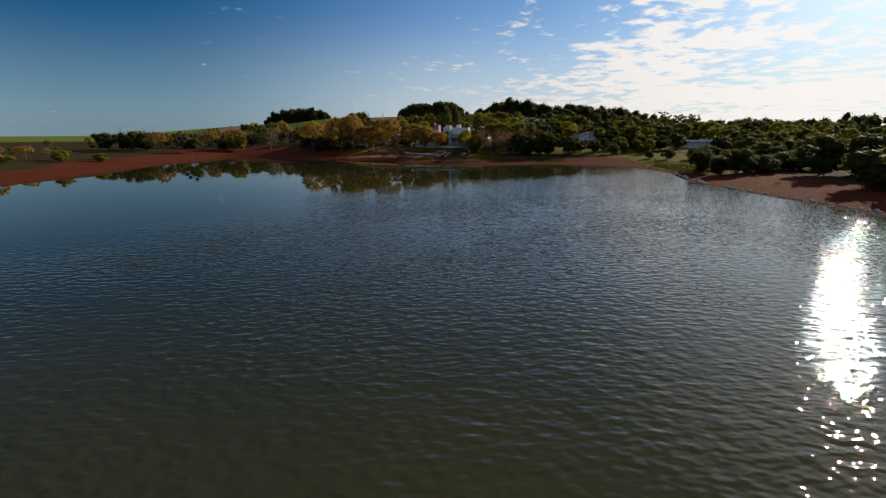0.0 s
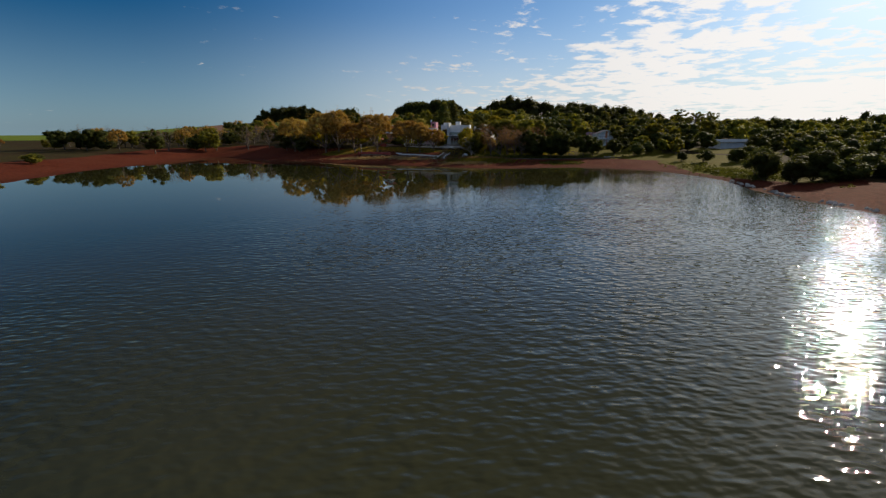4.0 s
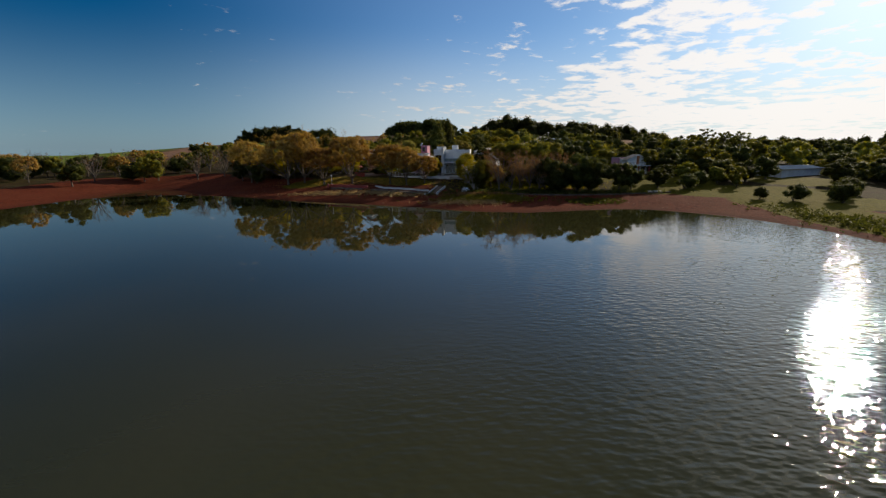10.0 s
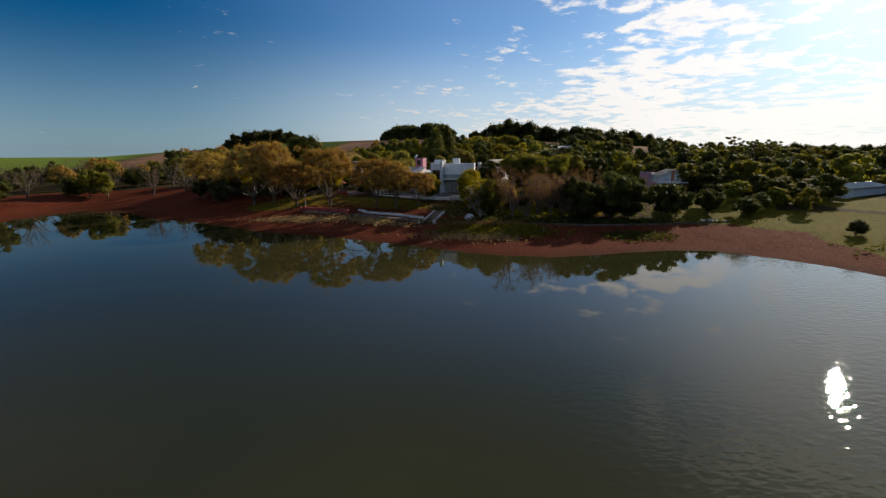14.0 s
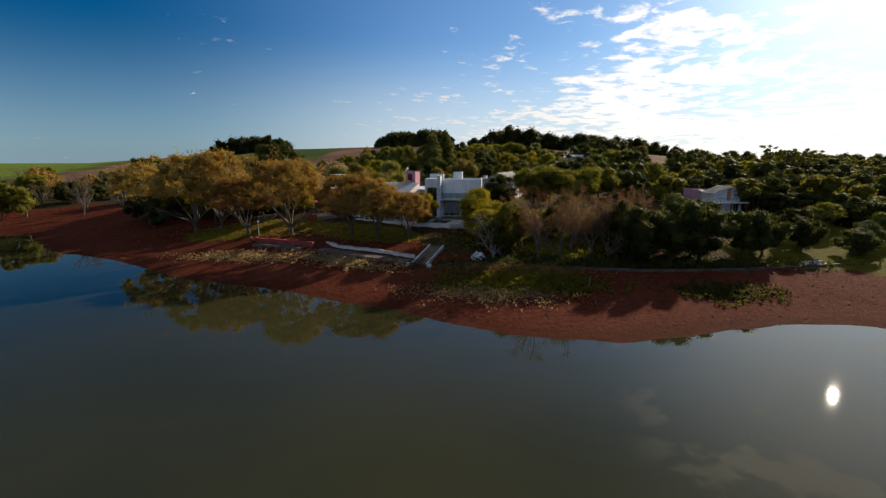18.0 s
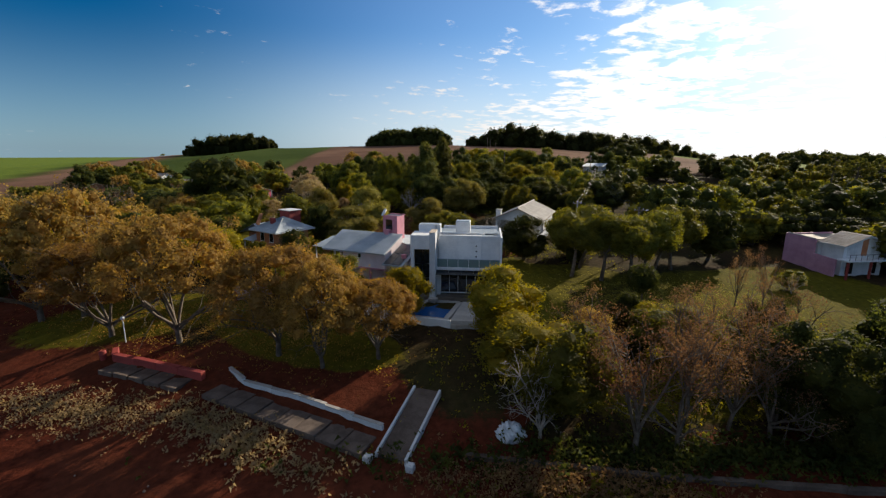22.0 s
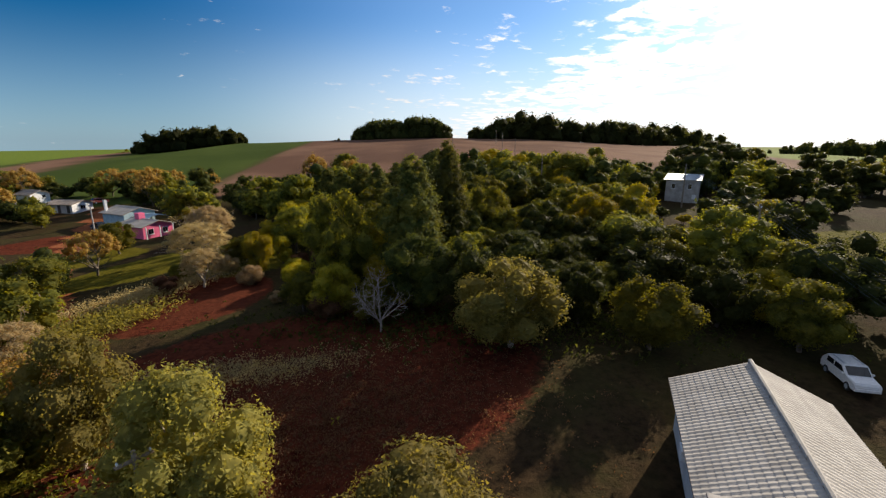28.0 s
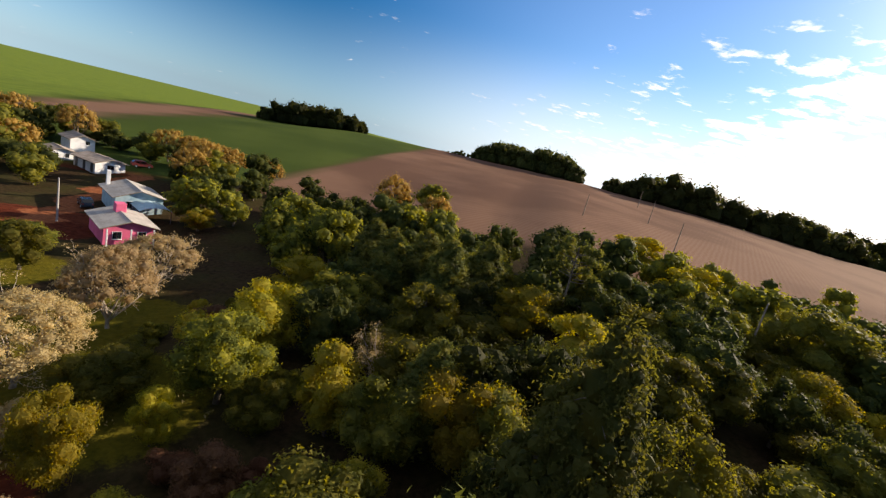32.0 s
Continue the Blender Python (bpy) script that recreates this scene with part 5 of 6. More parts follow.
def pink_house():
    ob = thing("pink_house", "pink and white house with a corrugated roof and square tower", "house", pose(-12.1, 270.9, 3.45, 0, 0, -25))
    W = 8.3
    part("wall", box(1.6, W, 1.3, 6.5, -1, 2.7), PINK_PALE, ob, "recessed lower wall in pale pink")
    for x in (.2, 3.0, 5.9, 8.1):
        part("porch_post", box(x - .12, x + .12, -.1, .14, -.6, 2.7), MAUVE, ob)
    part("porch_floor", box(-.2, W + .2, -.4, 1.4, -.3, .02), CONCRETE, ob)
    part("upper_wall", box(1.9, W - .2, .0, 6.5, 2.7, 4.75, bevel=.03), PINK_PALE, ob)
    part("wall_band", box(1.88, W - .18, -.03, 6.52, 2.62, 2.85), MAUVE, ob)
    part("upper_wall", box(.3, 1.9, 1.6, 6.5, 2.7, 4.75, bevel=.03), PINK_PALE, ob)
    window(ob, 4.4, 4.0, .42, .5, -.002, bars=0)
    window(ob, 1.1, 3.2, .9, 1.3, 1.598)
    # rounded balcony at the corner
    bal = part("balcony_floor", tube([(1.0, .8, 2.62), (1.0, .8, 2.8)], [1.35, 1.35], 20), WHITE, ob)
    for k in range(14):
        a = 2.5 + k * .27
        part("baluster", tube([(1 + 1.3 * math.cos(a), .8 + 1.3 * math.sin(a), 2.8), (1 + 1.3 * math.cos(a), .8 + 1.3 * math.sin(a), 3.5)], [.025, .025], 6), WHITE, bal)
    part("rail", tube([(1 + 1.3 * math.cos(2.5 + k * .234), .8 + 1.3 * math.sin(2.5 + k * .234), 3.52) for k in range(16)], [.04] * 16, 6), WHITE, bal)
    part("rail", tube([(1 + 1.3 * math.cos(2.5 + k * .234), .8 + 1.3 * math.sin(2.5 + k * .234), 3.15) for k in range(16)], [.025] * 16, 6), WHITE, bal)
    # main roof
    gw = part("gable_wall", prism([(-.2, 4.7), (4.4, 4.7), (4.4, 6.25), (3.6, 6.45)], W - .4, W - .2, axis="x"), PINK_PALE, ob)
    roof = part("roof", prism([(-.75, 4.72), (3.7, 6.38), (3.7, 6.5), (-.75, 4.84)], -.6, W + .1, axis="x"), WHITE_SHADE, ob)
    sheet_roof("roof_sheet", [(-.65, -.85, 4.90), (W + .2, -.85, 4.90), (W + .2, 3.75, 6.62), (-.65, 3.75, 6.62)], METAL_ROOF, roof)
    sheet_roof("roof_sheet", [(W - 1.8, 7.6, 5.3), (-.6, 7.6, 5.3), (-.6, 3.8, 6.6), (W - 1.8, 3.8, 6.6)], METAL_ROOF, roof)
    sheet_roof("roof_sheet", [(-4.6, 2.2, 4.3), (-.72, 1.6, 4.45), (-.72, 5.6, 5.2), (-4.2, 6.2, 5.1)], METAL_ROOF, roof, .27, .02)
    for x, y in ((-4.3, 2.5), (-.8, 2.0), (-4.0, 6.0)):
        part("carport_post", box(x - .07, x + .07, y - .07, y + .07, -1, 4.25 + .17 * (y - 2)), WHITE, ob)
    # small chimney and tower
    part("chimney", box(6.0, 6.6, 3.4, 4.0, 6.0, 7.1, bevel=.03), PINK, ob)
    tw = part("tower", box(5.3, 7.4, 4.3, 6.3, 2, 8.7, bevel=.03), PINK, ob, "square pink tower")
    part("tower_rim", box(5.25, 7.45, 4.25, 4.4, 8.702, 8.85), PINK, tw)
    part("tower_rim", box(5.25, 7.45, 6.2, 6.35, 8.702, 8.85), PINK, tw)
    part("tower_top", box(5.4, 7.3, 4.42, 6.18, 8.702, 8.74, bevel=0), METAL_DARK, tw)
    # a dark sheet on the solid tower face, in place of a shaded opening
    part("tower_opening_shade", box(5.75, 6.7, 4.27, 4.298, 6.95, 8.3, bevel=.01), GLASS, tw)
    dish = part("satellite_dish", tube([(5.5, 4.6, 9.05), (5.45, 4.55, 9.12), (5.35, 4.45, 9.2)], [.12, .42, .55], 16), WHITE, tw, "white satellite dish")
    part("dish_arm", tube([(5.6, 4.8, 8.7), (5.5, 4.6, 9.05)], [.03, .03], 6), METAL_DARK, dish)
    sheet_roof("roof_sheet", [(5.2, 4.2, 5.9), (10.6, 4.2, 5.0), (10.8, 8.0, 5.6), (5.2, 8.0, 5.8)], METAL_ROOF, roof, .2, .025)
    # wing with black panels
    part("wing_wall", box(W - .2, 10.6, .2, 6.0, -1, 3.6, bevel=.03), PINK_PALE, ob)
    part("wing_roof", prism([(-.9, 3.55), (4.2, 5.2), (4.2, 5.3), (-.9, 3.65)], W - .2, 10.9, axis="x"), METAL_ROOF, ob)
    for k in range(2):
        for j in range(2):
            x, t = W + .0 + k * 1.12, j * .5
            y0, z0 = -.75 + j * 2.45, 3.73 + j * .79
            part("black_panel", prism([(y0, z0), (y0 + 2.3, z0 + .745), (y0 + 2.3, z0 + .79), (y0, z0 + .045)], x, x + 1.06, axis="x"), METAL_DARK, ob)
    part("wing_chimney", tube([(10.2, .9, 3.8), (10.2, .9, 4.7)], [.28, .33], 12), PINK, ob)


def orange_house():
    ob = thing("orange_house", "orange brick house with metal roofs and a dark red square tower", "house", pose(-24.4, 286.9, 3.75, 0, 0, -37))
    part("wall", box(-1.5, 4.3, -2.6, 3.0, -1, 4.7, bevel=.03), ORANGE, ob)
    part("wall", box(-6.3, -1.5, -1.0, 4.0, -1, 3.4, bevel=.03), ORANGE, ob)
    part("buttress", prism([(4.3, -1), (6.2, -1), (6.0, .2), (5.4, 1.6), (4.3, 2.6)], -.6, .2), ORANGE, ob, "curved orange buttress")
    for x, z, h in ((.2, 2.9, 1.3), (2.6, 2.9, 1.3), (2.8, .3, 1.9)):
        window(ob, x, z, .9, h, -2.602, frame=WHITE)
    for x in (-5.2, -3.2):
        window(ob, x, .9, .9, 1.3, -1.002, frame=WHITE)
    # hipped roof of four slopes, meeting at a point
    apex = (1.6, .4, 6.5)
    e = [(-2.3, -3.5, 4.6), (5.1, -3.5, 4.6), (5.1, 3.8, 4.6), (-2.3, 3.8, 4.6)]
    for k in range(4):
        a, b = e[k], e[(k + 1) % 4]
        sheet_roof("roof_sheet", [a, b, tuple(Vector(apex) + (Vector(b) - Vector(a)) * .02), apex], METAL_ROOF, ob, .2, .02)
    part("eaves", box(-2.3, 5.1, -3.5, 3.8, 4.42, 4.55), WHITE_SHADE, ob)
    sheet_roof("roof_sheet", [(-7.4, -2.0, 3.4), (-7.4, 4.8, 3.4), (-3.0, 4.8, 5.2), (-3.0, -2.0, 5.2)], METAL_ROOF, ob, .2, .02)
    sheet_roof("roof_sheet", [(-1.4, 4.8, 4.4), (-1.4, -2.0, 4.4), (-3.0, -2.0, 5.2), (-3.0, 4.8, 5.2)], METAL_ROOF, ob, .2, .02)
    part("gable_band", prism([(-3.2, 4.8), (-1.6, 6.9), (-1.2, 6.9), (-2.6, 4.6)], -1.7, -1.3), ORANGE, ob)
    sheet_roof("roof_sheet", [(-4.2, -3.4, 2.7), (-1.4, -3.4, 2.7), (-1.4, -1.0, 3.3), (-4.2, -1.0, 3.3)], METAL_ROOF, ob, .2, .02)
    tw = part("tower", box(-.4, 2.1, 1.2, 3.4, 4.4, 7.3, bevel=.03), REDPAINT, ob, "dark red square tower")
    part("tower_roof", box(-.6, 2.3, 1.0, 3.6, 7.302, 7.42), WHITE_SHADE, tw)
    part("chimney", box(1.0, 1.7, -1.6, -1.0, 5.2, 6.4, bevel=.03), REDPAINT, ob)
    for x in (-3.9, -1.6):
        part("porch_post", box(x - .08, x + .08, -3.3, -3.14, -1, 2.7), WHITE, ob)


def long_hut():
    ob = thing("hut", "long grey-white hut with pale tiled roof and open veranda", "house", pose(17.9, 293.9, 6.2, 0, 0, -23))
    L, R = 7.0, 3.75
    h, top = 3.62, 5.3
    part("wall", box(-R, -R + .2, -3.6, L, -1.2, h, bevel=.02), WHITE_SHADE, ob)
    part("wall", box(R - .2, R, -3.6, L, -1.2, h, bevel=.02), WHITE_SHADE, ob)
    part("wall", box(-R + .2, R - .2, -3.6, -3.4, -1.2, h, bevel=.02), WHITE_SHADE, ob)
    part("back_wall", prism([(-R + .2, -1.2), (R - .2, -1.2), (R - .2, h), (0, top - .25), (-R + .2, h)], L - .2, L), WHITE_SHADE, ob)
    part("gable_wall", prism([(-R, h - .45), (R, h - .45), (R, h), (0, top - .25), (-R, h)], -L, -L + .2), WHITE_SHADE, ob)
    part("veranda_floor", box(-R, R, -L - .2, -3.6, -1.2, .04), PAVING, ob)
    for x in (-R + .2, 0.9, R - .2):
        part("veranda_post", box(x - .16, x + .16, -L, -L + .32, .04, h - .45), WHITE, ob)
    part("low_wall", box(R - .2, R, -L, -3.6, .04, .9), WHITE, ob)
    part("counter", box(2.2, 3.5, -6.4, -5.0, .04, .95), WHITE, ob)
    for x in (-2.4, -.4):
        window(ob, x, .9, 1.2, 1.2, -3.602)
    k = (top - h) / R
    e, over = R + .55, .55
    low = top - k * e
    for s in (-1, 1):
        r = part("roof", prism([(0, top - .12), (s * e, low - .12), (s * e, low - .04), (0, top - .04)], -L - over, L + over), WOOD, ob)
        tile_roof([(s * e, -L - over, low), (s * e, L + over, low), (0, L + over, top), (0, -L - over, top)], TILE_PALE, r, .36, .30)
    for k in range(18):
        y0 = -L - over + k * (2 * L + 2 * over) / 18
        part("ridge_tile", tube([(0, y0, top + .04), (0, y0 + .9, top + .07)], [.15, .13], 8), TILE_PALE, ob)
    ch = part("chimney", box(-R - .35, -R + .45, -5.4, -4.6, -1, 4.6, bevel=.03), WHITE, ob)
    part("chimney_cap", box(-R - .45, -R + .55, -5.5, -4.5, 4.602, 4.75), CONCRETE, ch)
    part("air_conditioner", box(-R - .38, -R - .01, 1.5, 2.4, 1.6, 2.3, bevel=.04), WHITE, ob)


def mauve_house():
    """Its long mauve wall runs along local x; the pale gabled front closes the +x end."""
    ob = thing("mauve_house", "mauve-walled house with a pale gabled front and a balcony", "house", pose(56.0, 281.4, 3.7, 0, 0, -84))
    part("side_wall", prism([(0, -1.2), (8.2, -1.2), (8.2, 2.3), (4.9, 2.5), (4.9, 4.55), (0, 4.75)], 0, .25), MAUVE, ob, "tall blind mauve wall")
    part("back_wall", box(0, .25, .25, 8.0, -1.2, 4.7, bevel=.02), MAUVE, ob)
    part("wall", box(.25, 4.9, .6, 7.8, -1.2, 4.3, bevel=.02), WHITE_SHADE, ob)
    part("wall", prism([(1.3, -1.2), (7.8, -1.2), (7.8, 4.3), (4.55, 5.5), (1.3, 4.3)], 4.902, 8.0, axis="x"), WHITE, ob)
    part("parapet", box(.25, 4.9, .252, .5, 4.2, 4.62), TILE_BROWN, ob)
    for k in range(9):
        part("ridge_tile", tube([(.3 + k * .5, .12, 4.78 - k * .02), (.75 + k * .5, .12, 4.80 - k * .02)], [.10, .09], 8), TILE_PALE, ob)
    part("panel", box(8.002, 8.06, 4.1, 5.0, 2.7, 5.2), ORANGE, ob, "brown timber strip in the gable")
    for y in (2.6, 6.4):
        window(ob, y, 2.7, 1.5, 1.5, 8.004, pane=TARP, side="x")
        window(ob, y, .1, 1.2, 1.9, 8.004, side="x")
    for s in (-1, 1):
        r = part("roof", prism([(4.55, 5.48), (4.55 + s * 3.9, 4.05), (4.55 + s * 3.9, 4.17), (4.55, 5.6)], 4.5, 8.7, axis="x"), WHITE, ob)
        tile_roof([(4.5, 4.55 + s * 3.9, 4.2), (8.7, 4.55 + s * 3.9, 4.2), (8.7, 4.55, 5.66), (4.5, 4.55, 5.66)], TILE_BROWN, r, .4, .32)
    part("roof_slab", box(.25, 4.5, .5, 8.0, 4.32, 4.5, bevel=0), TILE_BROWN, ob)
    slab = part("balcony_slab", box(8.01, 9.7, .3, 8.0, 2.2, 2.4), WHITE, ob)
    for k in range(9):
        part("baluster", box(9.6, 9.65, .5 + k * .9, .55 + k * .9, 2.4, 3.2, bevel=.005), METAL_DARK, slab)
    part("rail", box(9.58, 9.67, .4, 7.9, 3.202, 3.26), METAL_DARK, slab)
    for y in (.6, 4.2, 7.6):
        part("post", box(9.35, 9.6, y - .12, y + .12, -1.2, 2.2), REDPAINT, ob)


def hill_house():
    ob = thing("hill_house", "narrow grey-white two-storey house among trees on the slope", "house", pose(61.5, 380.0, 11.2, 0, 0, -35))
    part("wall", box(-3.4, 3.4, -2.6, 2.6, -1, 5.2, bevel=.03), CONCRETE, ob)
    sheet_roof("roof_sheet", [(-3.9, -3.1, 5.25), (3.9, -3.1, 5.25), (3.9, 3.1, 6.3), (-3.9, 3.1, 6.3)], METAL_ROOF, ob, .25, .03)
    part("wall", prism([(-2.6, 5.2), (2.6, 5.2), (2.6, 6.1)], -3.4, 3.4, axis="x"), CONCRETE, ob)
    for x in (-1.8, 1.6):
        window(ob, x, 3.2, .7, 1.1, -2.602)
    part("meter_box", box(2.2, 3.0, -2.75, -2.6, .9, 1.9), WHITE, ob)


white_house()
pink_house()
orange_house()
long_hut()
mauve_house()
hill_house()

# ---- the hamlet ----
def hamlet():
    z = ground_z(-64, 377)
    ob = gable_house("pink_cottage", "low cottage with bright pink walls and a pale tiled gable roof", -62.8, 378.2, z, 62, 6.6, 8.6, 2.7, .95, HOTPINK, TILE_PALE)
    part("roof_box", box(-.7, .7, 1.0, 2.6, 3.6, 5.0, bevel=.03), HOTPINK, ob, "pink water-tank box on the roof")
    for x in (-3.0, 0.0, 3.0):
        part("porch_post", box(x - .1, x + .1, -5.1, -4.9, -1, 2.6), WHITE, ob)
    window(ob, -1.6, .9, 1.1, 1.1, -4.302)
    window(ob, 1.6, .9, 1.1, 1.1, -4.302)
    ob = gable_house("blue_house", "light blue house with a brown tiled gable roof", -74.0, 390.0, ground_z(-74, 390), 62, 7.4, 9.0, 3.0, 1.2, BLUEWALL, TILE_PALE)
    part("chimney", box(-3.4, -2.8, 3.4, 4.0, 3.2, 6.0, bevel=.03), WHITE, ob)
    for x in (-1.6, 1.4):
        window(ob, x, 1.0, 1.0, 1.2, -4.502)
    ob = thing("carport", "open carport with a pale blue curved sheet roof", "carport", pose(-67.0, 387.5, ground_z(-67, 387.5), 0, 0, 62))
    part("roof", prism([(-2.6, 2.2), (-1.6, 2.75), (0, 2.95), (1.6, 2.75), (2.6, 2.2), (1.6, 2.66), (0, 2.86), (-1.6, 2.66)], -2.8, 2.8), BLUEWALL, ob)
    for x in (-2.4, 2.4):
        for y in (-2.6, 2.6):
            part("post", box(x - .06, x + .06, y - .06, y + .06, -.5, 2.25), METAL_DARK, ob)
    ob = gable_house("white_shed", "long whitewashed shed with a grey roof", -99.5, 404.5, ground_z(-99.5, 404.5), 78, 6.2, 8.5, 2.2, .8, WHITE, TILE_BROWN)
    window(ob, 0, .7, 1.4, 1.0, -4.252)
    for y in (-3.0, 0, 3.0):
        part("door", box(-3.13, -3.1, y - .5, y + .5, -.2, 1.9), METAL_DARK, ob)
    ob = gable_house("white_cottage", "white two-storey cottage with a grey gable roof", -115.0, 411.5, ground_z(-115, 411.5), 70, 5.0, 6.0, 3.7, 1.0, WHITE, TILE_BROWN)
    window(ob, 1.0, 2.5, .9, .9, -3.002)
    ob = gable_house("white_annexe", "small white annexe with a low grey roof", -110.5, 403.5, ground_z(-110.5, 403.5), 70, 4.4, 5.0, 2.1, .7, WHITE, TILE_BROWN)
    window(ob, -1.0, .6, .8, 1.0, -2.502)
    window(ob, 1.0, .6, .8, 1.0, -2.502)
    gable_house("brick_cottage", "small brick-coloured cottage by the dirt road", -128.0, 388.0, ground_z(-128, 388), 60, 6.0, 7.0, 2.6, 1.2, ORANGE, TILE_BROWN)
    gable_house("salmon_cottage", "salmon-walled cottage half hidden by autumn trees", -55.5, 306.5, ground_z(-55.5, 306.5), 40, 5.5, 6.5, 2.6, 1.2, PINK, TILE_BROWN)
    gable_house("long_white_barn", "long low white barn with a metal roof beside the grass", 109, 274, ground_z(109, 274), -62, 7.0, 24.0, 2.0, .7, WHITE, METAL_ROOF, tiles=False)


hamlet()

# ---- the waterside ----
CLOD = plain("clods", (.15, .085, .055), (.28, .18, .13), 3.0, .9, .3)
SLAB = plain("earthy_concrete", (.062, .042, .032), (.135, .10, .08), .7, .9, .3)
YARD = plain("pink_paving", (.24, .15, .12), (.38, .27, .23), .9, .85, .2)
STONE_DARK = plain("dark_stone", (.06, .045, .035), (.12, .09, .07), 1.5, .9, .4)
def polyline_wall(name, label, pts, height, thick, mat, kind="wall", sink=.6, piece=2.2, cap=None):
    """A low wall along pts, in separate lengths that follow the ground."""
    x0, y0 = pts[0]
    ob = thing(name, label, kind, pose(x0, y0, ground_z(x0, y0)))
    base = ground_z(x0, y0)
    for (ax, ay), (bx, by) in zip(pts, pts[1:]):
        run = math.hypot(bx - ax, by - ay)
        n = max(1, round(run / piece))
        turn = math.atan2(by - ay, bx - ax)
        for k in range(n):
            cx, cy = ax + (bx - ax) * (k + .5) / n - x0, ay + (by - ay) * (k + .5) / n - y0
            z = ground_z(cx + x0, cy + y0) - base
            m = Matrix.LocRotScale((cx, cy, z), Euler((0, 0, turn + random.uniform(-.008, .008))), None)
            w = part("wall_length", box(-run / n / 2 + .01, run / n / 2 - .01, -thick / 2, thick / 2, -sink, height + random.uniform(-.02, .02), bevel=.03), mat, ob, at=m)
            if cap:
                part("coping", box(-run / n / 2 + .01, run / n / 2 - .01, -thick / 2 - .05, thick / 2 + .05, height + .024, height + .09, bevel=.02), cap, w)
    return ob


polyline_wall("quay_wall", "low whitewashed quay wall on the bank, cracked in places", [(-16.6, 250.9), (-14.6, 248.9), (-9.4, 246.6), (-2.6, 242.9)], .36, .22, WHITE_SHADE, cap=CONCRETE, piece=2.6)
polyline_wall("bank_wall", "long low dark stone wall along the foot of the gardens", [(3, 240.4), (14, 238.2), (28, 236.8), (40, 237.2), (54, 238.6)], .28, .4, STONE_DARK, piece=3.0)
ob = thing("quay_platform", "worn concrete landing platform below the quay wall", "platform", pose(0, 0, 0))
for k in range(8):
    t = (k + .5) / 8
    x, y = -17.0 + 13.6 * t, 248.4 - 7.0 * t
    m = pose(x, y, ground_z(x, y) + .10, 0, 0, -27.2)
    part("slab", box(-.93, .93, -1.0, 1.0, -.7, .06 + .03 * (k % 3), bevel=.03), SLAB, ob, at=m)
z0, z1 = ground_z(-2.0, 240.2), ground_z(.4, 246.6)
ob = thing("boat_ramp", "sloping concrete boat ramp down to the red bank", "ramp", pose(-.7, 243.4, z0, 0, 0, -20))
part("ramp_slab", prism([(-3.3, -.6), (3.4, -.2), (3.4, z1 - z0 + .28), (-3.3, .22)], -.95, .95, axis="x"), SLAB, ob)
for s in (-1, 1):
    part("ramp_kerb", prism([(-3.4, -.6), (3.4, -.2), (3.4, z1 - z0 + .45), (-3.4, .42)], s * 1.05 - .09, s * 1.05 + .09, axis="x"), WHITE_SHADE, ob)
part("block", box(1.2, 1.75, -3.9, -3.42, -.6, .42, bevel=.05), WHITE_SHADE, ob)
part("block", box(-1.75, -1.2, -4.0, -3.42, -.6, .36, bevel=.05), WHITE_SHADE, ob)
ob = polyline_wall("red_wall", "low faded red wall behind a concrete landing slab", [(-29.0, 254.9), (-28.2, 253.6), (-18.4, 249.9)], .62, .5, REDPAINT, piece=2.4)
ob = thing("landing_slab", "cracked concrete slab in front of the red wall", "slab", pose(0, 0, 0))
for k in range(5):
    t = (k + .5) / 5
    x, y = -28.2 + 8.6 * t, 252.5 - 3.3 * t
    part("slab", box(-.84, .84, -.9, .9, -.7, .08 + .03 * (k % 2), bevel=.03), SLAB, ob, at=pose(x, y, ground_z(x, y) + .08, 0, 0, -21))
ob = thing("red_barrel", "small red barrel at the end of the wall", "barrel", pose(-29.6, 254.0, ground_z(-29.6, 254.0)))
part("barrel_body", tube([(0, 0, -.2), (0, 0, .1), (0, 0, .45), (0, 0, .8), (0, 0, .86)], [.24, .28, .31, .28, .22], 14), REDPAINT, ob)
ob = thing("garden_lamp", "garden lamp on a short pale post", "lamp", pose(-29.2, 256.6, ground_z(-29.2, 256.6)))
part("post", tube([(0, 0, -.3), (0, 0, 2.3)], [.05, .04], 8), WHITE, ob)
part("globe", tube([(0, 0, 2.3), (0, 0, 2.38), (0, 0, 2.5), (0, 0, 2.62), (0, 0, 2.68)], [.05, .16, .2, .15, .04], 12), TARP, ob)
ob = thing("tarpaulin_heap", "heap under a crumpled pale tarpaulin on the bank", "heap", pose(6.2, 242.0, ground_z(6.2, 242.0)))
bm, r = bmesh.new(), random.Random(4)
bmesh.ops.create_icosphere(bm, subdivisions=4, radius=.9)
for v in bm.verts:
    q = v.co.copy()
    f = 1 + .16 * math.sin(q.x * 7 + 3 * q.y) * math.sin(q.y * 6 + q.z * 5) + .10 * math.sin(q.x * 15 + q.z * 13) + r.uniform(-.05, .05)
    v.co = Vector((q.x * 1.05 * f, q.y * .85 * f, max(-.1, q.z * .95 * f + .1)))
part("tarpaulin", bm, TARP, ob)
for x, y, h in ((17.8, 231.2, 1.3), (48.6, 236.0, .8), (10.2, 229.0, .5)):
    ob = thing("stake", "weathered wooden stake standing in the red mud", "stake", pose(x, y, ground_z(x, y), 3, 2, 0))
    part("stake_post", tube([(0, 0, -.4), (.02, 0, h * .6), (0, .02, h)], [.07, .06, .05], 7), WOOD, ob)
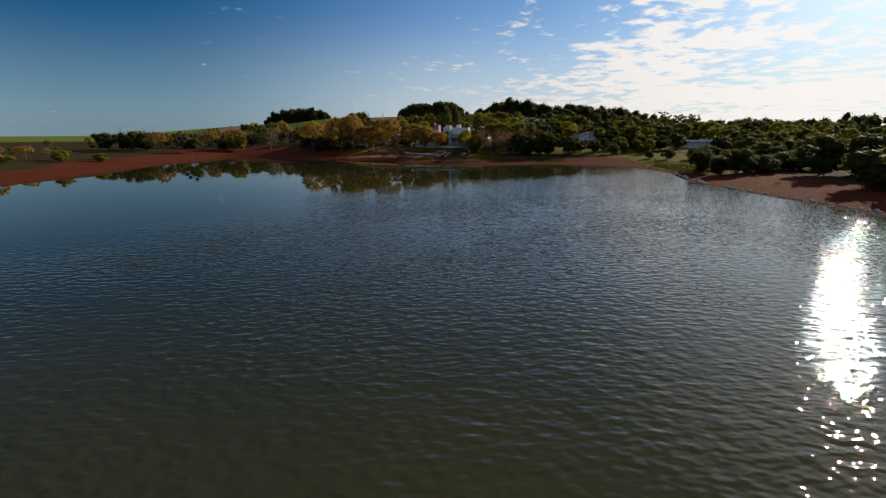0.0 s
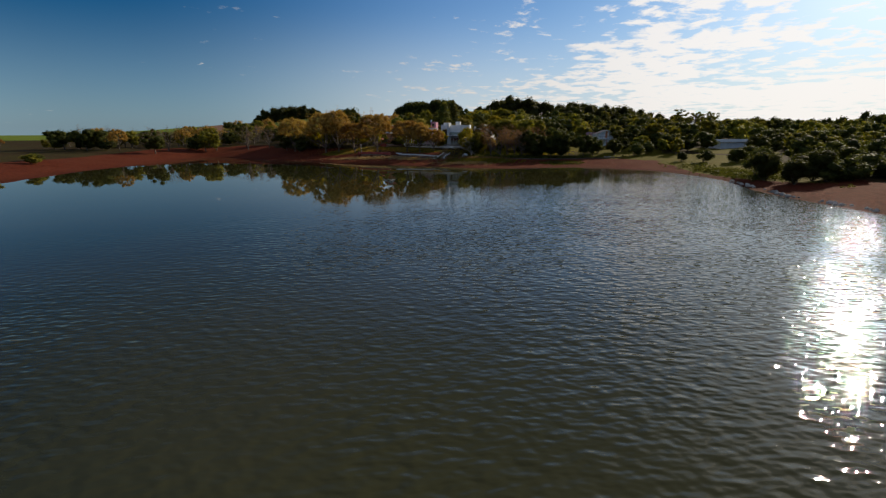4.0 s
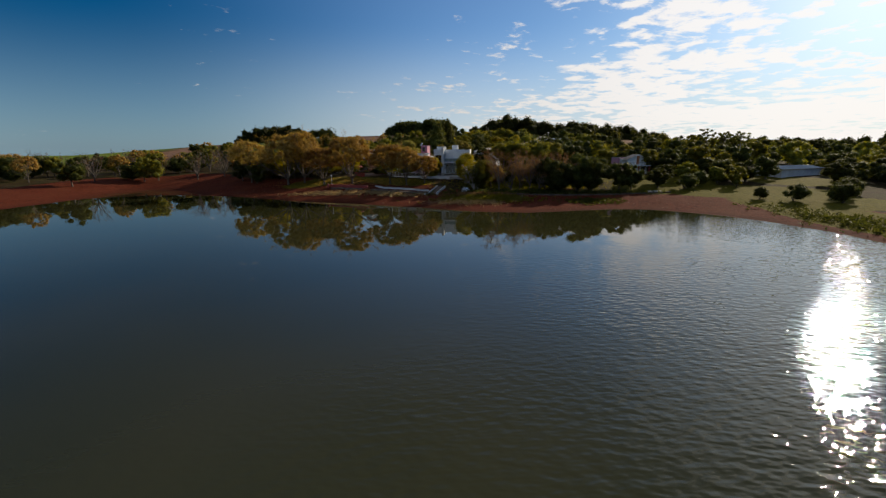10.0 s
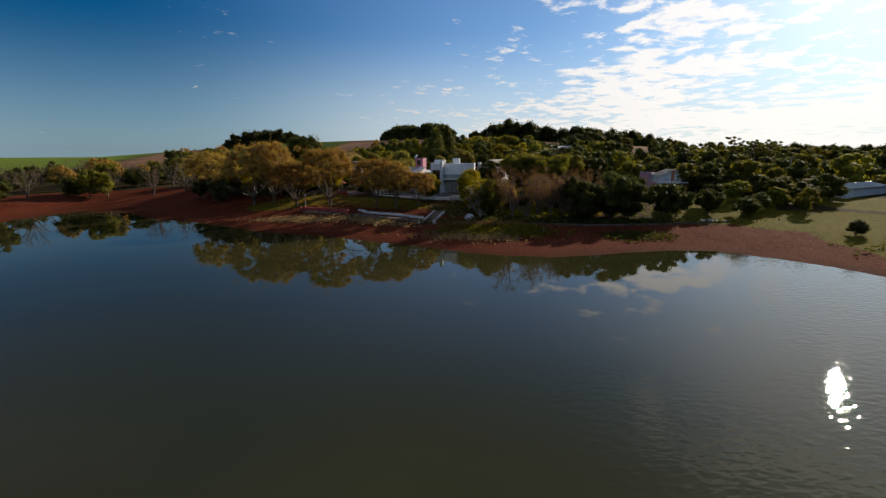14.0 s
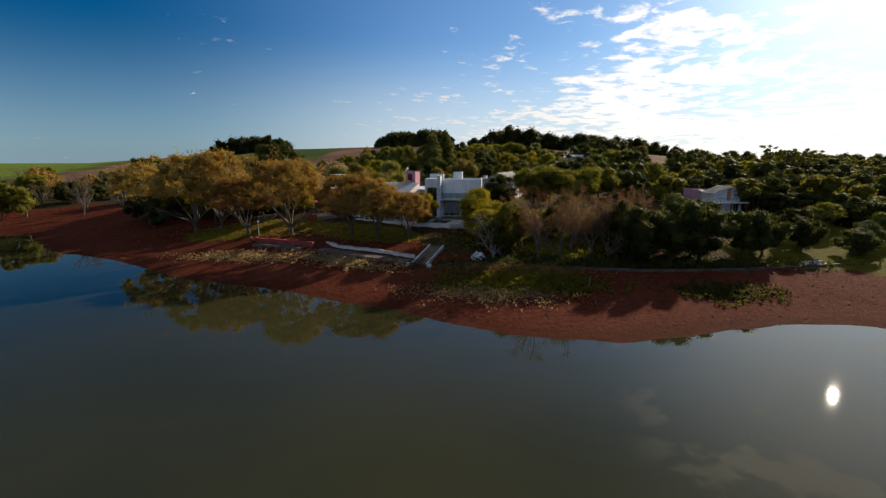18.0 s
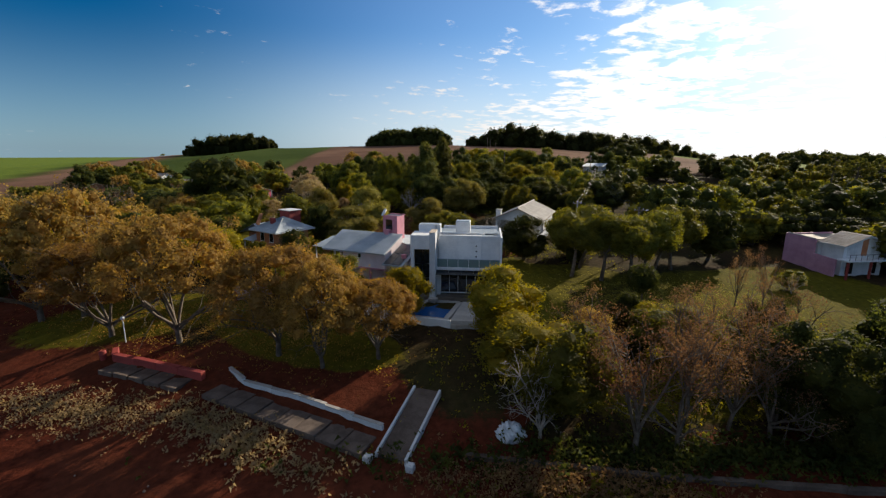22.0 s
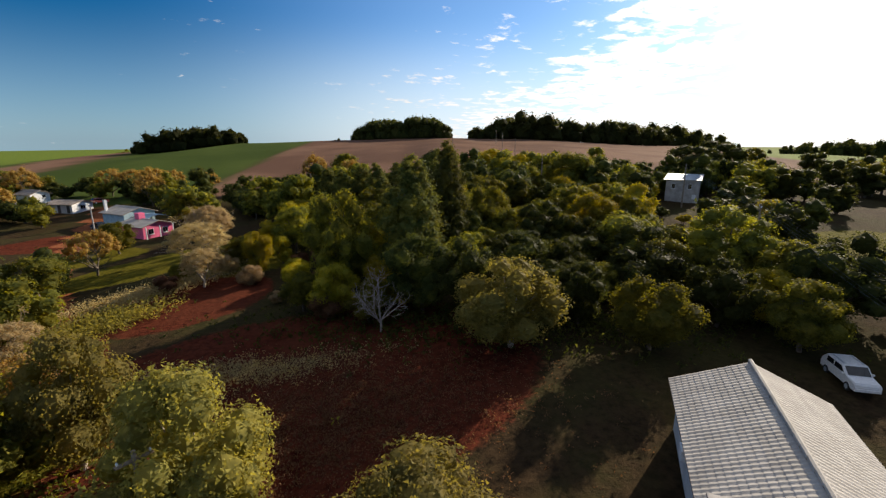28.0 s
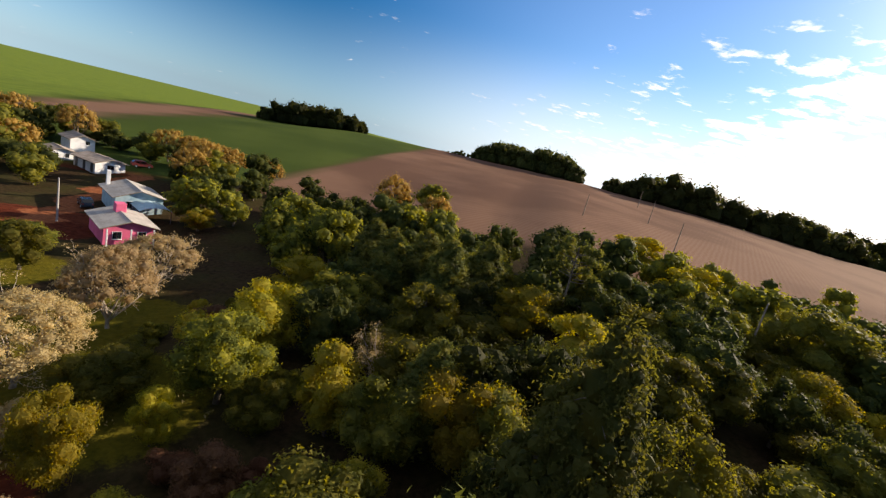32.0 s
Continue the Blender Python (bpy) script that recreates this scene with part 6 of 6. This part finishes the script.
ob = thing("concrete_steps", "short concrete steps at the end of the bank wall", "steps", pose(50.6, 238.2, ground_z(50.6, 238.2), 0, 0, 5))
for k in range(3):
    part("step", box(-1.6, 1.6, k * .45, k * .45 + .47, -.8, .15 + k * .18), CONCRETE, ob)

# ---- pools, terraces and fences ----
def slab_polygon(name, pts, z0, z1, mat, parent):
    bm = bmesh.new()
    lo = [bm.verts.new((x, y, z0)) for x, y in pts]
    hi = [bm.verts.new((x, y, z1)) for x, y in pts]
    bm.faces.new(lo[::-1])
    bm.faces.new(hi)
    for k in range(len(pts)):
        bm.faces.new((lo[k], lo[(k + 1) % len(pts)], hi[(k + 1) % len(pts)], hi[k]))
    bmesh.ops.recalc_face_normals(bm, faces=bm.faces[:])
    return part(name, bm, mat, parent)


def strip(a, b, wide, z0, z1, name, mat, parent):
    a, b = Vector((*a, 0)), Vector((*b, 0))
    t = math.atan2(b.y - a.y, b.x - a.x)
    m = Matrix.LocRotScale(((a.x + b.x) / 2, (a.y + b.y) / 2, 0), Euler((0, 0, t)), None)
    return part(name, box(-(b - a).length / 2, (b - a).length / 2, -wide / 2, wide / 2, z0, z1), mat, parent, at=m)


POOL_WATER = glass_material("pool_water", (.015, .11, .36), .03)
ob = thing("swimming_pool", "blue swimming pool with pale coping and a white retaining wall", "pool", pose(0, 0, 0))
pts = [(.6, 263.0), (4.0, 262.2), (2.2, 256.9), (-3.4, 258.7)]
slab_polygon("pool_floor", pts, 2.2, 3.1, BLUE_TILE, ob)
slab_polygon("pool_water", pts, 3.11, 3.62, POOL_WATER, ob)
for k in range(4):
    strip(pts[k], pts[(k + 1) % 4], .55, 3.0, 3.86, "coping", PAVING, ob)
strip((-5.2, 258.9), (2.7, 256.35), .3, .8, 3.95, "retaining_wall", WHITE, ob)
strip((2.7, 256.35), (7.2, 255.6), .3, .8, 3.5, "retaining_wall", CONCRETE, ob)
ob = thing("pool_terrace", "dark paved terrace between the white house and the pool", "terrace", pose(0, 0, 0))
slab_polygon("paving", [(-1.9, 264.2), (-2.4, 262.2), (.3, 263.4), (4.4, 262.5), (8.3, 261.8), (8.5, 263.4), (-1.6, 264.8)], 2.5, 4.2, DECK, ob)
slab_polygon("paving", [(4.35, 262.4), (8.3, 261.7), (7.2, 255.9), (2.65, 256.6)], 1.6, 3.84, PAVING, ob)
slab_polygon("paving", [(-2.5, 262.1), (.2, 263.2), (-3.7, 258.7), (-5.0, 259.2)], 1.6, 3.83, PAVING, ob)
ob = thing("garden_pool", "small blue garden pool with a rounded end", "pool", pose(-6.3, 262.7, 3.45, 0, 0, 28))
ring = [(1.25 * math.cos(a) * 1.3, 1.25 * math.sin(a)) for a in np.linspace(0, 2 * math.pi, 24, endpoint=False)]
slab_polygon("pool_edge", [(x * 1.16, y * 1.18) for x, y in ring], -.9, .3, BLUEWALL, ob)
slab_polygon("pool_water", ring, .2, .325, POOL_WATER, ob)
ob = thing("garden_terrace", "pale paved garden terrace behind a white railing", "terrace", pose(0, 0, 0))
slab_polygon("paving", [(-14.3, 264.9), (-5.6, 259.9), (-3.0, 266.9), (-10.2, 270.0)], 1.6, 3.62, PAVING, ob)
slab_polygon("lawn_patch", [(-12.0, 266.2), (-8.6, 264.2), (-6.4, 267.4), (-9.6, 269.2)], 3.4, 3.66, DECK, ob)
strip((-14.6, 264.9), (-5.7, 259.7), .25, .8, 3.75, "retaining_wall", WHITE, ob)
for k in range(5):
    m = pose(-7.0 - .35 * k, 265.0 + 1.0 * k, 3.66, 0, 0, 20)
    part("stepping_stone", box(-.45, .45, -.3, .3, -.05, .05), PAVING, ob, at=m)


ob = thing("paved_yard", "worn pinkish paved yard behind a low red kerb", "yard", pose(0, 0, 0))
zy = max(ground_z(x, y) for x, y in ((-24, 267.5), (-18.5, 270.5), (-16, 267), (-21, 264.5)))
slab_polygon("paving", [(-24.5, 267.8), (-18.8, 270.8), (-16, 267), (-21.4, 264.2)], zy - 1.2, zy + .06, YARD, ob)
strip((-24.7, 267.7), (-21.5, 264.0), .3, zy - 1.2, zy + .5, "kerb", REDPAINT, ob)
strip((-18.7, 271.0), (-15.9, 267.2), .25, zy - 1.2, zy + .35, "kerb", REDPAINT, ob)


def railing(name, label, a, b, z0, z1, mat, step=1.2, high=1.0):
    ob = thing(name, label, "fence", pose(a[0], a[1], z0))
    run = math.hypot(b[0] - a[0], b[1] - a[1])
    n = max(1, round(run / step))
    for k in range(n + 1):
        t = k / n
        x, y, z = (b[0] - a[0]) * t, (b[1] - a[1]) * t, (z1 - z0) * t
        part("post", box(x - .04, x + .04, y - .04, y + .04, z - .3, z + high, bevel=.008), mat, ob)
    for h in (.35, .68, high):
        part("rail", tube([(0, 0, h), (b[0] - a[0], b[1] - a[1], z1 - z0 + h)], [.025, .025], 6), mat, ob)
    return ob


railing("railing", "white metal railing on the garden terrace wall", (-14.6, 264.9), (-5.7, 259.7), 3.75, 3.75, WHITE)
railing("railing", "white metal railing between the two gardens", (-5.7, 259.7), (-2.7, 267.6), 3.7, 4.3, WHITE)
railing("railing", "dark rail along the lawn beside the white house", (7.2, 255.9), (8.6, 263.2), 3.7, 4.3, METAL_DARK)
ob = thing("garden_bench", "white garden bench and arch on the terrace", "bench", pose(-14.6, 266.2, 3.62, 0, 0, 60))
part("seat", box(-.8, .8, -.25, .25, .4, .46), WHITE, ob)
part("backrest", box(-.8, .8, .2, .25, .46, 1.0), WHITE, ob)
for x in (-.7, .7):
    for y in (-.2, .2):
        part("leg", box(x - .03, x + .03, y - .03, y + .03, 0, .4, bevel=.005), WHITE, ob)
ob = thing("red_parasol", "small red garden parasol", "parasol", pose(-24.6, 274.5, ground_z(-24.6, 274.5)))
part("pole", tube([(0, 0, -.2), (0, 0, 2.3)], [.03, .03], 6), WHITE, ob)
part("canopy", tube([(0, 0, 1.9), (0, 0, 2.15), (0, 0, 2.4)], [1.1, .7, .05], 10), REDPAINT, ob)

# ---- power poles and wires ----
def power_pole(x, y, high, mat, label, arm=1.6, turn=0.0, lamp=False):
    ob = thing("power_pole", label, "pole", pose(x, y, ground_z(x, y), 0, 0, turn))
    part("shaft", tube([(0, 0, -.8), (0, 0, high * .5), (0, 0, high)], [.17, .14, .10], 8), mat, ob)
    if arm:
        c = part("crossarm", box(-arm / 2, arm / 2, -.07, .07, high - .5, high - .36), WOOD, ob)
        for k in range(3):
            u = (k - 1) * arm * .42
            part("insulator", tube([(u, 0, high - .36), (u, 0, high - .28), (u, 0, high - .2)], [.04, .06, .03], 8), TARP, c)
    if lamp:
        part("lamp_arm", tube([(0, 0, high - .9), (.9, 0, high - .5), (1.4, 0, high - .5)], [.03, .03, .03], 6), METAL_ROOF, ob)
        part("lamp_head", box(1.3, 1.8, -.12, .12, high - .58, high - .46), TARP, ob)
    return Vector((x, y, ground_z(x, y) + high - .2))


def wires(a, b, spread=.6, sag=.9, count=3):
    ob = thing("power_line", "thin sagging overhead power wires between two poles", "wire", pose(*a))
    side = Vector((b.y - a.y, a.x - b.x, 0)).normalized()
    for k in range(count):
        off = side * (k - (count - 1) / 2) * spread
        pts = []
        for j in range(13):
            t = j / 12
            p = (b - a) * t + off - Vector((0, 0, 4 * sag * t * (1 - t) + .06 * k))
            pts.append(p)
        part("cable", tube(pts, [.012] * 13, 4), WIRE, ob)


p1 = power_pole(23.0, 281.5, 8.3, CONCRETE, "grey concrete power pole beside the lane", 1.4)
p2 = power_pole(32.5, 281.4, 7.6, WOOD, "wooden power pole with a crossarm and street lamp", 2.0, 20, True)
p3 = power_pole(44.0, 332.0, 9.0, WOOD, "wooden power pole with a crossarm among trees", 2.0, 60)
p4 = power_pole(57.0, 372.0, 9.5, WOOD, "wooden power pole near the hill house", 2.0, 60)
p5 = power_pole(96.0, 279.0, 9.0, CONCRETE, "grey concrete power pole among dark trees", 1.6)
wires(p2, p3, .7, 1.2, 4)
wires(p3, p4, .7, 1.0, 4)
wires(p1, p2, .5, .3)
wires(p2, p5, .7, 1.4, 4)
wires(p1, p3, .5, 1.2, 2)
p6 = power_pole(-11.5, 293.8, 6.9, WOOD, "leaning wooden pole with a crossarm beside the clearing", 1.5, 50)
p7 = power_pole(-36.9, 309.5, 7.2, WOOD, "plain wooden power pole beside the dirt road", 0)
p9 = power_pole(-72.6, 375.8, 7.0, CONCRETE, "pale power pole in front of the hamlet", 0)
for x, y, h in ((28.2, 382, 9.5), (33.6, 443.5, 9.0), (39, 505, 9), (45, 566, 9), (12, 470, 7)):
    power_pole(x, y, h, WOOD, "dark wooden pole standing in the ploughed field", 0)
ob = thing("guy_wire", "taut stay wire of the wooden pole", "wire", pose(-11.5, 293.8, ground_z(-11.5, 293.8)))
part("cable", tube([(0, 0, 5.6), (-2.2, -1.6, 0)], [.015, .015], 4), WIRE, ob)


# ---- cars ----
def car(x, y, turn, paint, label):
    ob = thing("car", label, "car", pose(x, y, ground_z(x, y) + .02, 0, 0, turn))
    prof = [(-2.2, .35), (2.2, .35), (2.25, .75), (2.1, .95), (1.15, 1.08), (.45, 1.62), (-1.5, 1.66), (-2.1, 1.15), (-2.25, .8)]
    bm = prism(prof, -.86, .86)
    bmesh.ops.bevel(bm, geom=bm.edges[:], offset=.06, segments=2, affect="EDGES")
    part("body", bm, paint, ob)
    part("windscreen", prism([(.50, 1.56), (1.12, 1.10), (1.15, 1.13), (.54, 1.60)], -.72, .72), GLASS, ob)
    part("rear_window", prism([(-1.55, 1.60), (-2.05, 1.18), (-2.08, 1.22), (-1.58, 1.63)], -.68, .68), GLASS, ob)
    for s in (-1, 1):
        for a, b in ((-1.42, -.55), (-.45, .40)):
            lo, hi = sorted((s * .855, s * .875))
            part("side_window", prism([(a, 1.12), (b + (.45 if b > 0 else 0), 1.12), (b, 1.52), (a + .1, 1.54)], lo, hi), GLASS, ob)
        part("roof_rail", box(-1.3, .3, s * .62 - .02, s * .62 + .02, 1.66, 1.71, bevel=.008), METAL_ROOF, ob)
        part("mirror", box(.72, .9, s * .98 - .1, s * .98 + .1, 1.05, 1.2, bevel=.03), paint, ob)
        part("headlight", box(2.08, 2.2, s * .62 - .18, s * .62 + .18, .72, .86), TARP, ob)
        part("tail_light", box(-2.24, -2.12, s * .68 - .12, s * .68 + .12, .8, 1.1), REDPAINT, ob)
        for u in (-1.35, 1.38):
            w = part("wheel", tube([(u, s * .74, .33), (u, s * .90, .33)], [.33, .33], 18), TYRE, ob)
            part("rim", tube([(u, s * .895, .33), (u, s * .92, .33)], [.2, .18], 12), METAL_ROOF, w)
    part("bumper", box(2.15, 2.3, -.8, .8, .38, .6), paint, ob)
    part("number_plate", box(2.3, 2.315, -.25, .25, .45, .56, bevel=.004), TARP, ob)


car(33.8, 306.9, -106, CARPAINT, "white estate car parked on the dark yard beside the hut")
car(-50.5, 298.0, 25, CARPAINT, "white car parked on the grass beside the salmon cottage")
car(-78.0, 384.5, 150, CARPAINT_DARK, "dark car parked beside the blue house")
car(-98.0, 414.0, 60, REDPAINT, "red car parked on the dirt road of the hamlet")


# ---- veranda furniture ----
def veranda_furniture():
    base = pose(17.9, 293.9, 6.24, 0, 0, -23)
    table = thing("veranda_table", "white veranda table with a blue cloth", "table", base @ pose(-1.0, -5.2, 0))
    part("tabletop", box(-.9, .9, -.5, .5, .7, .76), WHITE, table)
    part("cloth", box(-.95, .95, -.55, .55, .765, .8), PLASTIC_BLUE, table, "blue cloth")
    for x in (-.8, .8):
        for y in (-.4, .4):
            part("leg", box(x - .03, x + .03, y - .03, y + .03, 0, .7, bevel=.005), WHITE, table)
    first = thing("chair", "white plastic veranda chair", "chair", base @ pose(.4, -5.9, 0, 0, 0, 20), "veranda chairs")
    part("seat", box(-.22, .22, -.22, .22, .42, .46), WHITE, first)
    part("backrest", box(-.22, .22, .19, .23, .46, .9), WHITE, first)
    for x in (-.19, .19):
        for y in (-.19, .19):
            part("leg", box(x - .02, x + .02, y - .02, y + .02, 0, .42, bevel=.004), WHITE, first)
    for x, y, r in ((-2.6, -5.4, 80), (-2.2, -6.2, 140), (1.4, -4.6, 0), (-.9, -6.3, 185)):
        copy_thing(first, base @ pose(x, y, 0, 0, 0, r))


veranda_furniture()


# ---- low growth ----
def low_growth(name, label, count, place, height, mat, seed, size=.16, lean=.5, category="weeds"):
    """Weeds, dry grass or twigs as one mass; place gives a random spot."""
    rng = np.random.default_rng(seed)
    geo = Geo()
    xy = np.array([place(rng) for _ in range(count)])
    z = land_height(xy[:, 0], xy[:, 1])
    h = height * rng.uniform(.4, 1.3, count)
    per = 6
    c = np.repeat(np.stack([xy[:, 0], xy[:, 1], z], 1), per, 0)
    hh = np.repeat(h, per)
    c += np.stack([rng.normal(0, .22, len(c)), rng.normal(0, .22, len(c)), hh * rng.uniform(.1, 1.0, len(c))], 1)
    leaves(geo, c, np.tile((0, -.2, .5), (len(c), 1)), size, rng, lean + .6, .5)
    ob = new(name, geo.data(name, mat))
    tagged(ob, label, category, kind="stuff")


def blot(cx, cy, rx, ry, turn=0.0):
    c, s = math.cos(turn), math.sin(turn)
    def place(rng):
        u, v = rng.normal(0, .5, 2)
        u, v = u * rx, v * ry
        return cx + u * c - v * s, cy + u * s + v * c
    return place


low_growth("bank_weeds", "grey-green weeds spreading over the red bank", 1500, blot(10, 233.0, 9, 4.0, -.1), .5, LEAF_MID, 21, .22)
low_growth("bank_weeds", "patch of weeds on the bank near the steps", 380, blot(33, 230, 6, 3), .35, LEAF_DARK, 22, .2)
low_growth("dry_grass", "tufts of dry straw-coloured grass on the bank", 700, blot(-27, 247, 11, 2.2, -.25), .3, LEAF_GREY, 23, .12)
low_growth("dry_grass", "dry grass at the foot of the quay", 500, blot(-13, 243, 8, 2.0, -.5), .35, LEAF_GREY, 24)
low_growth("dry_brush", "russet dry brush covering the clearing", 3600, blot(-6, 304, 14, 8, .3), .5, LEAF_RED, 25, .085)
# dry stalks, their pale colour also stands for a streak of sun
low_growth("dry_brush", "pale straw-coloured stalks standing for a sunlit streak on the clearing's red earth", 1500, blot(-15, 311.5, 11, 2.6, .15), .75, LEAF_GREY, 38, .085)
low_growth("dry_brush", "yellow-green shrubs between the road and the clearing", 1300, blot(-35, 323, 7, 3.5, .9), 1.3, LEAF_OLIVE, 39, .15)
low_growth("dry_brush", "straw-coloured reeds along the edge of the clearing", 1900, blot(-36, 333, 12, 3.4, .85), 1.0, LEAF_GREY, 26, .12)
low_growth("undergrowth", "dark undergrowth at the wood's edge", 1800, blot(8, 318, 24, 6, -.1), .9, LEAF_DARK, 27, .18)
low_growth("undergrowth", "brambles and grass round the houses", 1800, blot(0, 283, 26, 7), .6, LEAF_MID, 28, .14)
low_growth("undergrowth", "garden undergrowth on the slope", 1500, blot(22, 249, 16, 6), .5, LEAF_MID, 29, .14)
low_growth("spit_shrubs", "low shrubs and sedge on the spit", 500, blot(62, 198, 5, 17), .6, LEAF_DARK, 30, .25)
low_growth("undergrowth", "bushy ground cover beside the dirt road", 1500, blot(-19, 293, 9, 8), .5, LEAF_MID, 31, .2)
low_growth("bank_scrub", "dark scrub under the trees along the bank wall", 1500, blot(24, 239.5, 26, 1.8, -.03), .8, LEAF_DARK, 32, .2)
low_growth("bank_scrub", "russet twigs and dry stalks on the bank", 900, blot(9, 237.5, 9, 2.0, -.15), .7, LEAF_RED, 33, .12)
low_growth("bank_weeds", "tall yellowish weeds and stalks on the red bank", 700, blot(6, 229.5, 8, 3.0, -.2), .5, LEAF_GREY, 34, .12)
low_growth("lawn_grass", "rough grass on the garden slope", 1600, blot(22, 250, 18, 7), .3, LEAF_LIME, 35, .12)
low_growth("lawn_grass", "rough grass on the lawn beside the white house", 2600, blot(29, 263, 15, 9), .16, LEAF_OLIVE, 36, .06)
low_growth("leaf_litter", "fallen leaves under the autumn trees", 1500, blot(-22, 258, 22, 5, -.35), .06, LEAF_GOLD, 37, .09, category="leaves")
# stones on the bank
rng = np.random.default_rng(8)
stones = Geo()
for _ in range(150):
    x = rng.uniform(-60, 60)
    y = 221 + rng.uniform(0, 16) + max(0, -x) * .55
    if not on_land(x, y, .4):
        continue
    s = rng.uniform(.04, .11)
    lump(stones, np.array((x, y, ground_z(x, y) + s * .2)), s, rng)
tagged(new("bank_stones", stones.data("bank_stones", CLOD)), "small brown clods and stones scattered on the red bank", "stones", kind="stuff")
quay = Geo()
for (ax, ay), (bx, by) in zip(SHORE[26:32], SHORE[27:33]):
    for k in range(int(math.hypot(bx - ax, by - ay) * 1.6)):
        t = rng.uniform()
        lump(quay, np.array((ax + (bx - ax) * t + .8 + rng.normal(0, .35), ay + (by - ay) * t, WATER + .08)), rng.uniform(.15, .4), rng)
tagged(new("shore_stones", quay.data("shore_stones", CONCRETE)), "pale stones lining the water's edge of the eastern bank", "stones", kind="stuff")


# ---- clipped ball trees on the lawn ----
def ball_tree(x, y, high, radius):
    ob = thing("topiary_tree", "clipped dark green ball tree on a bare stem", "topiary", pose(x, y, ground_z(x, y)))
    part("trunk", tube([(0, 0, -.3), (.05, 0, high * .5), (0, .05, high - radius)], [.12, .10, .08], 7), BARK, ob)
    geo, rng = Geo(), np.random.default_rng(int(x * 10))
    n = 2200
    p = sphere_points(rng, n)
    r = radius * (1 + .05 * np.sin(p[:, :1] * 7) + rng.normal(0, .04, (n, 1)))
    leaves(geo, np.array((0, 0, high - radius)) + p * r, p, .11, rng, .6)
    for k in range(9):
        lump(geo, np.array((0, 0, high - radius)) + sphere_points(rng, 1)[0] * radius * .42, radius * .5, rng)
    new("crown", geo.data("crown", LEAF_DARK)).parent = ob


ball_tree(23.4, 260.0, 5.2, 1.55)
ball_tree(16.2, 278.0, 3.2, 1.1)
ball_tree(20.6, 274.5, 3.0, 1.0)
